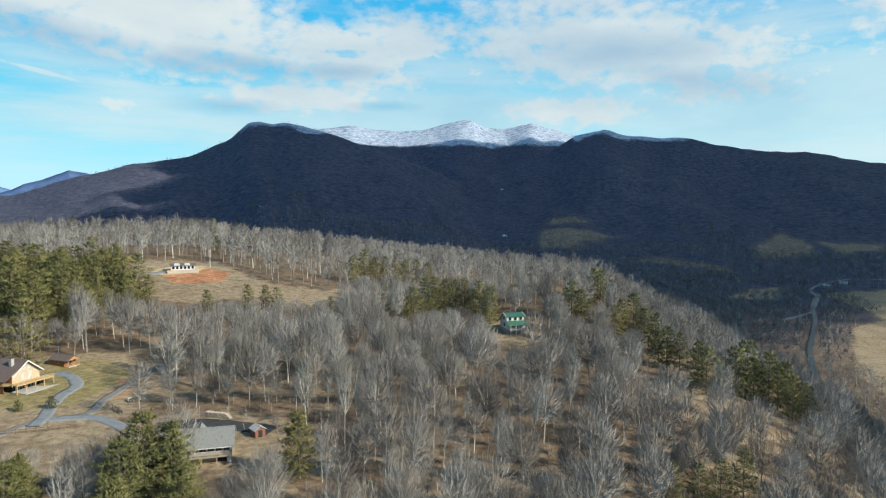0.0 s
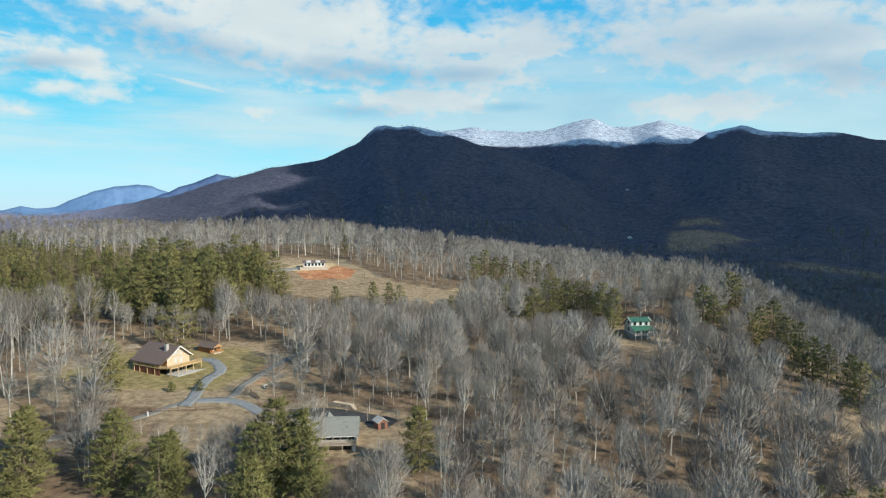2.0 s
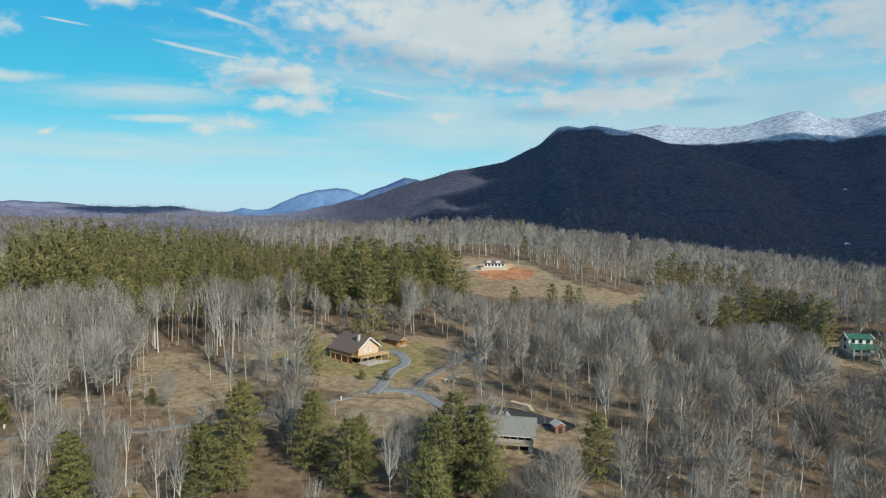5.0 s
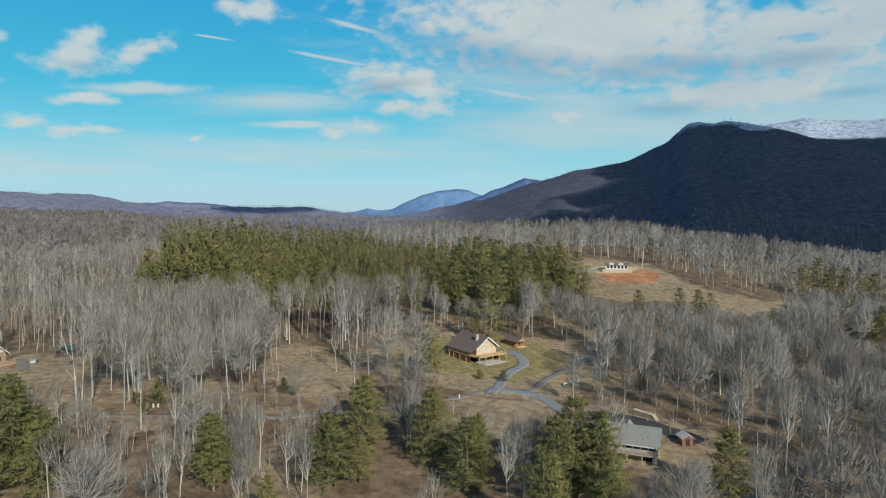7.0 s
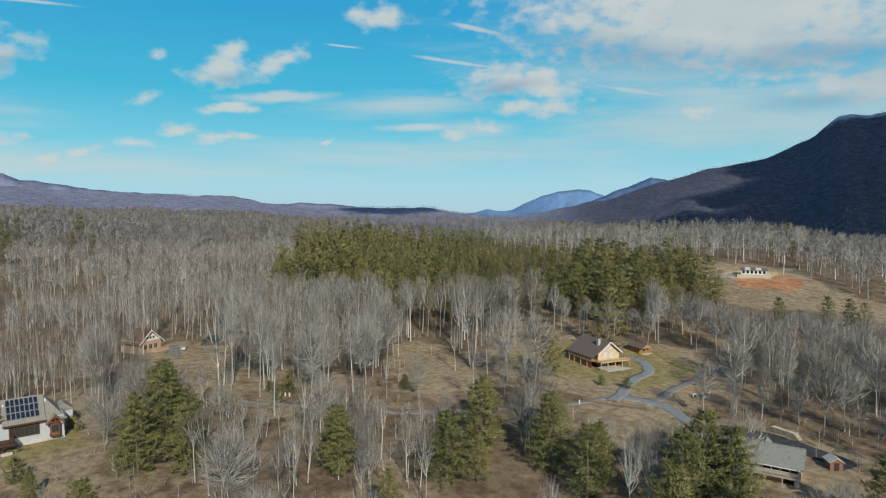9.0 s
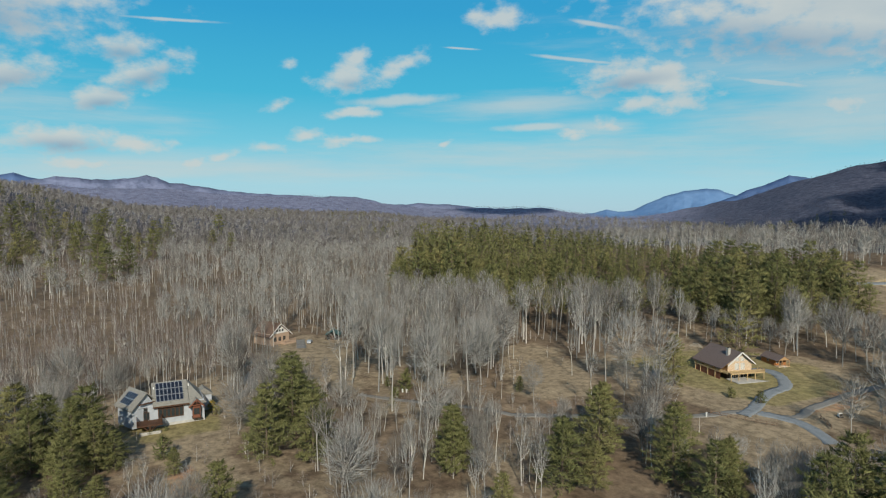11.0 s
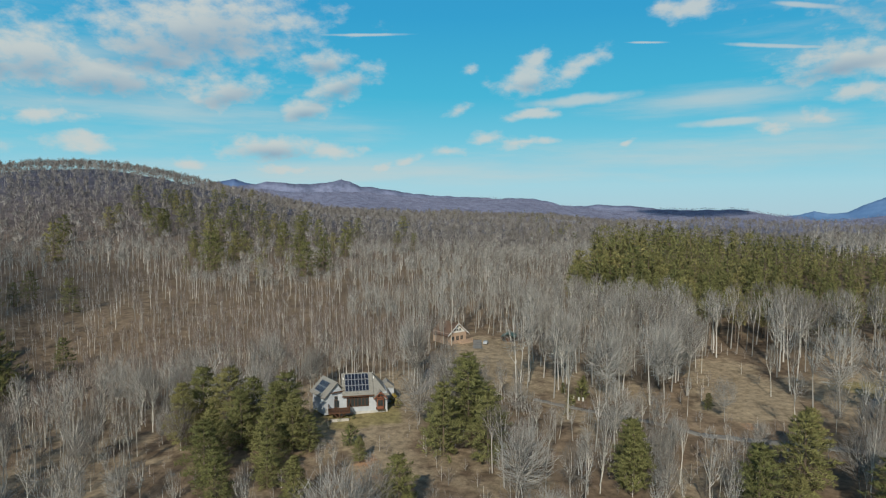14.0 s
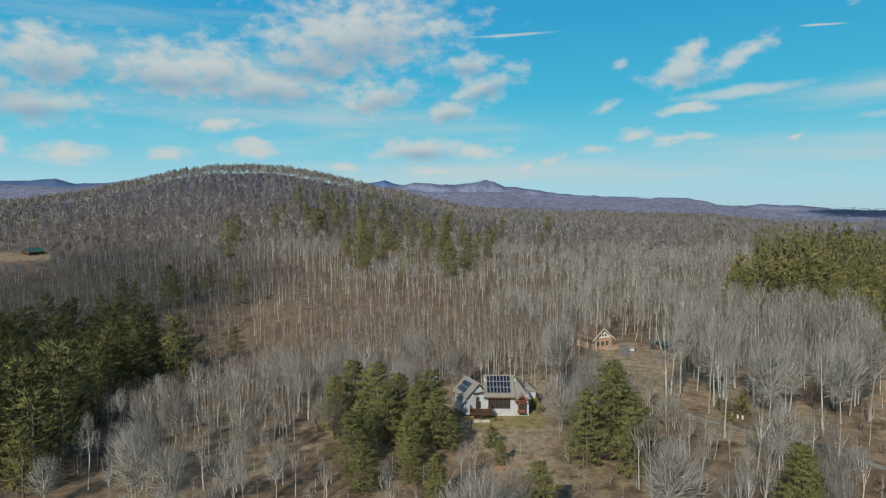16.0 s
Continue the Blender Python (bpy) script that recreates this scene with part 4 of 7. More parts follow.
def bare_tree(seed, h, spread, low, limbs, twigs, sides, tw, thick=0.005, long=0.3):
    """A leafless tree: tapered trunk, limbs that fan out from the fork, and a rounded, lumpy crown of fine twigs. low: where the crown begins."""
    rng = np.random.default_rng(seed)
    s = Shape()
    k = 5 if sides > 3 else 3
    hz = np.linspace(0, 0.86 * h, k)
    path = np.stack([np.cumsum(rng.normal(0, 0.012 * h, k)), np.cumsum(rng.normal(0, 0.012 * h, k)), hz], -1)
    path[0, :2] = 0
    r0 = thick * h + 0.04
    s.tube(path, np.linspace(r0, 0.02, k) * np.r_[1.25, np.ones(k - 1)], sides, 0)
    half = 0.5 * h * (1 - low)
    centre, radii = np.array([path[-1, 0] * 0.6, path[-1, 1] * 0.6, h - half]), np.array([spread, spread, half])
    lumps = unit(rng.normal(size=(9, 3)) + [0, 0, 0.3])

    def shell(d):
        """How far the crown reaches towards d: rounded, with lumps and gaps."""
        near = (d @ lumps.T).max(1, keepdims=True)
        return 0.55 + 0.45 * np.clip((near - 0.45) / 0.5, 0, 1)

    for i in range(limbs):
        d = unit(np.array([np.cos(i * 2.4 + rng.random()), np.sin(i * 2.4 + rng.random()), rng.uniform(-0.25, 1.3)]))
        end = centre + d * radii * 0.82 * shell(d[None])[0]
        z0 = h * low * 0.8 + (end[2] - h * low * 0.8) * rng.uniform(0.1, 0.45)
        start = np.array([np.interp(z0, hz, path[:, c]) for c in range(2)] + [z0])
        mid = start + (end - start) * 0.5 + [0, 0, -0.03 * h] + rng.normal(0, 0.012 * h, 3)
        rl = r0 * 0.45
        if sides > 3:
            s.tube([start, mid, end], [rl, rl * 0.6, 0.012], 3, 0)
        else:
            s.blades([start, mid - (mid - start) * 0.05], [mid + (end - mid) * 0.3, end], [rl * 2.6, rl * 1.9], 0, rng)
    d = unit(rng.normal(size=(twigs, 3)) + [0, 0, 0.22])
    reach = shell(d) * rng.uniform(0.55, 1.05, (twigs, 1)) ** 0.6
    tip = centre + d * radii * reach
    fork = np.array([centre[0], centre[1], h * low + 0.12 * h])
    run = unit(unit(tip - fork) + 0.35 * d + rng.normal(0, 0.3, (twigs, 3)))
    s.blades(tip - run * spread * long * 2 * rng.uniform(0.5, 1.2, (twigs, 1)), tip, tw * rng.uniform(0.6, 1.5, twigs), 1, rng, d)
    return s.arrays()


def far_tree(seed, h, n, width):
    """A leafless tree seen from afar: trunk and a rounded crown of short strokes."""
    rng = np.random.default_rng(seed)
    s = Shape()
    s.blades([[0, 0, 0]], [[0, 0, h * 0.8]], [0.3], 0, rng)
    d = unit(rng.normal(size=(n, 3)) + [0, 0, 0.25])
    c, half = np.array([0, 0, 0.62 * h]), np.array([0.25, 0.25, 0.37]) * h
    b = c + d * half * rng.uniform(0.15, 0.6, (n, 1))
    t = c + unit(d + rng.normal(0, 0.35, (n, 3)) + [0, 0, 0.3]) * half * rng.uniform(0.8, 1.1, (n, 1))
    t[:, 2] = np.minimum(t[:, 2], h)
    s.blades(b, t, width * rng.uniform(0.6, 1.4, n), 1, rng, d)
    return s.arrays()


def pine(seed, h, layers, per, tufts, size, sides, skirt=0.12, wide=0.24):
    """A white pine: straight trunk, whorls of level boughs with needle tufts, ragged outline."""
    rng = np.random.default_rng(seed)
    s = Shape()
    s.tube([(0, 0, 0), (0.01 * h, 0, h * 0.5), (0, 0.008 * h, h * 0.97)], [0.014 * h + 0.03, 0.009 * h, 0.015], sides, 0)
    for k in range(layers):
        f = skirt + (0.97 - skirt) * (k + 0.3 * rng.random()) / layers
        g = (f - skirt) / (1 - skirt)
        reach = h * wide * (min(1.0, 0.6 + 1.5 * g) * (1 - g) ** 0.75 + 0.03)
        a0 = rng.random() * 6.283
        for i in range(per):
            a = a0 + i * 6.283 / per + rng.normal(0, 0.25)
            ln = reach * rng.uniform(0.55, 1.2)
            lift = rng.uniform(-0.1, 0.35) + 0.3 * g
            st = np.array([0, 0, f * h])
            en = st + np.array([np.cos(a) * ln, np.sin(a) * ln, lift * ln])
            s.blades(st, en, [0.05 + 0.006 * h * (1 - g)], 0, rng)
            n = max(2, int(tufts * (0.45 + 0.75 * ln / (h * wide))))
            u = rng.random(n) ** 0.6 * 0.9 + 0.12
            side = np.array([-np.sin(a), np.cos(a), 0])
            c = st + (en - st) * u[:, None] + side * (rng.normal(0, 0.2, n) * ln * (1.15 - u))[:, None] + rng.normal(0, 1, (n, 3)) * [[0.1, 0.1, 0.03 * ln + 0.06]]
            c[:, 2] -= 0.10 * ln * (u - 0.5)
            s.leaves(c, size * rng.uniform(0.6, 1.3, n), 1, rng, way=unit(en - st) * 0.8, out=unit((c - [0, 0, f * h]) * [1, 1, 0.3] + [0, 0, 0.3 * ln]))
    s.leaves(np.array([[0, 0, h * 0.96], [0, 0, h * 0.985], [0.05, 0, h * 0.93]]), np.array([size, size * 0.7, size]), 1, rng, up=2)
    return s.arrays()


def scatter(name, label, category, shapes, which, x, y, z, scale, turn, mats, tone, stretch=None):
    """One object of kind stuff: a wood made of many copies of the shapes, at the given feet."""
    vs, fs, ms, ts, ou, base = [], [], [], [], [], 0
    for k, (v, f, m, o) in enumerate(shapes):
        i = np.where(which == k)[0]
        if not len(i):
            continue
        c, s = np.cos(turn[i])[:, None], np.sin(turn[i])[:, None]
        sc = scale[i][:, None]
        sz = sc if stretch is None else stretch[i][:, None]
        vx = (v[None, :, 0] * c - v[None, :, 1] * s) * sc + x[i][:, None]
        vy = (v[None, :, 0] * s + v[None, :, 1] * c) * sc + y[i][:, None]
        vz = v[None, :, 2] * sz + z[i][:, None]
        vs.append(np.stack([vx, vy, vz], -1).reshape(-1, 3))
        ou.append(np.stack([o[None, :, 0] * c - o[None, :, 1] * s, o[None, :, 0] * s + o[None, :, 1] * c, np.broadcast_to(o[None, :, 2], vx.shape)], -1).reshape(-1, 3))
        fs.append((f[None] + (base + np.arange(len(i)) * len(v))[:, None, None]).reshape(-1, 3))
        ms.append(np.tile(m, len(i)))
        ts.append(np.repeat(tone[i], len(v)))
        base += len(i) * len(v)
    me = mesh_from(name, np.concatenate(vs), np.concatenate(fs), mats, dict(tone=np.concatenate(ts), out=np.concatenate(ou)), np.concatenate(ms))
    return tagged(new(name, me), label, category, kind="stuff")


CLEARINGS = [LAWN, MEADOW, BROWN, CHALET_YARD, SOLAR_YARD, GREEN_YARD, SITE_MEADOW, GREY_YARD, RIVER_FIELD, FAR_YARD, TERRACE_A, TERRACE_E, TERRACE_F, TERRACE_B, TERRACE_C, TERRACE_D, FOLD_FIELD]
PINE_STAND = [(-305, 138), (-215, 165), (-180, 205), (-152, 235), (-165, 300), (-205, 365), (-310, 370), (-430, 450), (-600, 420), (-590, 308), (-400, 207)]
# lines of sight kept open by low growth: bearings, angle below the eye, distance
OPEN_VIEWS = [(-122.9, -118.5, -3.8, 713), (-27.6, -26.3, -6.4, 345), (-26.3, -24.0, -7.4, 345), (-24.0, -20.7, -7.9, 345), (-20.7, -17.6, -7.9, 345), (-17.6, -14.2, -7.8, 345), (-14.2, -11.4, -8.1, 345), (-11.4, -9.2, -8.2, 345),
              (-38.5, -24, -16.8, 196), (-22.5, -15.5, -21.3, 136.6), (4.6, 9.0, -12.2, 258), (-88, -77, -19.0, 171.1), (-75.5, -67.5, -12.2, 245.6),
              (-55, -43, -15.9, 196), (-66, -56, -15.9, 193.2), (-26, -21, -5.6, 361.6), (-126, -113.5, -23, 172)]
RIVER_LINE = [(262, 165.6), (256, 262.2), (248, 340), (258, 420), (296.7, 496.8), (361.6, 621), (455.4, 772.8), (513.4, 879.1), (565.8, 966), (603.1, 1036.4), (552, 1186.8), (345, 1407.6), (82.8, 1587)]


def line_distance(line, x, y):
    d = np.full(np.shape(x), 1e9)
    for (x0, y0), (x1, y1) in zip(line, line[1:]):
        ex, ey = x1 - x0, y1 - y0
        t = np.clip(((x - x0) * ex + (y - y0) * ey) / (ex * ex + ey * ey), 0, 1)
        d = np.minimum(d, np.hypot(x - x0 - t * ex, y - y0 - t * ey))
    return d


def clear_of(x, y, margin):
    ok = np.ones(np.shape(x), bool)
    for p in CLEARINGS:
        ok &= edge_distance(p, x, y) < -margin
    for line, half in ((DRIVE, 3.5), (LOOP, 3.5), (RIVER_LINE, 3), (VALLEY_ROAD, 6)):
        ok &= line_distance(line, x, y) > half + margin
    return ok


def headroom(x, y, z, free=0.0):
    """The most that a tree may stand at (x, y) without hiding a clearing behind it; a share of them stands free."""
    r, az = np.hypot(x, y), np.degrees(np.arctan2(x, y))
    most = np.full(np.shape(x), 99.0)
    for a0, a1, el, far in OPEN_VIEWS:
        hit = (az > a0) & (az < a1) & (r < far) & (vnoise(x * 1.7, y * 1.7, 29) > free)
        most = np.where(hit, np.minimum(most, EYE_Z + r * np.tan(np.radians(el)) - z), most)
    return most


def feet(rng, r0, r1, az0, az1, spacing):
    """Loose jittered feet over a sector of the plan."""
    g = np.arange(-r1, r1, spacing)
    x, y = np.meshgrid(g, g)
    x = x.ravel() + rng.uniform(-0.5, 0.5, x.size) * spacing
    y = y.ravel() + rng.uniform(-0.5, 0.5, y.size) * spacing
    r, az = np.hypot(x, y), np.degrees(np.arctan2(x, y))
    k = (r > r0) & (r < r1) & (az > az0) & (az < az1)
    return x[k], y[k]


DRIVE = [(-138, 107.6), (-121.4, 131.1), (-114.5, 139.4), (-109, 150.4), (-104.9, 160.1), (-95.2, 167), (-96.6, 178), (-96.6, 187.7), (-96.6, 198.7), (-95.2, 209.8), (-91.1, 226.3), (-80, 245.6)]
LOOP = [(-103.5, 157.5), (-105, 165), (-108.5, 174), (-110.5, 182), (-111, 190), (-117, 198), (-123, 201), (-127, 198)]
BACK_DRIVE = [(-133.9, 154.6), (-139.4, 164.2), (-144.9, 173.9), (-144.9, 183.5)]
VALLEY_ROAD = [(414, 772.8), (476.1, 828), (514.7, 879.1), (586.5, 993.6), (607.2, 1048.8), (665.2, 1104), (772.8, 1145.4), (1048.8, 1173)]

# evergreen feet and heights
PINES_DRIVE = [(-55.2, 114.5, 20.7), (-49.7, 114.5, 18.6), (-55.2, 106.3, 18.5), (-44.2, 104.9, 14.9), (-48.3, 91.1, 17.9), (-30.4, 131.1, 14.8), (-131.1, 164.2, 17.0), (-86.9, 109, 16.7), (-74.5, 109, 14.2), (-115.9, 118.7, 13.4),
               (-95.2, 120.1, 13.4), (-80, 117.3, 10.6), (-104.9, 95.2, 11.7), (-92.5, 92.5, 10.8), (-89.7, 67.6, 11.2), (-114.5, 73.1, 15.2), (-153.2, 121.4, 5.5), (-73.1, 103.5, 15.3), (-179.4, 96.6, 6.1), (-182.2, 91.1, 3.6)]
PINES_SOLAR = [(-181, -14, 19), (-165, -4, 16), (-158, 8, 15), (-150, 2, 13), (-156, -10, 14), (-139, 2, 11), (-172, -18, 17), (-145, 42, 18.2), (-157, 52, 20.2), (-137, 50, 16.6), (-175, -7, 19.4), (-171, -1, 16.8), (-164, 4, 16.5), (-169, 7, 18), (-158, 12, 9.5), (-147, 22.5, 6.5), (-128, 7, 10.8),
               (-135, -8, 11.1), (-147, -11, 14.1), (-115, 25, 14.0), (-152, 43, 13.8), (-171, 56, 18.7), (-151, 55, 14.6), (-117, 74, 15.3), (-97, 88, 15.5), (-104, 105, 17.8)]
PINES_GULLY = [(-150.7, -83.2, 23), (-148, -90, 22), (-143, -81, 16), (-161, -93, 24), (-168, -86, 20), (-178, -98, 23), (-188.2, -109.6, 25.8), (-296.6, -176.6, 22), (-223.5, -121.6, 27), (-314.0, -170.1, 28), (-331.8, -167.4, 22), (-255.1, -130.6, 26.4), (-334.7, -155.0, 23), (-276.2, -130.1, 24), (-277.0, -120.0, 28.8), (-277.2, -111.9, 26.5),
           (-273.5, -91.8, 19.2), (-283.9, -109.9, 27), (-373.5, -162.1, 23), (-374.2, -154.6, 21), (-403.3, -146.4, 25), (-394.8, -139.9, 23), (-403.1, -103.4, 21), (-305.5, -80.6, 17), (-441.8, -134.3, 20), (-421.2, -136.9, 16),
           (-293.3, -165.0, 22), (-218.8, -106.2, 21), (-170, -100, 20), (-205, -125, 24)]
PINES_HILL = [(-796.0, -164.9, 24), (-838.4, -162.1, 22), (-702.4, -184.8, 29.3), (-605.8, -167.3, 32), (-762.5, -103.6, 29), (-941.2, -124.1, 25), (-964.1, -99.1, 25), (-864.3, -66.6, 23), (-1047.1, -56.8, 25), (-786.1, -33.9, 33),
           (-708.8, -41.4, 28), (-915.2, -18.2, 22), (-1132.7, -16.2, 23), (-674.7, -64.7, 21), (-720.6, 2.6, 28), (-786.0, 24.8, 20), (-823.2, 52.9, 31), (-821.2, 46.0, 25), (-733.7, 93.5, 28), (-791.2, 114.5, 28),
           (-911.8, 196.7, 28), (-701.9, 145.3, 21), (-711.3, 166.7, 19), (-846.2, -132.9, 22), (-895.0, -105.2, 26), (-859.4, -85.3, 23), (-1017.5, -66.7, 24), (-639.7, 17.7, 22), (-685.4, 72.8, 21), (-685, -15, 20),
           (-640, -60, 18), (-590, -25, 18)]
PINES_MEADOW = [(-26.9, 295.3, 13.3), (-17.9, 290.7, 11.3), (-13.5, 291.0, 13.1), (-8.5, 297.7, 15.2), (-3.8, 302.0, 15.2), (-2.2, 306.7, 10.3), (1.6, 303.8, 14.4), (6.0, 306.2, 13.2), (10.4, 305.4, 13.1), (13.1, 305.8, 9.8),
           (16.9, 295.6, 14.3), (20.5, 279.0, 15.5), (18.7, 267.9, 11.3), (15.3, 295.9, 11.2), (-53.9, 380.8, 13.5), (-48.0, 388.2, 16.6), (-41.1, 387.6, 13.4), (-35.5, 390.5, 13.9), (-29.4, 392.7, 12.2), (-23.6, 395.1, 12.3),
           (-16.7, 398.1, 12.4), (-9.6, 399.5, 11), (-53.4, 300.6, 6.8), (-78.5, 298.9, 9.6), (-84.1, 299.9, 10.4), (-90.8, 295.6, 10.8), (-106.8, 287.3, 9.3), (-144.6, 297.9, 11.7), (-138.4, 298.7, 11.7)]
PINES_SLOPE = [(75.8, 267.8, 14.1), (71.6, 263.0, 12.6), (82.9, 275.7, 14.7), (83.6, 262.0, 13.1), (84.6, 250.8, 13.8), (82.9, 232.8, 13.0), (79.7, 232.8, 11.5), (86.4, 230.0, 12.0), (87.6, 215.7, 13.1), (86.8, 206.7, 12.8),
           (97.2, 208.9, 13.9), (102.5, 212.1, 15.8), (104.0, 210.0, 11.3), (108.4, 208.6, 14.9), (110.4, 206.5, 12.6), (117.1, 213.5, 13.0), (110.8, 198.4, 12.4), (114.0, 199.2, 11.3), (117.8, 202.4, 10.7), (74.4, 311.1, 14.1),
           (77.4, 312.1, 12.9), (58.5, 287.1, 15.4), (62.1, 284.6, 13.0), (66.1, 284.3, 9.4), (46.0, 124.2, 7.4), (51.5, 125.2, 7.2), (56.6, 126.4, 7.7), (62.1, 128.1, 9.1)]
PINES_CREST = [(-209.8, 495.4, 17.9), (-200.1, 514.7, 20.7), (-191.8, 532.7, 23.2), (-161.5, 455.4, 13.8), (-167, 245.6, 30.9), (-153.2, 237.4, 26.1), (-167, 277.4, 28.8), (-149, 256.7, 26.1), (-138, 207, 24.1), (-149, 265, 17.4), (-144.9, 274.6, 13.1)]

PINE_GROVE = [(-178, 238), (-148, 246), (-138, 285), (-150, 330), (-190, 352), (-232, 320), (-205, 258)]
HILL_PINES = [(-955, -160), (-1010, -35), (-818, 32), (-735, 99), (-540, 75), (-490, -10), (-619, -92), (-800, -172)]
GULLY_WOOD = [(-150, -90), (-190, -97), (-241, -104), (-262, -92), (-300, -104), (-320, -130), (-300, -170), (-240, -170), (-160, -130)]

grow = np.random.default_rng(5)
ax_, ay_ = feet(grow, 250, 400, -46, -20, 11.5)
ok = edge_distance(PINE_GROVE, ax_, ay_) > 0
PINES_GROVE = [(float(p), float(q), float(grow.uniform(17, 27))) for p, q in zip(ax_[ok], ay_[ok])]
gx, gy = feet(grow, 150, 345, -128, -104, 12.0)
ok = edge_distance(GULLY_WOOD, gx, gy) > 0
PINES_GULLY += [(float(p), float(q), float(grow.uniform(22, 33))) for p, q in zip(gx[ok], gy[ok])]
ax_, ay_ = feet(grow, 450, 1050, -110, -78, 62)
ok = edge_distance(HILL_PINES, ax_, ay_) > 0
PINES_HILL += [(float(p), float(q), float(grow.uniform(24, 33))) for p, q in zip(ax_[ok], ay_[ok])]


def give_way(x, y, z, h, rows, back=70, share=0.3):
    """Lowers the leafless trees that would stand before the evergreens."""
    r, az = np.hypot(x, y), np.arctan2(x, y)
    for qx, qy, qh in rows:
        qr = math.hypot(qx, qy)
        hit = (np.abs(az - math.atan2(qx, qy)) < 0.2 * qh / qr) & (r < qr + 2) & (r > qr - back)
        line = EYE_Z + (float(height(qx, qy)) + share * qh - EYE_Z) * r / qr
        h = np.where(hit, np.minimum(h, np.maximum(line - z, 4.0)), h)
    return h


NEAR = 228.0
# --- near leafless trees, each a thing of its own
near_x, near_y = feet(grow, 80, NEAR, -124, 40, 7.2)
ok = (clear_of(near_x, near_y, 1.0) | ((edge_distance(BROWN, near_x, near_y) > 0) | (edge_distance(CHALET_YARD, near_x, near_y) > -4)) & (grow.random(near_x.size) < 0.3)) & (edge_distance(GULLY_WOOD, near_x, near_y) < 2)
near_x, near_y = near_x[ok], near_y[ok]
near_z = height(near_x, near_y)
near_r = np.hypot(near_x, near_y)
near_az = np.degrees(np.arctan2(near_x, near_y))
want = grow.uniform(9, 20, near_x.size) + 8 * sstep(165, 228, near_r) * grow.random(near_x.size)
# tall rows before the planted pines
want = np.where((near_az > -68) & (near_az < -34) & (near_r > 196), grow.uniform(22, 29, near_x.size), want)
want = np.minimum(want, headroom(near_x, near_y, near_z, 0.33) * grow.uniform(0.75, 1.0, near_x.size))
# open ground in front of the big pines
for rows in (PINES_DRIVE, PINES_SOLAR, PINES_SLOPE):
    for qx, qy, qh in rows:
        gap = np.abs((near_az - math.degrees(math.atan2(qx, qy)) + 180) % 360 - 180) < math.degrees(0.26 * qh / math.hypot(qx, qy))
        want = np.where(gap & (near_r < math.hypot(qx, qy) + 3) & (near_r > math.hypot(qx, qy) - 45) & (grow.random(near_x.size) < 0.85), np.minimum(want, 4.2), want)
want = give_way(near_x, near_y, near_z, want, PINES_GULLY, 120, 0.35)
want = give_way(near_x, near_y, near_z, want, PINES_SLOPE + PINES_MEADOW, 90, 0.3)
ok = (want > 4.5) & (grow.random(near_x.size) < np.where(near_r < 131, 0.8, 0.92))
near_x, near_y, near_z, want, near_az = near_x[ok], near_y[ok], near_z[ok], want[ok], near_az[ok]


def tree_thing(name, label, seed_shape, mats, part_names, category="tree"):
    """A tree with its trunk and crown as parts."""
    v, f, m, o = seed_shape
    top = new(name)
    tagged(top, label, category)
    for k, pn in enumerate(part_names):
        fk = f[m == k]
        used = np.unique(fk)
        remap = np.zeros(len(v), int)
        remap[used] = np.arange(len(used))
        ob = new(pn, mesh_from(pn, v[used], remap[fk], [mats[k]], dict(out=o[used])))
        ob.parent = top
    return top


def plant(kinds, x, y, z, h, rng, sink=0.15):
    """Copies of model trees (thing, height) at the feet."""
    for k in range(len(x)):
        model, mh = kinds[int(rng.integers(len(kinds)))]
        s = h[k] / mh
        w = s * rng.uniform(0.88, 1.15)
        ob = copy_thing(model, pose(float(x[k]), float(y[k]), float(z[k]) - sink, 0, 0, float(rng.uniform(0, 360))))
        ob.scale = (w, w, s)


BARE_MODELS = []
for sd, hh, sp, low in ((1, 19, 6.6, 0.16), (2, 21, 6.2, 0.2), (3, 16, 6.4, 0.12), (4, 20, 5.6, 0.2), (5, 18, 7.2, 0.14)):
    BARE_MODELS.append((tree_thing("bare_tree", "leafless grey hardwood tree with fine upswept twigs", bare_tree(sd, hh, sp, low, 12, 950, 5, 0.075), [M_BARK, M_TWIG], ("trunk", "crown")), hh))
BIRCH_MODELS = [(tree_thing("pale_tree", "slender pale-barked leafless tree", bare_tree(sd, hh, 3.2, 0.36, 10, 420, 5, 0.06, long=0.35), [M_BIRCH, M_TWIG], ("trunk", "crown")), hh) for sd, hh in ((8, 21), (9, 24))]
picks = grow.permutation(near_x.size)
single = picks[:270]
pale = grow.random(single.size) < 0.26
plant(BARE_MODELS, near_x[single[~pale]], near_y[single[~pale]], near_z[single[~pale]], want[single[~pale]], grow)
plant(BIRCH_MODELS, near_x[single[pale]], near_y[single[pale]], near_z[single[pale]], want[single[pale]], grow)
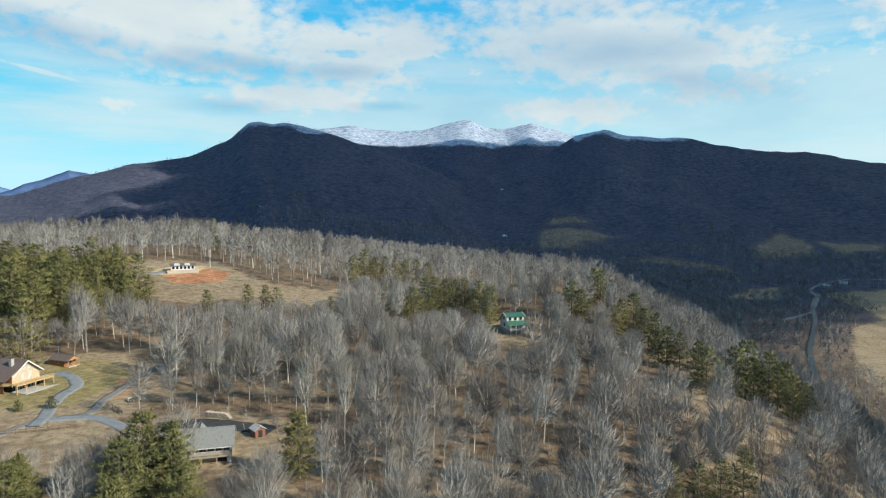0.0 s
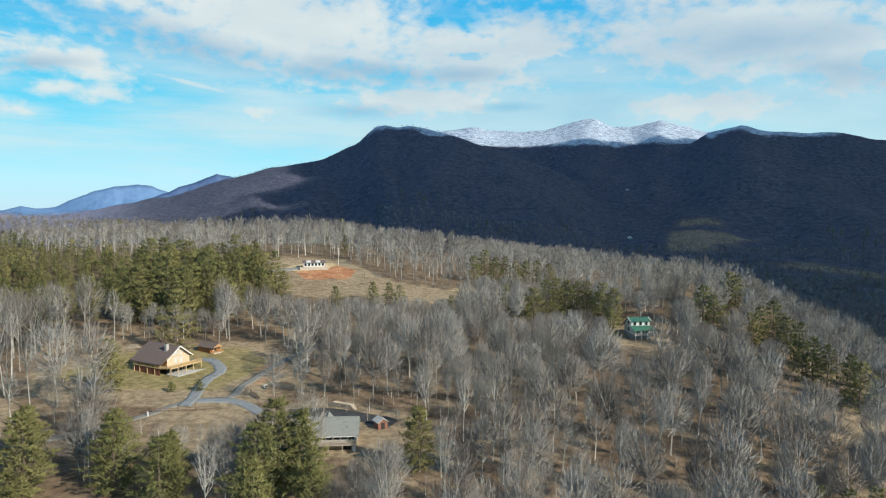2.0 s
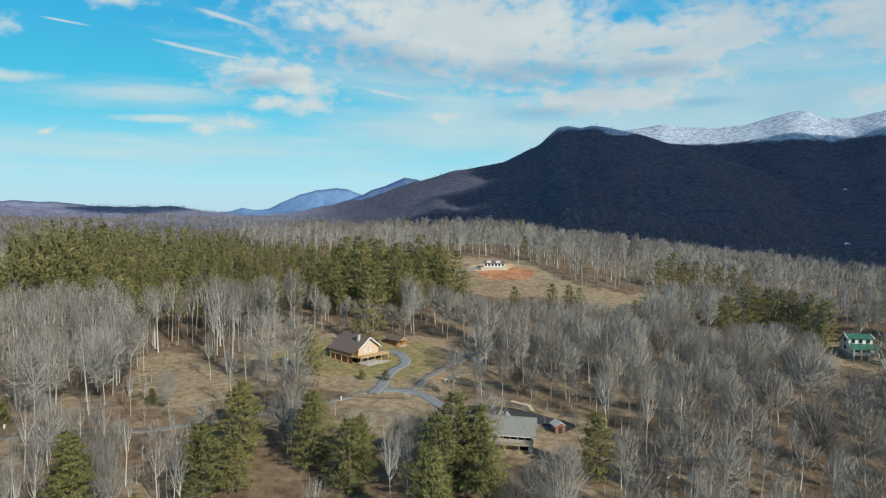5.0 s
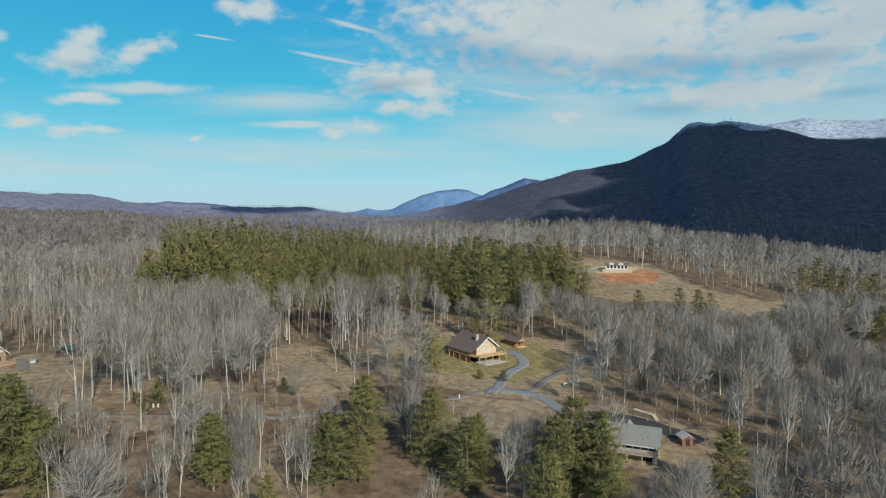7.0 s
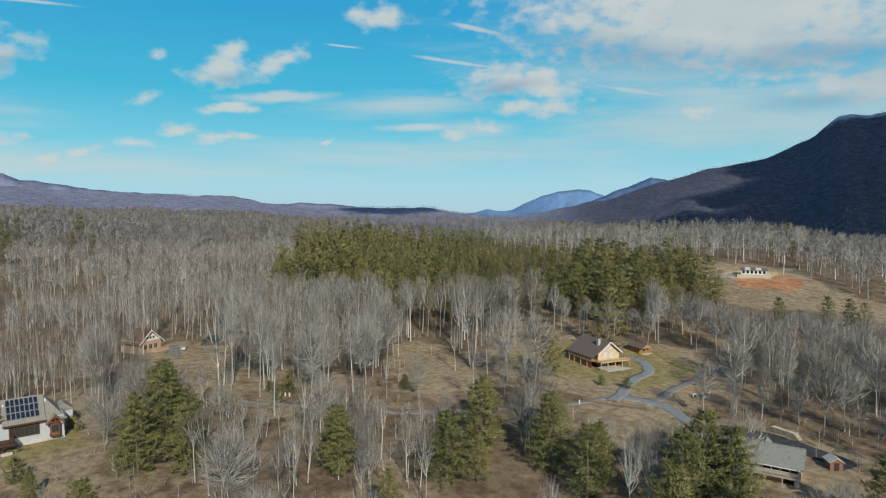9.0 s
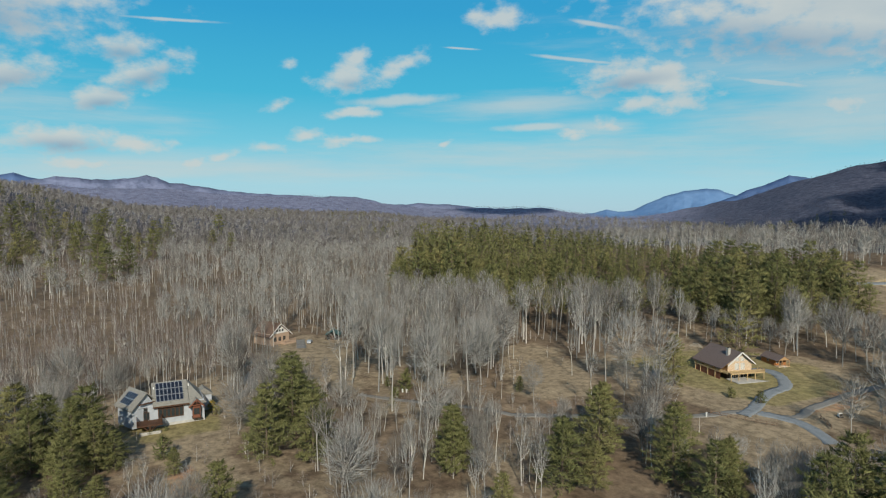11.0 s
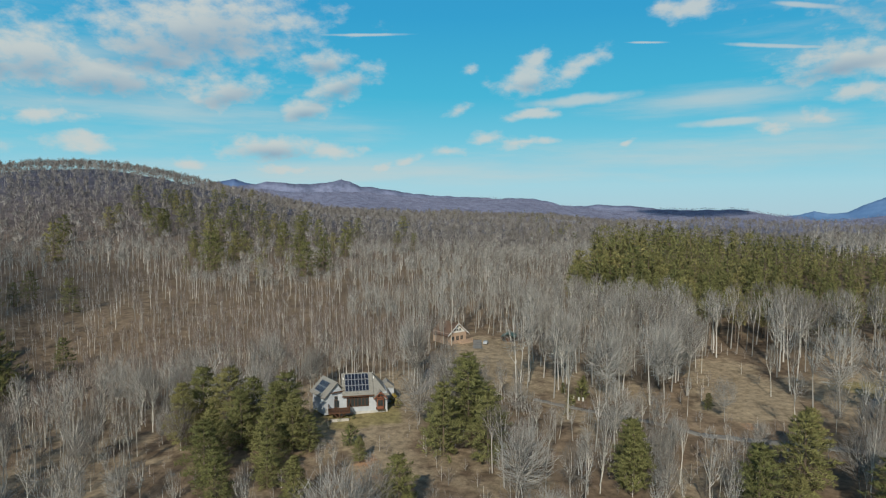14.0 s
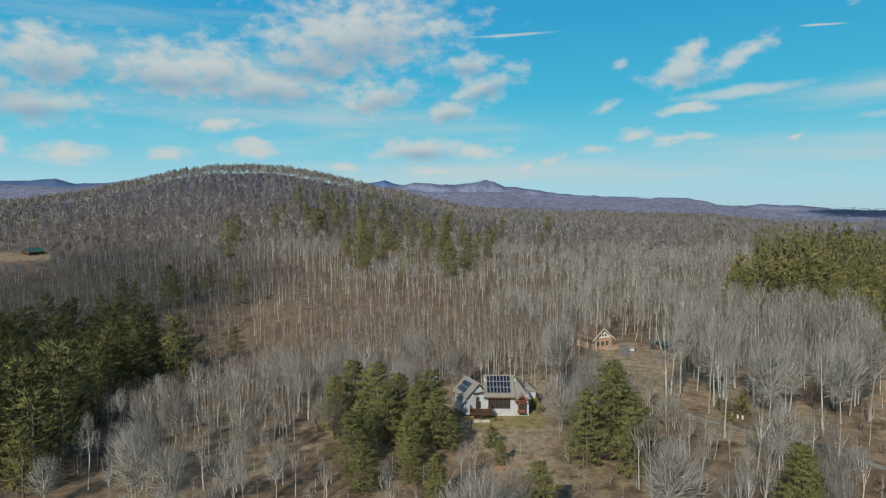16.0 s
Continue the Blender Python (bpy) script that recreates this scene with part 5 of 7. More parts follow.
# pale trees round the clearings: feet and heights
PALE = [(-226.8, 105.1, 23.9), (-182.1, 91.7, 25.9), (-159.7, 81.4, 25.5), (-147.6, 67.0, 12.8), (-208.0, 91.3, 23.5), (-200.3, 119.2, 24.9), (-199.1, 120.3, 22.9), (-212.5, 118.5, 25.8), (-189.0, 130.3, 16.7), (-193.4, 136.8, 15.1),
           (-192.4, 147.0, 22.6), (-186.4, 144.8, 21.4), (-157.9, 147.1, 18.7), (-158.2, 156.0, 17.5), (-123.6, 66.4, 11.8), (-117.8, 64.5, 14.9), (-116.0, 66.5, 13.5), (-135.2, 92.5, 15.3), (-149.2, 100.1, 12.1), (-144.1, 94.2, 12.5),
           (-123.6, 88.7, 13.6), (-103.3, 84.7, 14.0), (-203.2, 98.2, 19.3), (-200.7, 105.4, 18.6), (-195.9, 125.2, 20.5), (-276.4, 100.1, 19.4), (-139.7, 87.5, 8.7), (-134.3, 81.8, 12.6), (-131.0, 97.2, 8.8), (-217, 135, 27),
           (-204, 143, 26)]
EDGE_X, EDGE_Y, EDGE_H = (np.array([p[c] for p in PALE]) for c in range(3))
plant(BIRCH_MODELS, EDGE_X, EDGE_Y, height(EDGE_X, EDGE_Y), EDGE_H, grow)
# the model trees have feet of their own
for k, (model, mh) in enumerate(BARE_MODELS + BIRCH_MODELS):
    ax, ay = ((-6, 91), (11, 99), (19, 110), (-17, 102), (3, 116), (30, 116), (-28, 97))[k]
    model.matrix_basis = pose(ax, ay, float(height(ax, ay)) - 0.15, 0, 0, 40 * k) @ Matrix.Diagonal((0.8, 0.8, 0.8, 1))

# --- the rest of the near wood and the woods behind
rest = picks[270:]
MID = [bare_tree(20 + k, h, sp, low, 8, n, 3, 0.12, thick=0.0062) for k, (h, sp, low, n) in
       enumerate(((23, 3.7, 0.42, 185), (25, 3.3, 0.46, 180), (24, 4.1, 0.38, 210), (20, 5.6, 0.22, 390), (21, 6.2, 0.2, 420), (18, 5.2, 0.24, 360)))]
MID_H = np.array([23, 25, 24, 20, 21, 18.0])
FARMID = [bare_tree(30 + k, h, sp, low, 5, 84, 3, 0.24, thick=0.0065) for k, (h, sp, low) in
          enumerate(((23, 4.3, 0.42), (25, 3.8, 0.46), (24, 4.6, 0.38), (20, 5.8, 0.24), (21, 6.3, 0.2), (18, 5.6, 0.26)))]


def wood(name, label, shapes, hs, x, y, h, mats, rng, category="trees", width=1.0):
    which = rng.integers(len(shapes), size=len(x))
    if len(shapes) == 6:
        # tall straight trees west of the lawns, round spreading ones on the eastern slope
        tall = np.degrees(np.arctan2(x, y)) + rng.normal(0, 12, len(x)) < -30
        which = which % 3 + np.where(tall, 0, 3)
    sz = h / hs[which]
    sc = sz * rng.uniform(0.85, 1.2, len(x)) * width
    tone = np.clip(0.5 + 1.3 * fbm(x / 52, y / 52, 41) + rng.normal(0, 0.26, len(x)), 0, 0.999)
    return scatter(name, label, category, shapes, which, x, y, height(x, y) - 0.2, sc, rng.uniform(0, 6.283, len(x)), mats, tone, sz)


wood("near_woodland", "leafless hardwood trees between the houses", MID, MID_H, near_x[rest], near_y[rest], want[rest], [M_BARK, M_TWIG], grow)

mx, my = (np.concatenate(p) for p in zip(feet(grow, NEAR, 345, -124, 38, 7.5), feet(grow, 345, 650, -124, 38, 9.3)))
mr, maz = np.hypot(mx, my), np.degrees(np.arctan2(mx, my))
ok = ((edge_distance(GULLY_WOOD, mx, my) < 3) | (grow.random(mx.size) < 0.5)) & clear_of(mx, my, 0.5) & (edge_distance(PINE_STAND, mx, my) < 16)
# behind the stand and far down the northern fall little shows
ok &= ~((maz > -40) & (maz < -8) & (mr > 607)) & ~((maz > -58) & (maz < -40) & (mr > 607))
mx, my = mx[ok], my[ok]
mr, maz = np.hypot(mx, my), np.degrees(np.arctan2(mx, my))
mh = grow.uniform(20, 28, mx.size) * (1 - 0.22 * sstep(-20, 5, maz)) * (0.88 + 0.5 * fbm(mx / 69, my / 69, 31))
mh = np.where((maz > -68) & (maz < -34) & (mr < 320), np.maximum(mh, grow.uniform(23, 29, mx.size)), mh)
mh = np.minimum(mh, headroom(mx, my, height(mx, my)))
# young reddish growth behind the solar house
young = (maz < -76) & (vnoise(mx / 76, my / 76, 14) > 0.42) & (mr < 550)
mh = np.where(young, mh * 0.72, mh)
mh = give_way(mx, my, height(mx, my), mh, PINES_MEADOW + PINES_SLOPE)
mh = give_way(mx, my, height(mx, my), mh, PINES_HILL, 120, 0.12)
mh = give_way(mx, my, height(mx, my), mh, PINES_GROVE, 40, 0.35)
ok = (mh > 6) & (grow.random(mx.size) < 0.93) & ((edge_distance(PINE_GROVE, mx, my) < 1) | (grow.random(mx.size) < 0.35))
mx, my, mh, young, mr = mx[ok], my[ok], mh[ok], young[ok], mr[ok]
for shapes_, pick in ((MID, ~young & (mr < 345)), (FARMID, ~young & (mr >= 345))):
    wood("hillside_woodland", "grey leafless hardwood forest on the slopes", shapes_, MID_H, mx[pick], my[pick], mh[pick], [M_BARK, M_TWIG], grow)
THIN = [bare_tree(40 + k, 19, 3.0, 0.36, 5, 90, 3, 0.15) for k in range(3)]
wood("young_woodland", "dense young reddish-brown leafless saplings", THIN, np.array([19.0] * 3), mx[young], my[young], mh[young], [M_BARK, M_SAPLING], grow)
# the sapling wood behind the solar house
yx, yy = feet(grow, 197, 300, -112, -74, 6.2)
ok = clear_of(yx, yy, 1.5) & (edge_distance(GULLY_WOOD, yx, yy) < 0) & (np.hypot(yx + 186, yy - 26) > 14) & (np.hypot(yx + 262, yy - 85) > 16)
yx, yy = yx[ok], yy[ok]
wood("young_woodland", "dense young reddish-brown leafless saplings", THIN, np.array([19.0] * 3), yx, yy, np.minimum(grow.uniform(9, 15, yx.size), headroom(yx, yy, height(yx, yy))), [M_BARK, M_SAPLING], grow)
# a spreading tree beside the solar house
plant(BARE_MODELS[2:3], np.array([-168.0]), np.array([41.5]), height(np.array([-168.0]), np.array([41.5])), np.array([17.0]), grow)
# undergrowth
ux, uy = feet(grow, 83, 380, -122, 36, 6.3)
ok = (clear_of(ux, uy, np.where(np.hypot(ux, uy) > 240, 2.0, -9.0)) | (grow.random(ux.size) < 0.11)) & (vnoise(ux / 30, uy / 30, 19) > np.where(np.hypot(ux, uy) < 190, 0.22, 0.4)) & (edge_distance(PINE_STAND, ux, uy) < 0) & (edge_distance(LAWN, ux, uy) < -1)
for hx, hy in ((-125, 188), (-125, 210), (-52, 140), (32, 273), (-182, 26), (-262, 81), (-256, 102), (-153, 374), (-256, 92)):
    ok &= np.hypot(ux - hx, uy - hy) > 13
for line in (DRIVE, LOOP, BACK_DRIVE):
    ok &= line_distance(line, ux, uy) > 4
ux, uy = ux[ok], uy[ok]
BRUSH = [bare_tree(50 + k, 5.5, 2.3, 0.06, 3, 26, 3, 0.1) for k in range(3)]
uh = np.minimum(grow.uniform(2.8, 6.3, ux.size), np.maximum(headroom(ux, uy, height(ux, uy)), 1.0))
wood("undergrowth", "low leafless brush and saplings on the forest floor", BRUSH, np.array([5.5] * 3), ux, uy, uh, [M_BARK, M_SAPLING], grow, "brush")

# far woods: the western hill, the valley and the foot of the mountain
FAR = [far_tree(60 + k, 22, 26, 0.72) for k in range(5)]
fx, fy = feet(grow, 650, 1860, -128, -56, 13.8)
fz = height(fx, fy)
fr, faz = np.hypot(fx, fy), np.degrees(np.arctan2(fx, fy))
ok = clear_of(fx, fy, 2) & (give_way(fx, fy, fz, np.full(fx.size, 25.0), PINES_HILL, 110, 0.12) > 8) & (headroom(fx, fy, fz) > 14)
wood("western_hill_forest", "grey-brown leafless forest over the western hill", FAR, np.array([22.0] * 5), fx[ok], fy[ok], grow.uniform(17, 25, ok.sum()), [M_BARK, M_HILLTWIG], grow)
fx, fy = (np.concatenate(p) for p in zip(feet(grow, 650, 1720, -56, 8, 18.5), feet(grow, 650, 1250, 8, 40, 11.5), feet(grow, 1250, 1720, 8, 40, 16)))
ok = clear_of(fx, fy, 3)
wood("valley_forest", "leafless forest down the valley sides", FAR, np.array([22.0] * 5), fx[ok], fy[ok], grow.uniform(15, 24, ok.sum()), [M_BARK, M_HILLTWIG], grow)
CLUMP = [far_tree(70 + k, 15, 12, 1.1) for k in range(5)]
fx, fy = feet(grow, 1720, 3600, -125, 40, 25)
fr, faz = np.hypot(fx, fy), np.degrees(np.arctan2(fx, fy))
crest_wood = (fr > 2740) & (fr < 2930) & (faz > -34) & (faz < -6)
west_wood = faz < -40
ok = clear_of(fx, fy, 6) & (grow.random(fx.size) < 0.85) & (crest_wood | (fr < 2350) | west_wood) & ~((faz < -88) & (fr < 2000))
for side, mat_, label_ in ((~west_wood, M_FARHAZETWIG, "dense haze-blue leafless forest over the mountain flanks"), (west_wood, M_WESTTWIG, "hazy leafless forest over the far western hills")):
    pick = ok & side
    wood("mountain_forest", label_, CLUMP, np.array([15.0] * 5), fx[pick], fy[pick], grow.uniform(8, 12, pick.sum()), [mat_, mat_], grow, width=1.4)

# --- pines
PINE_MODELS = [(tree_thing("pine_tree", "tall evergreen white pine with olive-green needles", pine(80 + k, 18, 16, 7, 62, 0.55, 6, skirt=sk, wide=wd * 1.5), [M_PINEBARK, M_NEEDLE], ("trunk", "crown")), 18)
               for k, (sk, wd) in enumerate(((0.06, 0.25), (0.1, 0.22), (0.05, 0.28), (0.15, 0.24)))]
LOW_PINES = [(tree_thing("pine_tree", "evergreen white pine among leafless trees", pine(100 + k, 18, 12, 6, 24, 0.8, 4, skirt=sk, wide=wd * 1.55), [M_PINEBARK, M_NEEDLE], ("trunk", "crown")), 18)
             for k, (sk, wd) in enumerate(((0.08, 0.25), (0.12, 0.22), (0.06, 0.27)))]
for k, (model, mh_) in enumerate(LOW_PINES):
    qx, qy, qh = PINES_CREST.pop()
    model.matrix_basis = pose(qx, qy, float(height(qx, qy)) - 0.15, 0, 0, 70 * k) @ Matrix.Diagonal((qh / 18, qh / 18, qh / 18, 1))
first = True
for rows in (PINES_DRIVE, PINES_SOLAR, PINES_GULLY, PINES_MEADOW, PINES_SLOPE, PINES_CREST, PINES_GROVE, PINES_HILL):
    px, py, ph = (np.array([r[c] for r in rows], float) for c in range(3))
    pz = height(px, py)
    if first:
        for k, (model, mh_) in enumerate(PINE_MODELS):
            s = ph[k] / mh_
            model.matrix_basis = pose(px[k], py[k], float(pz[k]) - 0.15, 0, 0, 70 * k) @ Matrix.Diagonal((s, s, s, 1))
        px, py, pz, ph, first = px[4:], py[4:], pz[4:], ph[4:], False
    plant(PINE_MODELS if rows in (PINES_DRIVE, PINES_SOLAR) else LOW_PINES, px, py, pz, ph * (1.25 if rows in (PINES_MEADOW, PINES_SLOPE) else 1.12 if rows is PINES_HILL else 1.0), grow)
STAND = [pine(90 + k, 23, 9, 6, 12, 1.2, 3, skirt=0.38, wide=0.235) for k in range(4)]
sx, sy = feet(grow, 207, 640, -66, -14, 8.6)
ok = (edge_distance(PINE_STAND, sx, sy) > 12) & (grow.random(sx.size) < np.where(np.hypot(sx, sy) > 470, 0.6, 0.95))
sx, sy = sx[ok], sy[ok]
FARPINE = [pine(95 + k, 23, 7, 5, 5, 1.7, 3, skirt=0.25, wide=0.2) for k in range(3)]
sr = np.hypot(sx, sy)
for shapes_, pick in ((STAND, sr < 400), (FARPINE, sr >= 400)):
    wood("pine_stand", "dense stand of olive-green planted pines", shapes_, np.array([23.0] * len(shapes_)), sx[pick], sy[pick], grow.uniform(17, 27.5, pick.sum()) * (0.78 + 0.9 * vnoise(sx[pick] / 30, sy[pick] / 30, 83) * grow.uniform(0.3, 0.8, pick.sum())) * (1 - 0.36 * sstep(-60, -42, np.degrees(np.arctan2(sx[pick], sy[pick])))), [M_PINEBARK, M_NEEDLE], grow)
# scattered evergreens among the far woods
ex, ey = feet(grow, 455, 2000, -126, 38, 46)
ok = clear_of(ex, ey, 3) & (vnoise(ex / 180, ey / 180, 57) > 0.7) & ~((np.hypot(ex, ey) > 1050) & (ex < -800) & (ey < 250)) & (edge_distance(PINE_STAND, ex, ey) < 0)
ex, ey = ex[ok], ey[ok]
wood("scattered_pines", "scattered dark pines among the leafless woods", FARPINE, np.array([23.0] * 3), ex, ey, grow.uniform(16, 25, ex.size), [M_PINEBARK, M_NEEDLE], grow)
# ---------------------------------------------------------------- building helpers
def box(bm, c, s, rz=0.0):
    """A box by centre and size, turned rz degrees about its own upright."""
    m = pose(c[0], c[1], c[2], 0, 0, rz) @ Matrix.Diagonal((s[0], s[1], s[2], 1))
    bmesh.ops.create_cube(bm, size=1, matrix=m)
    return bm


def one_box(c, s, rz=0.0, bevel=0.0):
    bm = box(bmesh.new(), c, s, rz)
    if bevel:
        bmesh.ops.bevel(bm, geom=bm.edges[:], offset=bevel, segments=1, affect="EDGES")
    return bm


def prism(profile, y0, y1, bm=None):
    """A solid with an outline in x, z, run from y0 to y1."""
    bm = bm or bmesh.new()
    a = [bm.verts.new((x, y0, z)) for x, z in profile]
    b = [bm.verts.new((x, y1, z)) for x, z in profile]
    bm.faces.new(a), bm.faces.new(b[::-1])
    for i in range(len(a)):
        j = (i + 1) % len(a)
        bm.faces.new((a[j], a[i], b[i], b[j]))
    bmesh.ops.recalc_face_normals(bm, faces=bm.faces[:])
    return bm


def slab(corners, thick):
    """A thick sheet over four corners (a roof plane), thickened downwards."""
    bm = bmesh.new()
    a = [bm.verts.new(c) for c in corners]
    b = [bm.verts.new((c[0], c[1], c[2] - thick)) for c in corners]
    n = len(a)
    bm.faces.new(a), bm.faces.new(b[::-1])
    for i in range(n):
        j = (i + 1) % n
        bm.faces.new((a[j], a[i], b[i], b[j]))
    bmesh.ops.recalc_face_normals(bm, faces=bm.faces[:])
    return bm


def thing(name, label, category, x, y, rz, dz=0.0, group=""):
    ob = new(name)
    ob.matrix_basis = pose(x, y, float(height(x, y)) + dz, 0, 0, rz)
    return tagged(ob, label, category, group)


def window(parent, x, y, z, w, h, face="y", bars=1, frame_mat=None, name="window"):
    """A framed window standing proud of a wall; face y: it looks along -y, x+ or x-: along that side."""
    frame_mat = frame_mat or M_WHITE
    t = 0.07
    def put(cx, cz, sx, sz, deep, off):
        if face == "y":
            return one_box((x + cx, y - off, z + cz), (sx, deep, sz))
        sgn = 1 if face == "x+" else -1
        return one_box((x + sgn * off, y + cx, z + cz), (deep, sx, sz))
    fr = bmesh.new()
    def add(bm2):
        me = bpy.data.meshes.new("tmp")
        bm2.to_mesh(me)
        bm2.free()
        fr.from_mesh(me)
        bpy.data.meshes.remove(me)
    for cx, cz, sx, sz in ((-w / 2, 0, t, h), (w / 2, 0, t, h), (0, h / 2, w + t, t), (0, -h / 2, w + t, t)):
        add(put(cx, cz, sx, sz, 0.1, 0.05))
    for b in range(bars):
        add(put(-w / 2 + w * (b + 1) / (bars + 1), 0, 0.05, h, 0.08, 0.045))
    win = part(name, fr, frame_mat, parent)
    part("pane", put(0, 0, w, h, 0.03, 0.02), M_GLASS, win)
    return win


def railing(parent, p, q, z, mat, h=1.0, gap=0.9, name="railing"):
    """A deck rail of posts, a top rail and balusters between two plan points."""
    p, q = Vector((*p, z)), Vector((*q, z))
    d = q - p
    ln, ang = d.length, math.degrees(math.atan2(d.y, d.x))
    bm = bmesh.new()
    mid = (p + q) / 2
    box(bm, (mid.x, mid.y, z + h), (ln, 0.12, 0.06), ang)
    box(bm, (mid.x, mid.y, z + 0.12), (ln, 0.05, 0.05), ang)
    n = max(2, int(ln / 0.16))
    for i in range(n + 1):
        c = p + d * (i / n)
        box(bm, (c.x, c.y, z + h / 2), (0.04, 0.04, h), ang)
    rail = part(name, bm, mat, parent)
    k = max(1, int(ln / 2.0))
    for i in range(k + 1):
        c = p + d * (i / k)
        part("post", one_box((c.x, c.y, z + h / 2 + 0.03), (0.12, 0.12, h + 0.06), ang), mat, rail)


# ---------------------------------------------------------------- houses
def log_house(x, y, rz):
    h = thing("log_house", "honey-coloured log house with brown roof, chimney and timber deck", "house", x, y, rz, -0.3)
    w, ln, base, eave, ridge = 9.6, 15.0, 2.7, 5.6, 9.4
    part("basement_wall", one_box((0, ln / 2, base / 2), (w, ln, base)), M_DARK, h, "dark walk-out basement wall")
    part("wall", prism([(-w / 2, base), (w / 2, base), (w / 2, eave), (0, ridge - 0.25), (-w / 2, eave)], 0, ln), M_LOG, h)
    # side logs in the shade-darkened brown, gable logs in the pale one
    for k in range(9):
        z = base + 0.16 + 0.32 * k
        part("log", one_box((-w / 2 - 0.02, ln / 2, z), (0.14, ln + 0.4, 0.27), bevel=0.04), M_LOG, h)
    for k in range(18):
        z = base + 0.16 + 0.32 * k
        half = w / 2 if z < eave else (w / 2) * (ridge - 0.25 - z) / (ridge - 0.25 - eave)
        if half > 0.6:
            part("log", one_box((0, -0.02, z), (2 * half - 0.1, 0.12, 0.27), bevel=0.04), M_LOGPALE, h)
    # the west slope runs out over the side porch
    lo = eave - 1.5
    west = part("roof", slab([(0.15, -1.2, ridge), (0.15, ln + 0.6, ridge), (-w / 2 - 2.9, ln + 0.6, lo), (-w / 2 - 2.9, -0.4, lo)], 0.28), M_ROOFBROWN, h)
    part("roof", slab([(-0.15, -1.2, ridge), (w / 2 + 0.6, -1.2, eave - 0.45), (w / 2 + 0.6, ln + 0.6, eave - 0.45), (-0.15, ln + 0.6, ridge)], 0.28), M_ROOFBROWN, h)
    sl = (ridge - lo) / (w / 2 + 2.9)
    for k in range(14):
        u = (k + 0.5) / 14
        xx = -u * (w / 2 + 2.9)
        part("shingle_course", slab([(xx + 0.3, -0.9, ridge - (-(xx + 0.3)) * sl + 0.035), (xx + 0.3, ln + 0.55, ridge + (xx + 0.3) * sl + 0.035), (xx - 0.28, ln + 0.55, ridge + (xx - 0.28) * sl + 0.07),
                                     (xx - 0.28, -0.9, ridge + (xx - 0.28) * sl + 0.07)], 0.03), M_ROOFBROWN, west)
    for sx, ex, ez in ((-1, -w / 2 - 0.7, eave - 0.55 * 1.0), (1, w / 2 + 0.6, eave - 0.45)):
        d = math.hypot(ex, ridge - ez)
        bm = one_box((0, 0, 0), (d, 0.16, 0.34))
        bmesh.ops.transform(bm, matrix=Matrix.Translation((ex / 2, -1.25, (ridge + ez) / 2 - 0.1)) @ Matrix.Rotation(-math.atan2(ez - ridge, ex) if sx > 0 else math.atan2(ridge - ez, -ex) * -1, 4, "Y"), verts=bm.verts[:])
        part("bargeboard", bm, M_WHITE, h, "pale verge board along the gable")
    # gable glazing, with pale sheets that paint the sky's reflection on the panes
    for cx, cz, ww, hh in ((-1.15, 4.25, 1.5, 2.2), (1.15, 4.25, 1.5, 2.2), (-1.0, 6.7, 1.4, 1.1), (1.0, 6.7, 1.4, 1.1), (0, 7.9, 1.0, 0.7)):
        pane_part = window(h, cx, -0.05, cz, ww, hh)
        part("sky_reflection", one_box((cx, -0.092, cz), (ww - 0.2, 0.02, hh - 0.2)), M_PANE_SKY, pane_part, "pale sheet on the gable glazing, painted as its sky reflection")
    for yy in (3, 7, 11):
        window(h, -w / 2 - 0.08, yy, 4.2, 1.3, 1.3, "x-")
    # deck on posts, along the front and the west side
    deck = part("deck", one_box((0.5, -1.9, base), (w + 3.2, 3.8, 0.24)), M_DECK, h)
    side = part("deck", one_box((-w / 2 - 1.35, ln / 2 - 0.3, base), (2.7, ln - 0.4, 0.24)), M_DECK, h)
    for k in range(20):
        part("deck_board", one_box((0.5, -3.7 + 0.19 * k, base + 0.14), (w + 3.2, 0.165, 0.04)), M_DECK, deck)
    for xx in (-6.0, -3.0, 0.3, 3.4, 6.8):
        part("post", one_box((xx, -3.6, base / 2), (0.22, 0.22, base)), M_DECK, h)
    for yy in (3, 7, 11, 14):
        part("post", one_box((-w / 2 - 2.55, yy, base / 2), (0.2, 0.2, base)), M_DECK, h)
        part("post", one_box((-w / 2 - 2.55, yy, (base + lo) / 2 + 0.1), (0.16, 0.16, lo - base - 0.1)), M_LOG, h)
    railing(h, (-6.1, -3.75), (7.1, -3.75), base + 0.12, M_DECK)
    railing(h, (7.1, -3.75), (7.1, 0), base + 0.12, M_DECK)
    railing(h, (-w / 2 - 2.65, -3.7), (-w / 2 - 2.65, ln - 0.6), base + 0.12, M_DECK)
    part("patio_slab", one_box((1.0, -3.2, 0.26), (w + 3, 6.4, 0.24)), M_CONCRETE, h, "pale concrete patio under the deck")
    for cx, ww in ((-3, 1.4), (-0.6, 1.8), (2.5, 1.8)):
        window(h, cx, -0.02, 1.35, ww, 1.9)
    part("chimney", one_box((-2.3, 3.0, 7.8), (1.0, 1.2, 4.4), bevel=0.04), M_STONE, h)
    part("chimney_cap", one_box((-2.3, 3.0, 10.05), (1.2, 1.4, 0.14)), M_STONE, h)
    for k in range(4):
        part("chimney_pot", one_box((-2.55 + 0.5 * (k % 2), 2.8 + 0.4 * (k // 2), 10.2), (0.2, 0.2, 0.24)), M_DARK, h)
    part("lattice_skirt", one_box((-w / 2 - 2.4, ln / 2, 1.25), (0.1, ln - 1, 2.4)), M_BAY, h, "red-brown boarded skirt under the side porch")
    return h


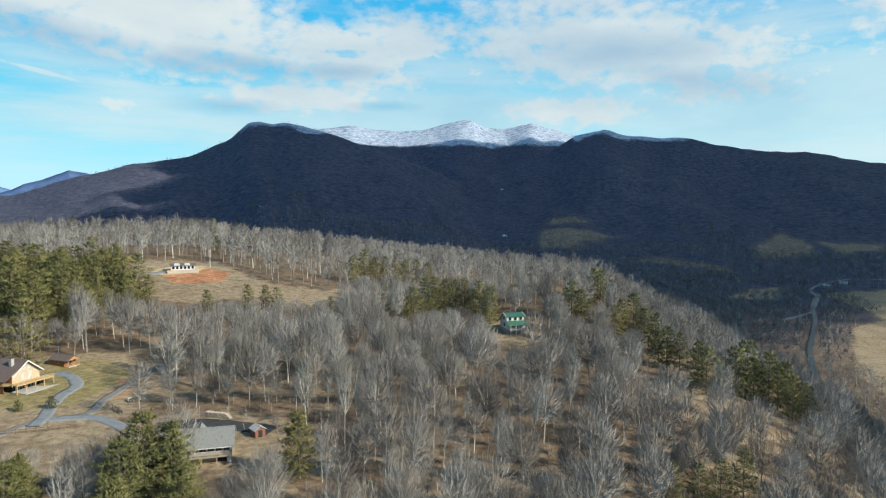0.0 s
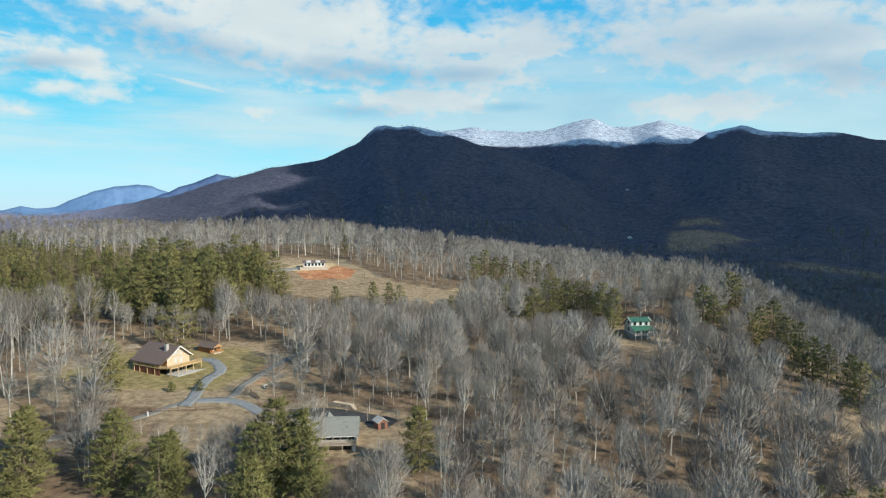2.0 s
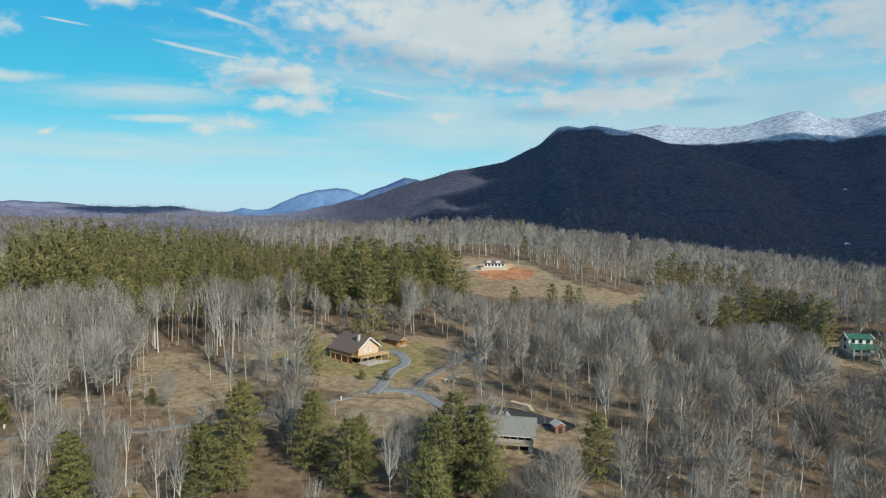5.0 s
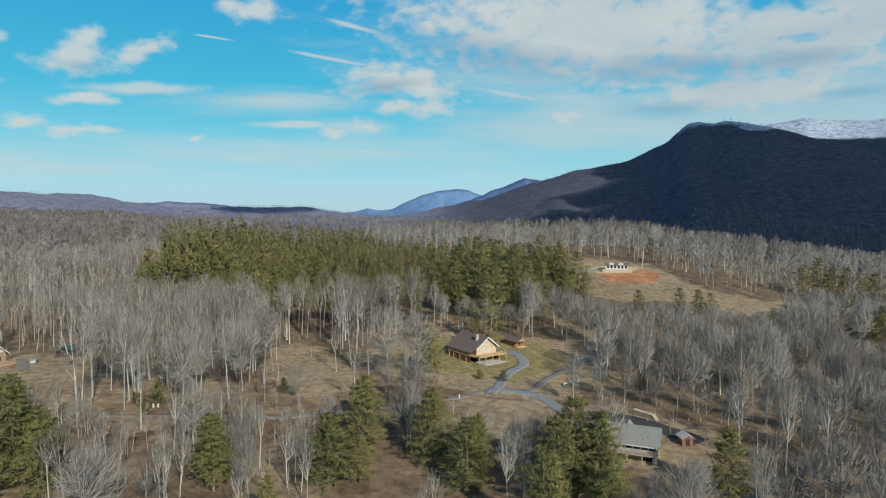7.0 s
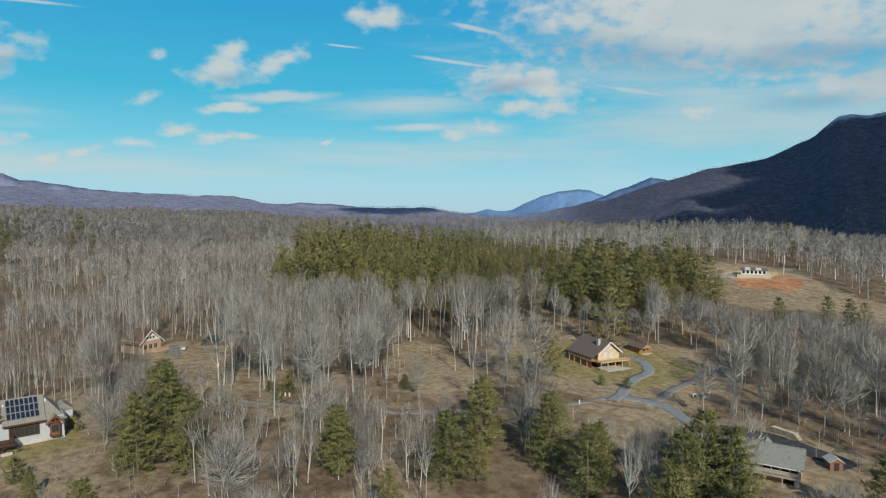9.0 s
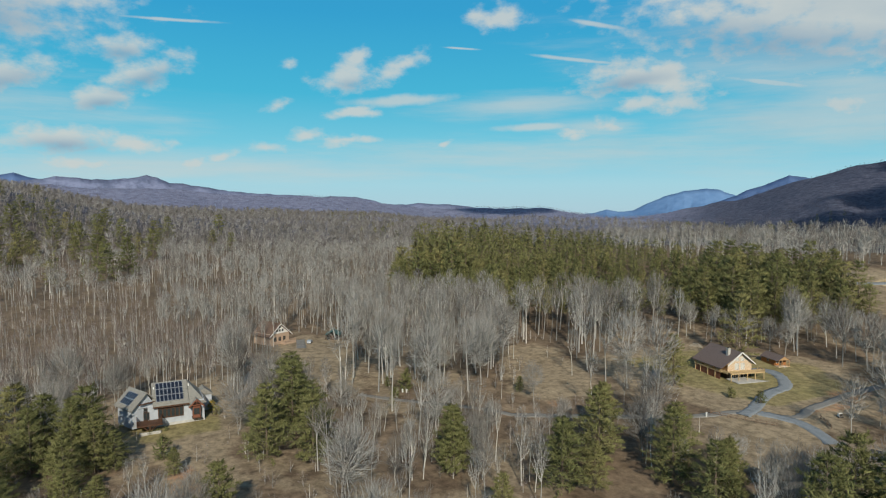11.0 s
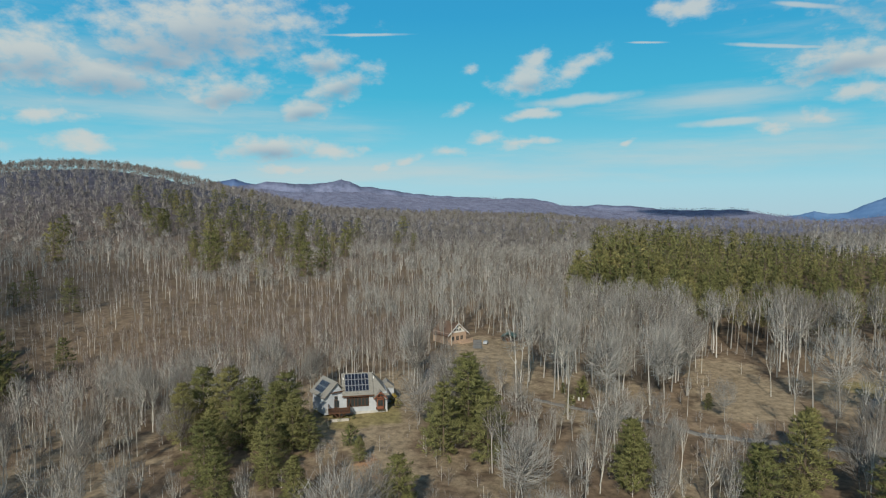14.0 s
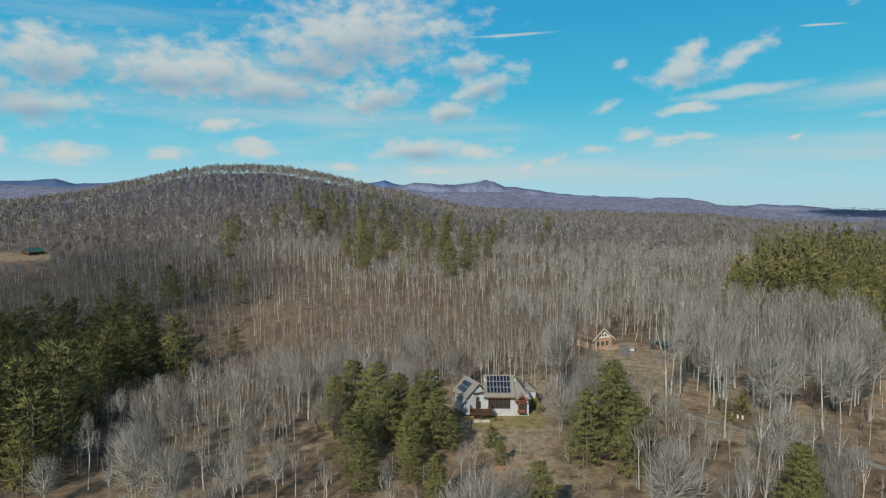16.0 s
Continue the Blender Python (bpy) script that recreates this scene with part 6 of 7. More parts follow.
def log_cabin(x, y, rz):
    h = thing("log_cabin", "small red-stained log cabin with a brown gable roof and front porch", "shed", x, y, rz, -0.2)
    w, ln, eave, ridge = 4.6, 7.0, 2.7, 4.2
    part("wall", prism([(-w / 2, 0.3), (w / 2, 0.3), (w / 2, eave), (0, ridge - 0.2), (-w / 2, eave)], 0, ln), M_LOGRED, h)
    for k in range(8):
        part("log", one_box((-w / 2 - 0.02, ln / 2, 0.45 + 0.3 * k), (0.14, ln + 0.3, 0.26), bevel=0.04), M_LOGRED, h)
        part("log", one_box((0, -0.02, 0.45 + 0.3 * k), (w + 0.3, 0.14, 0.26), bevel=0.04), M_LOGRED, h)
    for s in (-1, 1):
        part("roof", slab([(-0.1 * s, -2.2, ridge), (-0.1 * s, ln + 0.4, ridge), (s * (w / 2 + 0.5), ln + 0.4, eave - 0.25), (s * (w / 2 + 0.5), -2.2, eave - 0.25)], 0.16), M_ROOFBROWN, h)
    part("porch_floor", one_box((0, -1.1, 0.2), (w, 2.2, 0.3)), M_LOGPALE, h)
    part("gable_infill", prism([(-w / 2, eave - 0.15), (w / 2, eave - 0.15), (0, ridge - 0.25)], -2.05, -1.95), M_LOG, h)
    for xx in (-2.1, -0.8, 0.8, 2.1):
        part("porch_post", one_box((xx, -2.0, 1.5), (0.18, 0.18, 2.4)), M_LOG, h)
    railing(h, (-2.2, -2.05), (-0.8, -2.05), 0.35, M_LOG)
    railing(h, (0.8, -2.05), (2.2, -2.05), 0.35, M_LOG)
    part("door", one_box((0, -0.1, 1.35), (0.95, 0.08, 2.0)), M_DARK, h)
    window(h, -1.4, -0.08, 1.6, 0.8, 0.9)
    window(h, -w / 2 - 0.08, 3.5, 1.6, 1.0, 0.9, "x-")
    part("step", one_box((0, -2.5, 0.12), (1.4, 0.6, 0.2)), M_CONCRETE, h)
    return h


def grey_house(x, y, rz):
    h = thing("grey_roof_house", "low house with a broad grey shingle roof and dark windows", "house", x, y, rz, -0.2)
    w, ln, eave, ridge = 11.0, 8.6, 4.1, 6.6
    part("lower_wall", one_box((0, ln / 2, 0.9), (w - 0.6, ln - 0.5, 1.9)), M_TAUPE, h)
    part("wall", one_box((0, ln / 2, 3.0), (w - 0.4, ln - 0.3, 2.3)), M_GREYWALL, h)
    part("gable_wall", prism([(0.15, eave - 0.1), (ln - 0.15, eave - 0.1), (ln / 2, ridge - 0.25)], 0, 0.2), M_WHITE, h).matrix_basis = pose(w / 2 - 0.2, 0, 0, 0, 0, 90)
    part("gable_wall", prism([(0.15, eave - 0.1), (ln - 0.15, eave - 0.1), (ln / 2, ridge - 0.25)], 0, 0.2), M_WHITE, h).matrix_basis = pose(-w / 2 + 0.4, 0, 0, 0, 0, 90)
    front = part("roof", slab([(-w / 2 - 0.4, -0.9, eave - 0.35), (w / 2 + 0.4, -0.9, eave - 0.35), (w / 2 + 0.4, ln / 2, ridge), (-w / 2 - 0.4, ln / 2, ridge)], 0.2), M_ROOFGREY, h)
    part("roof", slab([(-w / 2 - 0.4, ln / 2, ridge), (w / 2 + 0.4, ln / 2, ridge), (w / 2 + 0.4, ln + 0.6, eave - 0.2), (-w / 2 - 0.4, ln + 0.6, eave - 0.2)], 0.2), M_ROOFGREY, h)
    sl = (ridge - eave + 0.35) / (ln / 2 + 0.9)
    for k in range(16):
        y0 = -0.9 + (ln / 2 + 0.9) * k / 16
        y1 = y0 + (ln / 2 + 0.9) / 16
        part("shingle_course", slab([(-w / 2 - 0.42, y0 - 0.02, eave - 0.35 + (y0 + 0.88) * sl + 0.05), (w / 2 + 0.42, y0 - 0.02, eave - 0.35 + (y0 + 0.88) * sl + 0.05), (w / 2 + 0.42, y1, eave - 0.35 + (y1 + 0.9) * sl + 0.012),
                                     (-w / 2 - 0.42, y1, eave - 0.35 + (y1 + 0.9) * sl + 0.012)], 0.03), M_ROOFGREY, front)
    part("ridge_vent", one_box((0, ln / 2, ridge + 0.05), (w + 0.6, 0.35, 0.12)), M_ROOFGREY, h)
    part("rear_wing_roof", prism([(-2.4, eave - 0.2), (2.4, eave - 0.2), (0, ridge + 0.15)], ln / 2 + 0.4, ln + 4.5), M_ROOFGREY, h).location = (-2.2, -0.6, -1.35)
    part("rear_wing_wall", one_box((-2.2, ln + 1.9, 2.0), (4.2, 4.6, 3.9)), M_GREYWALL, h)
    for k in range(6):
        window(h, -4.3 + 1.7 * k, 0.13, 3.15, 1.45, 1.25, bars=0)
    part("gutter", one_box((0, -0.95, eave - 0.45), (w + 0.8, 0.14, 0.14)), M_WHITE, h)
    part("deck", one_box((0.6, -0.95, 1.95), (w - 1.4, 1.9, 0.2)), M_TAUPE, h)
    railing(h, (-4.3, -1.85), (5.4, -1.85), 2.05, M_TAUPE, h=0.9)
    for xx in (-4.2, -1, 2.2, 5.3):
        part("post", one_box((xx, -1.8, 0.95), (0.16, 0.16, 1.9)), M_TAUPE, h)
    part("garage_door", one_box((3.4, 0.2, 1.0), (2.4, 0.12, 1.9)), M_DARK, h)
    part("trim_post", one_box((5.0, 0.15, 1.0), (0.3, 0.14, 2.0)), M_WHITE, h)
    part("white_cabinet", one_box((4.7, -0.9, 0.75), (0.8, 0.6, 1.2), bevel=0.04), M_WHITE, h)
    return h


def green_house(x, y, rz):
    h = thing("green_roof_house", "narrow two-storey white house with a green metal roof", "house", x, y, rz, -0.6)
    w, ln = 6.4, 7.6
    h.scale = (1.22, 1.22, 1.16)
    part("basement", one_box((0, ln / 2, 1.1), (w, ln, 2.2)), M_GREYWALL, h, "weathered grey basement storey")
    part("wall", prism([(0, 2.2), (ln, 2.2), (ln, 4.6), (ln - 1.4, 6.6), (ln / 2, 7.5), (1.3, 6.7), (1.3, 4.9), (0, 4.5)], -w / 2, w / 2), M_WHITE, h).matrix_basis = pose(0, 0, 0, 0, 0, 90) @ Matrix.Scale(-1, 4, (0, 1, 0))
    part("roof", slab([(-w / 2 - 0.4, 0.8, 6.75), (w / 2 + 0.4, 0.8, 6.75), (w / 2 + 0.4, ln / 2, 7.75), (-w / 2 - 0.4, ln / 2, 7.75)], 0.14), M_ROOFGREEN, h)
    part("roof", slab([(-w / 2 - 0.4, ln / 2, 7.75), (w / 2 + 0.4, ln / 2, 7.75), (w / 2 + 0.4, ln + 0.5, 4.5), (-w / 2 - 0.4, ln + 0.5, 4.5)], 0.14), M_ROOFGREEN, h)
    part("porch_roof", slab([(-w / 2 - 0.5, -2.2, 3.95), (w / 2 + 0.5, -2.2, 3.95), (w / 2 + 0.5, 1.4, 5.15), (-w / 2 - 0.5, 1.4, 5.15)], 0.14), M_ROOFGREEN, h)
    for s in (-1, 1):
        part("seam_strip", slab([(s * (w / 2 + 0.42) - 0.1, 0.8, 6.82), (s * (w / 2 + 0.42) + 0.1, 0.8, 6.82), (s * (w / 2 + 0.42) + 0.1, ln / 2, 7.82), (s * (w / 2 + 0.42) - 0.1, ln / 2, 7.82)], 0.08), M_WHITE, h)
    for k in range(9):
        xx = -w / 2 + w * k / 8
        part("roof_seam", slab([(xx - 0.03, 0.82, 6.82), (xx + 0.03, 0.82, 6.82), (xx + 0.03, ln / 2, 7.8), (xx - 0.03, ln / 2, 7.8)], 0.05), M_ROOFGREEN, h)
    for k in range(3):
        window(h, -2.0 + 2.0 * k, 1.25, 5.85, 0.8, 1.05, frame_mat=M_DARK)
    for k in range(2):
        window(h, -1.5 + 3.0 * k, -0.02, 3.3, 1.3, 1.2, frame_mat=M_DARK)
    part("porch_floor", one_box((0, -1.1, 2.25), (w + 0.4, 2.2, 0.18)), M_GREYWALL, h)
    railing(h, (-w / 2, -2.1), (w / 2, -2.1), 2.3, M_GREYWALL, h=0.9)
    for xx in (-3.0, -1.0, 1.0, 3.0):
        part("porch_post", one_box((xx, -2.1, 2.0), (0.14, 0.14, 4.0)), M_WHITE, h)
    part("door", one_box((0.2, -0.05, 3.2), (0.9, 0.08, 2.0)), M_DARK, h)
    part("side_door", one_box((w / 2 + 0.02, 2.0, 3.4), (0.08, 1.6, 1.5)), M_WHITE, h)
    window(h, -w / 2 - 0.02, 3.4, 3.5, 1.0, 1.2, "x-", frame_mat=M_DARK)
    window(h, -w / 2 - 0.02, 3.8, 5.8, 0.9, 1.1, "x-", frame_mat=M_DARK)
    return h


def solar_panels(parent, origin, across, up, cols, rows, w, hgt):
    """Framed solar modules in a grid on a roof plane; each one is a part."""
    across, up = Vector(across).normalized(), Vector(up).normalized()
    nrm = across.cross(up).normalized()
    if nrm.z < 0:
        nrm = -nrm
    for r in range(rows):
        for c in range(cols):
            o = Vector(origin) + across * (c * (w + 0.07)) + up * (r * (hgt + 0.1)) + nrm * 0.1
            m = Matrix((across, up, across.cross(up))).transposed().to_4x4()
            m.translation = o + across * w / 2 + up * hgt / 2
            bm = bmesh.new()
            bmesh.ops.create_cube(bm, size=1, matrix=m @ Matrix.Diagonal((w, hgt, 0.05, 1)))
            fr = part("solar_panel", bm, M_METAL, parent)
            bm = bmesh.new()
            bmesh.ops.create_cube(bm, size=1, matrix=m @ Matrix.Translation((0, 0, 0.02 if m.col[2].z > 0 else -0.02)) @ Matrix.Diagonal((w - 0.13, hgt - 0.13, 0.04, 1)))
            part("cell_sheet", bm, M_PANEL, fr)


def solar_house(x, y, rz):
    h = thing("solar_house", "pale grey house with solar panels on weathered shingle roofs", "house", x, y, rz, -0.3)
    h.scale = (1.12, 1.1, 1.3)
    # main block, front at y = 0
    part("foundation", one_box((2.15, 4.5, 0.35), (12.7, 9.2, 0.9)), M_CONCRETE, h)
    part("wall", one_box((2.15, 4.5, 2.7), (12.5, 9.0, 4.2)), M_STUCCO, h)
    roof = part("roof", slab([(-3.0, -0.8, 4.55), (4.9, -0.8, 4.55), (4.9, 4.6, 8.4), (-3.0, 4.6, 8.4)], 0.24), M_ROOFTAN, h)
    part("roof", slab([(-3.0, 4.6, 8.4), (4.9, 4.6, 8.4), (8.9, 9.8, 4.45), (-3.0, 9.8, 4.6)], 0.24), M_ROOFTAN, h)
    part("hip_roof", slab([(4.9, -0.8, 4.55), (8.9, -0.6, 4.35), (8.9, 9.8, 4.45), (4.9, 4.6, 8.4)], 0.24), M_ROOFTAN, h)
    part("gable_fill", prism([(-0.2, 4.4), (9.2, 4.4), (4.6, 8.2)], -0.15, 0.15), M_STUCCO, h).matrix_basis = pose(-2.6, 0, 0, 0, 0, 90)
    sl = (8.4 - 4.55) / 5.4
    for k in range(14):
        y0 = -0.8 + 5.4 * k / 14
        y1 = y0 + 5.4 / 14
        part("shingle_course", slab([(-3.02, y0 - 0.02, 4.6 + (y0 + 0.8) * sl), (4.88, y0 - 0.02, 4.6 + (y0 + 0.8) * sl), (4.88, y1, 4.565 + (y1 + 0.8) * sl), (-3.02, y1, 4.565 + (y1 + 0.8) * sl)], 0.03), M_ROOFTAN, roof)
    up = Vector((0, 5.4, 8.4 - 4.55)).normalized()
    solar_panels(h, (-2.2, 0.15, 4.55 + 0.95 * sl), (1, 0, 0), up, 7, 3, 0.8, 1.62)
    # window wall and its frame
    part("window_band", one_box((0.9, -0.06, 2.95), (5.6, 0.12, 2.1)), M_PLANK, h)
    for k in range(6):
        window(h, -1.35 + 0.9 * k, -0.12, 2.95, 0.74, 1.75, bars=0, frame_mat=M_PLANK)
    part("eave_fascia", one_box((0.95, -0.85, 4.4), (8.0, 0.1, 0.28)), M_PLANK, h)
    # bay with its timber gable
    part("bay", one_box((6.5, -0.7, 2.7), (1.7, 1.4, 2.5)), M_BAY, h, "red-brown timber bay window")
    window(h, 6.5, -1.42, 2.75, 1.3, 1.3, bars=1, frame_mat=M_PLANK)
    part("bay_sill", one_box((6.5, -0.75, 1.35), (2.0, 1.6, 0.22)), M_PLANK, h)
    for s in (-1, 1):
        part("bay_roof", slab([(6.5 - 0.05 * s, -2.0, 5.35), (6.5 - 0.05 * s, 1.6, 5.35), (6.5 + s * 1.75, 1.6, 3.85), (6.5 + s * 1.75, -2.0, 3.85)], 0.16), M_ROOFTAN, h)
        bm = one_box((0, 0, 0), (2.35, 0.16, 0.24))
        bmesh.ops.transform(bm, matrix=Matrix.Translation((6.5 + s * 0.88, -2.02, 4.52)) @ Matrix.Rotation(s * math.atan2(1.5, 1.75), 4, "Y"), verts=bm.verts[:])
        part("gable_truss", bm, M_BAY, h)
    part("truss_tie", one_box((6.5, -1.98, 4.15), (2.6, 0.14, 0.18)), M_BAY, h)
    part("truss_post", one_box((6.5, -1.98, 4.7), (0.16, 0.14, 1.0)), M_BAY, h)
    # west wing, turned towards the valley
    wing = part("wing_wall", one_box((-6.3, 3.6, 2.6), (5.6, 7.2, 4.0), 24), M_STUCCO, h)
    c, s = math.cos(radians(24)), math.sin(radians(24))
    def w(u, v, z):
        return (-6.3 + u * c - v * s, 3.6 + u * s + v * c, z)
    part("wing_roof", slab([w(-3.4, -4.4, 4.5), w(0.4, -4.4, 7.6), w(0.4, 4.2, 7.6), w(-3.4, 4.2, 4.5)], 0.22), M_ROOFTAN, h)
    part("wing_roof", slab([w(0.4, -4.4, 7.6), w(3.8, -4.4, 4.7), w(3.8, 4.2, 4.7), w(0.4, 4.2, 7.6)], 0.22), M_ROOFTAN, h)
    part("wing_gable", prism([(-2.8, 4.4), (2.8, 4.4), (0.4, 7.35)], -3.7, -3.45), M_STUCCO, h).matrix_basis = pose(-6.3, 3.6, 0, 0, 0, 24)
    a, b = Vector(w(-3.4, 0, 4.5)), Vector(w(0.4, 0, 7.6))
    solar_panels(h, Vector(w(-2.7, 2.6, 4.5 + 0.7 * 3.1 / 3.8)), Vector(w(0, -1, 0)) - Vector(w(0, 0, 0)), b - a, 5, 2, 0.85, 1.45)
    bm = one_box((0, 0, 0), (8.8, 0.14, 0.26), 0)
    bmesh.ops.transform(bm, matrix=Matrix.Translation(w(0.4, -4.42, 5.4)) @ pose(0, 0, 0, 0, 0, 24) @ Matrix.Diagonal((0.45, 1, 1, 1)), verts=bm.verts[:])
    part("wing_fascia", bm, M_PLANK, h)
    window(h, -4.6, 0.3, 4.0, 1.0, 0.6, frame_mat=M_PLANK)
    part("porch_recess", one_box((-3.9, 0.2, 2.6), (2.2, 0.3, 2.0)), M_DARK, h)
    window(h, -4.4, 0.02, 2.7, 1.2, 1.5, frame_mat=M_PLANK)
    # deck
    part("deck", one_box((-3.9, -2.2, 1.75), (5.4, 4.2, 0.22)), M_PLANK, h)
    railing(h, (-6.5, -4.2), (-1.3, -4.2), 1.85, M_PLANK)
    railing(h, (-1.3, -4.2), (-1.3, -0.2), 1.85, M_PLANK)
    railing(h, (-6.5, -4.2), (-6.5, 0.4), 1.85, M_PLANK)
    part("deck_post", one_box((-3.9, -4.0, 0.6), (0.34, 0.34, 2.1)), M_PLANK, h)
    for s2 in (-1, 1):
        bm = one_box((0, 0, 0), (2.2, 0.18, 0.18))
        bmesh.ops.transform(bm, matrix=Matrix.Translation((-3.9 + s2 * 0.75, -4.0, 1.1)) @ Matrix.Rotation(-s2 * radians(38), 4, "Y"), verts=bm.verts[:])
        part("brace", bm, M_PLANK, h)
    part("retaining_wall", one_box((-3.9, -4.6, 0.1), (4.6, 0.5, 1.1), bevel=0.05), M_STONE, h)
    part("rear_wing_roof", prism([(7.2, 3.9), (11.4, 3.9), (9.3, 5.4)], 7.5, 11.5), M_ROOFTAN, h)
    part("rear_wing_wall", one_box((9.3, 9.6, 2.0), (3.6, 3.6, 3.8)), M_STUCCO, h)
    for xx, yy in ((-2.6, 3.2), (5.2, 3.4)):
        part("roof_vent", one_box((xx, yy, 7.4), (0.3, 0.3, 0.7), bevel=0.03), M_WHITE, h)
    return h


def chalet(x, y, rz):
    h = thing("chalet", "small chalet with a steep russet gable roof and triangular gable window", "house", x, y, rz, -0.3)
    w, ln, eave, ridge = 7.6, 9.5, 3.7, 7.0
    h.scale = (1.28, 1.15, 1.3)
    part("wall", prism([(-w / 2, 0), (w / 2, 0), (w / 2, eave), (0, ridge - 0.2), (-w / 2, eave)], 0, ln), M_TANWALL, h)
    part("gable_face", prism([(-w / 2 + 0.3, eave + 0.1), (w / 2 - 0.3, eave + 0.1), (0, ridge - 0.5)], -0.08, 0.02), M_WHITE, h)
    for s in (-1, 1):
        part("roof", slab([(-0.1 * s, -0.9, ridge), (-0.1 * s, ln + 0.5, ridge), (s * (w / 2 + 0.7), ln + 0.5, eave - 0.6), (s * (w / 2 + 0.7), -0.9, eave - 0.6)], 0.2), M_ROOFRUST, h)
        d = math.hypot(w / 2 + 0.7, ridge - eave + 0.6)
        bm = one_box((0, 0, 0), (d, 0.14, 0.22))
        bmesh.ops.transform(bm, matrix=Matrix.Translation((s * (w / 4 + 0.35), -0.95, (ridge + eave - 0.6) / 2 - 0.1)) @ Matrix.Rotation(s * math.atan2(ridge - eave + 0.6, w / 2 + 0.7), 4, "Y"), verts=bm.verts[:])
        part("bargeboard", bm, M_WHITE, h)
    for cx, cz, ww, hh in ((0, 5.75, 0.8, 0.6), (-1.1, 4.7, 0.8, 0.8), (0.0, 4.7, 0.8, 0.8), (1.1, 4.7, 0.8, 0.8)):
        window(h, cx, -0.1, cz, ww, hh, bars=0, frame_mat=M_WHITE)
    for cx in (-1.8, 0, 1.8):
        window(h, cx, -0.02, 2.0, 1.1, 1.4, frame_mat=M_TANWALL)
    part("porch", one_box((2.6, -1.3, 0.5), (4.6, 2.4, 0.9)), M_TANWALL, h)
    railing(h, (0.4, -2.4), (4.8, -2.4), 0.95, M_TANWALL, h=0.9)
    return h


def teal_shed(x, y, rz):
    h = thing("teal_roof_shed", "dark open shed with a teal roof at the wood's edge", "shed", x, y, rz, -0.2)
    part("wall", prism([(-2.4, 0), (2.4, 0), (2.4, 2.4), (0, 3.7), (-2.4, 2.4)], 0.4, 6), M_DARK, h)
    for s in (-1, 1):
        part("roof", slab([(-0.1 * s, -0.6, 4.0), (-0.1 * s, 6.4, 4.0), (s * 3.2, 6.4, 2.3), (s * 3.2, -0.6, 2.3)], 0.14), M_ROOFTEAL, h)
    for xx in (-2.9, 2.9):
        for yy in (-0.4, 3, 6):
            part("post", one_box((xx, yy, 1.2), (0.16, 0.16, 2.5)), M_PLANK, h)
    part("door", one_box((0, 0.35, 1.1), (1.8, 0.1, 2.1)), M_PLANK, h)
    return h


def car(x, y, rz, mat):
    c = thing("car", "silver hatchback parked on bare ground beside the chalet", "car", x, y, rz, 0.02)
    body = prism([(-2.1, 0.35), (2.05, 0.35), (2.1, 0.75), (1.9, 0.9), (1.0, 1.0), (0.55, 1.45), (-1.3, 1.48), (-1.95, 1.0), (-2.12, 0.85)], -0.85, 0.85)
    bmesh.ops.bevel(body, geom=body.edges[:], offset=0.06, segments=1, affect="EDGES")
    part("body", body, mat, c)
    for s in (-1, 1):
        part("side_window", prism([(-1.4, 1.02), (0.75, 1.02), (0.45, 1.38), (-1.2, 1.4)], s * 0.855 - 0.01, s * 0.855 + 0.01), M_GLASS, c)
    part("windscreen", slab([(0.98, -0.72, 1.04), (0.98, 0.72, 1.04), (0.6, 0.66, 1.44), (0.6, -0.66, 1.44)], 0.02), M_GLASS, c)
    for xx in (-1.3, 1.3):
        for s in (-1, 1):
            bm = bmesh.new()
            bmesh.ops.create_cone(bm, cap_ends=True, segments=14, radius1=0.33, radius2=0.33, depth=0.22, matrix=Matrix.Translation((xx, s * 0.8, 0.33)) @ Matrix.Rotation(radians(90), 4, "X"))
            wh = part("wheel", bm, M_TYRE, c)
            bm = bmesh.new()
            bmesh.ops.create_cone(bm, cap_ends=True, segments=10, radius1=0.18, radius2=0.18, depth=0.24, matrix=Matrix.Translation((xx, s * 0.81, 0.33)) @ Matrix.Rotation(radians(90), 4, "X"))
            part("rim", bm, M_METAL, wh)
    for s in (-1, 1):
        part("headlight", one_box((2.05, s * 0.6, 0.75), (0.12, 0.3, 0.14)), M_WHITE, c)
    return c


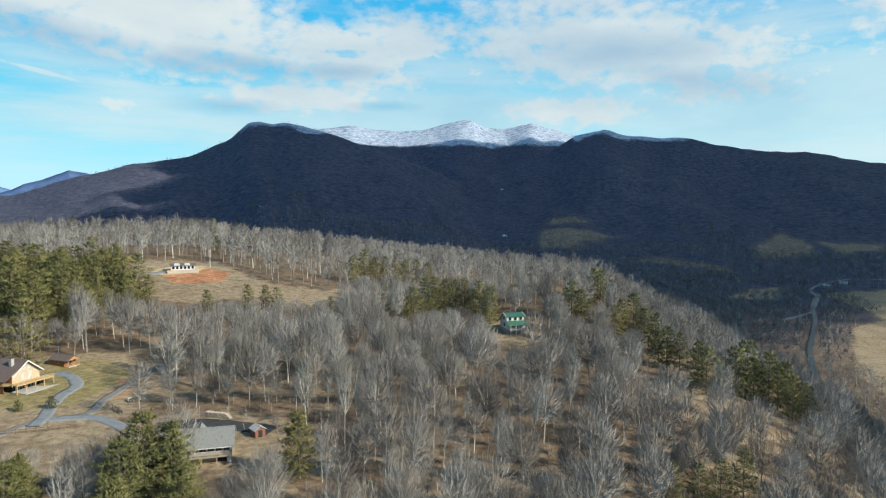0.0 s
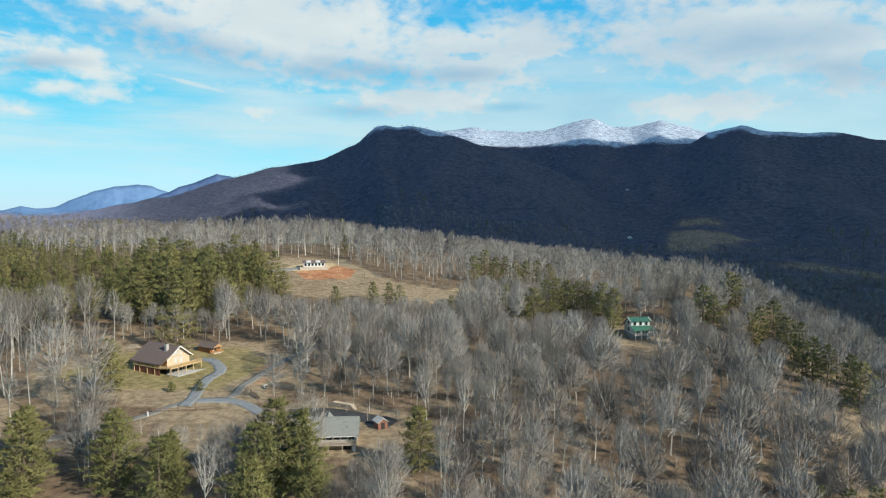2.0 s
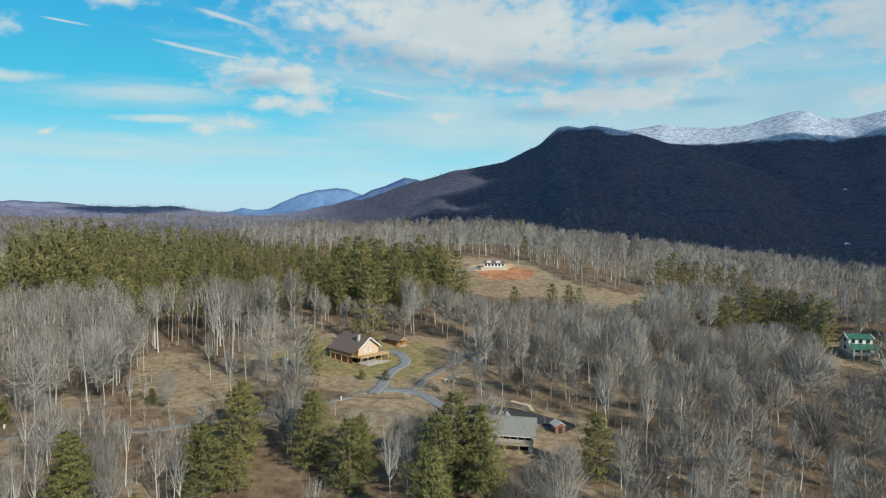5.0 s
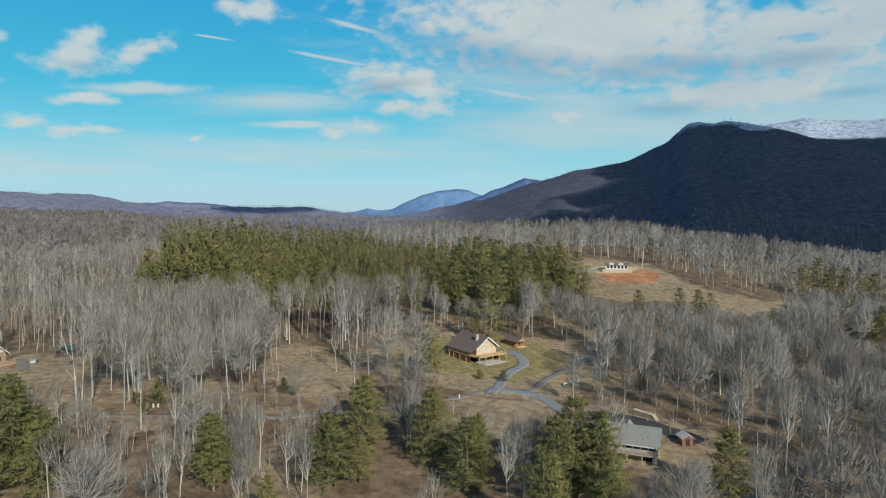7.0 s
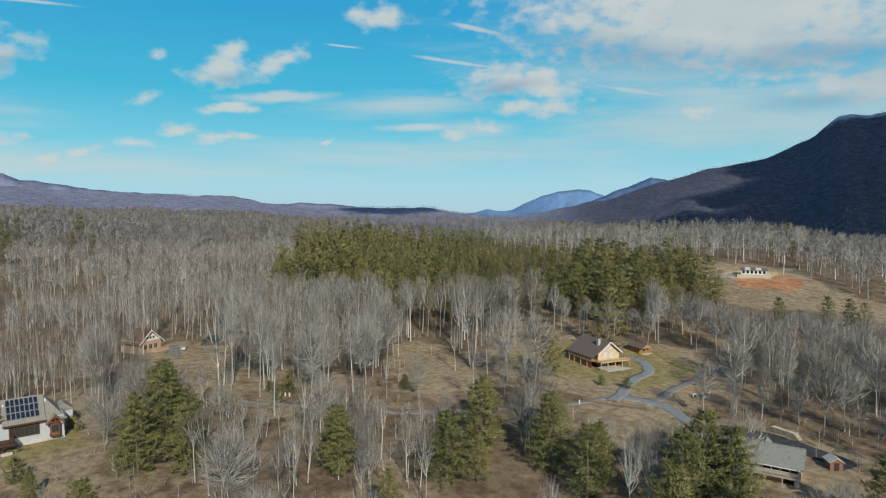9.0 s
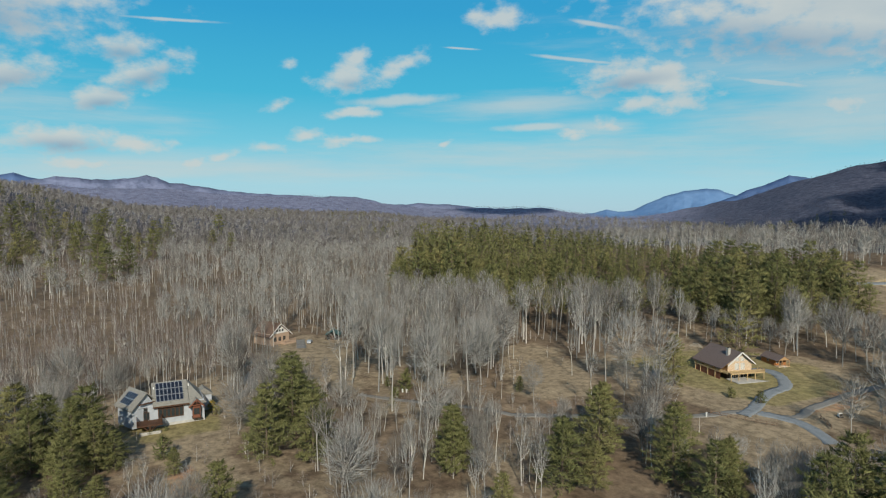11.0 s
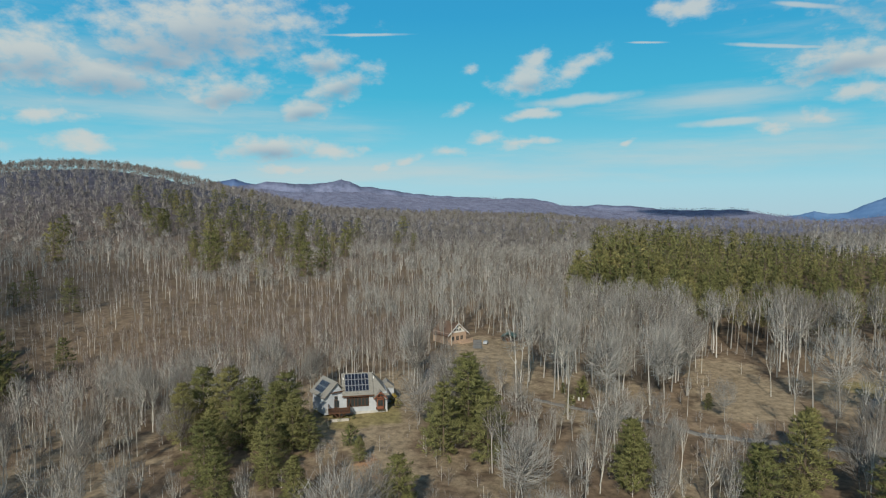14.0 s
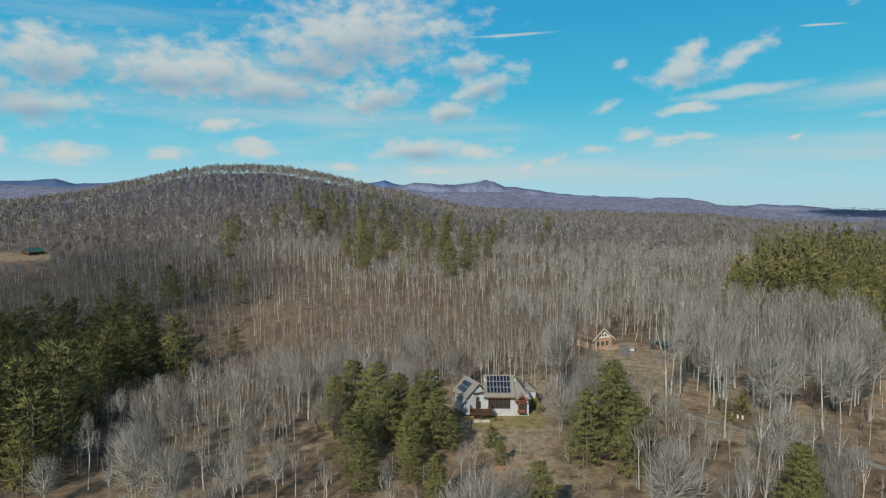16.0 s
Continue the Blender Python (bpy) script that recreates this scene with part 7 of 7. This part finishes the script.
def site_house(x, y, rz):
    h = thing("unfinished_house", "half-built white house on a block terrace over bare red earth", "house", x, y, rz, -0.5)
    part("terrace", one_box((0, -3.2, 0.8), (17, 3.4, 1.6)), M_CONCRETE, h)
    for k in range(14):
        part("block_pier", one_box((-8.2 + 1.26 * k, -4.95, 0.9), (0.5, 0.34, 1.9)), M_LOGPALE, h)
    part("terrace_cap", one_box((0, -4.95, 1.9), (17.2, 0.5, 0.2)), M_LOGPALE, h)
    part("wall", one_box((0, 2, 2.9), (13, 6.5, 2.6)), M_WHITE, h)
    for k in range(6):
        window(h, -5.2 + 2.1 * k, -1.27, 3.0, 1.2, 1.5, frame_mat=M_DARK)
    part("roof", slab([(-7.2, -1.8, 4.2), (7.0, -1.8, 4.2), (7.0, 2, 5.4), (-7.2, 2, 5.4)], 0.2), M_ROOFBROWN, h)
    part("roof", slab([(-7.2, 2, 5.4), (7.0, 2, 5.4), (7.0, 5.8, 4.2), (-7.2, 5.8, 4.2)], 0.2), M_ROOFBROWN, h)
    for xx in (-3.2, 2.4):
        part("tarpaulin", slab([(xx - 1.5, -1.85, 4.32), (xx + 1.5, -1.85, 4.32), (xx + 1.4, 1.6, 5.4), (xx - 1.4, 1.6, 5.4)], 0.06), M_TARP, h, "pale tarpaulin over the open roof")
    part("scaffold_plank", one_box((7.6, -1, 2.4), (2.0, 3, 0.2)), M_LOGPALE, h)
    return h


def red_shed(x, y, rz):
    h = thing("red_shed", "small faded red garden shed beside a bare tree", "shed", x, y, rz, -0.15)
    part("wall", prism([(-1.3, 0), (1.3, 0), (1.3, 2.0), (0, 2.7), (-1.3, 2.0)], 0, 3), M_REDWALL, h)
    for s in (-1, 1):
        part("roof", slab([(-0.05 * s, -0.3, 2.9), (-0.05 * s, 3.3, 2.9), (s * 1.6, 3.3, 1.95), (s * 1.6, -0.3, 1.95)], 0.1), M_CONCRETE, h)
    part("door", one_box((0, -0.03, 0.95), (1.0, 0.08, 1.8)), M_DARK, h)
    return h


def barn(x, y, rz, w, ln, wall, roof, label):
    h = thing("barn", label, "barn", x, y, rz, -0.4)
    part("wall", prism([(-w / 2, 0), (w / 2, 0), (w / 2, 3.4), (0, 3.4 + w * 0.3), (-w / 2, 3.4)], 0, ln), wall, h)
    for s in (-1, 1):
        part("roof", slab([(-0.1 * s, -0.5, 3.65 + w * 0.3), (-0.1 * s, ln + 0.5, 3.65 + w * 0.3), (s * (w / 2 + 0.6), ln + 0.5, 3.35), (s * (w / 2 + 0.6), -0.5, 3.35)], 0.2), roof, h)
    part("door", one_box((0, -0.05, 1.5), (w * 0.35, 0.1, 2.8)), M_DARK, h)
    for k in range(3):
        window(h, -w / 2 - 0.02, ln * (0.25 + 0.25 * k), 2.0, 1.2, 1.0, "x-")
    return h


log_house(-124.5, 187.5, 72).scale = (0.93, 0.93, 0.93)
log_cabin(-124.5, 210, 70).scale = (0.92, 0.92, 0.92)
grey_house(-52.5, 138.5, 15)
green_house(31.5, 270, 16)
solar_house(-182.8, 26.2, 86)
chalet(-262, 81, 111)
teal_shed(-256.7, 102.1, 60)
car(-256, 91.8, 150, M_CARPAINT)
site_house(-153, 374, 24)
red_shed(-44.8, 153.2, 40)
barn(-628.7, -363.3, 60, 11, 15, M_PLANK, M_ROOFTEAL, "distant dark farmhouse with a teal roof in a far clearing")
# ---------------------------------------------------------------- drives, river, fences, small things
def smooth_line(pts, n=8):
    p = [Vector((*a, 0)) for a in pts]
    out = []
    for i in range(len(p) - 1):
        a, b, c, d = p[max(i - 1, 0)], p[i], p[i + 1], p[min(i + 2, len(p) - 1)]
        for k in range(n):
            t = k / n
            out.append(0.5 * ((2 * b) + (c - a) * t + (2 * a - 5 * b + 4 * c - d) * t * t + (3 * b - a - 3 * c + d) * t ** 3))
    out.append(p[-1])
    return out


def ribbon(name, label, category, pts, width, mat, lift, fray=0.25, kind="structure", skirt=0.5):
    """A strip laid over the ground along a line, with slightly uneven edges and sunk sides."""
    line = smooth_line(pts)
    rng = random.Random(len(pts))
    bm = bmesh.new()
    rows = []
    cols = (-0.56, -0.5, -0.25, 0, 0.25, 0.5, 0.56)
    for i, p in enumerate(line):
        d = (line[min(i + 1, len(line) - 1)] - line[max(i - 1, 0)]).normalized()
        n = Vector((-d.y, d.x, 0))
        row = []
        for c in cols:
            q = p + n * width * (c + (rng.uniform(-fray, fray) / width if abs(c) > 0.45 else 0))
            row.append(bm.verts.new((q.x, q.y, float(height(q.x, q.y)) + (lift if abs(c) < 0.52 else -skirt))))
        rows.append(row)
    for a, b in zip(rows, rows[1:]):
        for k in range(len(cols) - 1):
            f = bm.faces.new((a[k], b[k], b[k + 1], a[k + 1]))
            f.smooth = True
    bmesh.ops.recalc_face_normals(bm, faces=bm.faces[:])
    if sum(f.normal.z for f in bm.faces) < 0:
        bmesh.ops.reverse_faces(bm, faces=bm.faces[:])
    me = bpy.data.meshes.new(name)
    bm.to_mesh(me)
    bm.free()
    me.materials.append(mat)
    return tagged(new(name, me), label, category, kind=kind)


ribbon("road_drive", "blue-grey gravel drive winding past the lawns", "road", DRIVE, 2.7, M_TRACK, 0.16)
ribbon("road_loop", "gravel spur curving up to the log house", "road", LOOP, 3.6, M_GRAVEL, 0.2)
ribbon("road_parking", "gravel turning place beside the drive", "road", [(-102.1, 162.8), (-91.1, 164.2), (-80, 157.3)], 3.4, M_GRAVEL, 0.22)
ribbon("road_back", "gravel lane behind the lone pine", "road", BACK_DRIVE, 2.7, M_TRACK, 0.16)
ribbon("road_yard", "dark asphalt yard behind the grey-roofed house", "road", [(-73.1, 158.7), (-63.5, 161.5), (-52.4, 160.1), (-42.8, 157.3)], 6.0, M_ASPHALT, 0.16)
ribbon("road_solar", "gravel lane to the solar house", "road", [(-196, 46.9), (-207, 55.2), (-220.8, 58), (-237.4, 69)], 3.2, M_TRACK, 0.16)
ribbon("road_chalet", "gravel parking strip by the chalet", "road", [(-248.4, 85.6), (-256.7, 88.3), (-265, 91.1)], 3.6, M_TRACK, 0.14)
ribbon("road_site", "blue-grey gravel access strip at the building site", "road", [(-176.6, 356), (-167, 362.9), (-158.7, 372.6)], 5, M_GRAVEL, 0.2)
ribbon("road_valley", "pale country road along the valley floor", "road", VALLEY_ROAD, 5, M_GRAVEL, 0.5, skirt=2)
ribbon("road_meadow", "narrow gravel track below the straw meadow", "road", [(-138, 107.6), (-149, 102.1), (-162.8, 91.1), (-179.4, 80)], 2.0, M_TRACK, 0.1)
ribbon("water_river", "dark river winding down the wooded valley", "river", RIVER_LINE, 6, M_WATER, 0.6, skirt=3)


def fence(pts, label):
    """A low timber rail fence."""
    f = new("rail_fence")
    x0, y0 = pts[0]
    f.matrix_basis = pose(x0, y0, float(height(x0, y0)))
    tagged(f, label, "fence")
    z0 = float(height(x0, y0))
    for (ax, ay), (bx, by) in zip(pts, pts[1:]):
        ln, ang = math.hypot(bx - ax, by - ay), math.degrees(math.atan2(by - ay, bx - ax))
        n = max(1, round(ln / 2.4))
        for k in range(n + 1):
            qx, qy = ax + (bx - ax) * k / n, ay + (by - ay) * k / n
            part("post", one_box((qx - x0, qy - y0, float(height(qx, qy)) - z0 + 0.55), (0.16, 0.16, 1.3), ang), M_FENCE, f)
        for zz in (0.45, 0.95):
            za, zb = float(height(ax, ay)), float(height(bx, by))
            part("rail", one_box(((ax + bx) / 2 - x0, (ay + by) / 2 - y0, (za + zb) / 2 - z0 + zz), (ln, 0.08, 0.14), ang), M_FENCE, f)
    return f


fence([(-109, 151.8), (-100.7, 154.6), (-93.8, 157.3)], "low weathered timber rail fence beside the drive")
fence([(-91.1, 172.5), (-85.6, 167)], "short weathered timber rail fence by the turning place")


def woodpile(x, y, rz, n, ln):
    w = thing("woodpile", "stacked split firewood under the trees", "woodpile", x, y, rz)
    rng = random.Random(3)
    k = 0
    for layer in range(4):
        for i in range(n - layer * 2):
            bm = bmesh.new()
            bmesh.ops.create_cone(bm, cap_ends=True, segments=6, radius1=0.2, radius2=0.19, depth=ln * rng.uniform(0.85, 1.1),
                                  matrix=Matrix.Translation((-n * 0.2 + 0.4 * i + 0.2 * layer * 2 + rng.uniform(-0.05, 0.05), 0, 0.2 + 0.34 * layer)) @ Matrix.Rotation(radians(90), 4, "X"))
            part("log", bm, M_WOODPILE, w)
            k += 1
    return w


woodpile(-60, 166.3, -15, 22, 1.3)
woodpile(-157.3, 209.8, 20, 12, 1.0)


def marker_post(x, y, label, mat, w, h):
    p = thing("marker_post", label, "post", x, y, 20)
    part("stake", one_box((0, 0, h / 2), (w, w, h), bevel=0.02), mat, p)
    part("cap", one_box((0, 0, h + 0.04), (w * 1.3, w * 1.3, 0.08)), mat, p)


marker_post(-108.3, 149, "white marker post beside the gravel drive", M_WHITE, 0.3, 1.2)
for mx_, my_ in ((-175.3, 91.1), (-173.9, 92.2), (-172.8, 93)):
    marker_post(mx_, my_, "white stake at the edge of the brown clearing", M_WHITE, 0.35, 1.0)
marker_post(-220.8, 91.1, "white stake in the chalet yard", M_WHITE, 0.25, 1.2)


def utility_box(x, y, rz):
    b = thing("utility_box", "pale utility box on a timber base beside the drive", "utility box", x, y, rz)
    part("case", one_box((0, 0, 0.7), (1.1, 0.7, 0.9), bevel=0.05), M_WHITE, b)
    part("base", one_box((0, 0, 0.12), (1.3, 0.9, 0.28)), M_DARK, b)
    part("door", one_box((0, -0.37, 0.7), (0.9, 0.04, 0.7)), M_DARK, b)


utility_box(-89, 178, 60)


def pole(x, y, h, label):
    p = thing("utility_pole", label, "pole", x, y, 25)
    bm = bmesh.new()
    bmesh.ops.create_cone(bm, cap_ends=True, segments=8, radius1=0.16, radius2=0.1, depth=h, matrix=Matrix.Translation((0, 0, h / 2)))
    part("shaft", bm, M_WHITE, p)
    part("crossarm", one_box((0, 0, h - 0.8), (2.2, 0.12, 0.14)), M_FENCE, p)
    for s in (-1, 0, 1):
        part("insulator", one_box((s * 0.9, 0, h - 0.62), (0.1, 0.1, 0.22)), M_CONCRETE, p)


pole(-143.5, 391.9, 11, "pale utility pole at the edge of the hill meadow")
SHRUB_MODELS = [(tree_thing("evergreen_shrub", "rounded dark evergreen shrub on the grass", pine(110 + k, 2.4, 7, 7, 7, 0.42, 5, skirt=0.04, wide=0.5), [M_PINEBARK, M_NEEDLE], ("stem", "crown"), "shrub"), 2.4) for k in range(2)]
SHRUBS = [(-158, 22, 5.2), (-114.2, 168.3, 3), (-106.6, 170.5, 3.4), (-178, 21.4, 1.2), (-178.3, 23.5, 1.2), (-178.6, 25.4, 1.2), (-184.9, 39.3, 2.8), (-175.3, 93.8, 5.2), (-171.1, 88.3, 3.3), (-162.8, 82.8, 3)]
for k, (model, mh_) in enumerate(SHRUB_MODELS):
    sx_, sy_, sh_ = SHRUBS[k]
    model.matrix_basis = pose(sx_, sy_, float(height(sx_, sy_)) - 0.05) @ Matrix.Diagonal((sh_ / mh_,) * 3 + (1,))
for sx_, sy_, sh_ in SHRUBS[2:]:
    ob = copy_thing(SHRUB_MODELS[int(sh_ * 10) % 2][0], pose(sx_, sy_, float(height(sx_, sy_)) - 0.05, 0, 0, 50 * sh_))
    ob.scale = (sh_ / 2.4,) * 3
def yellow_shrub(x, y):
    sh = tree_thing("flowering_shrub", "bushy golden-yellow shrub beside the solar house wall", pine(130, 3.0, 7, 7, 8, 0.42, 5, skirt=0.04, wide=0.5), [M_PINEBARK, M_GOLD], ("stem", "crown"), "shrub")
    sh.matrix_basis = pose(x, y, float(height(x, y)) - 0.05)


yellow_shrub(-189.4, 38.8)
# valley farm buildings
barn(648.6, 1062.6, 40, 9, 16, M_GREYWALL, M_METAL, "grey metal-roofed barn beside the valley road")
barn(696.9, 1093, 60, 8, 12, M_WHITE, M_METAL, "white farm building beside the valley road")
barn(455.4, 1152.3, 20, 12, 22, M_DARK, M_ROOFBROWN, "dark low barn at the edge of the valley woods")
barn(262.2, 2829, 10, 12, 18, M_WHITE, M_METAL, "white house high on the mountain foot")
barn(179.4, 1835.4, 10, 10, 14, M_WHITE, M_METAL, "white farmhouse in the valley woods")
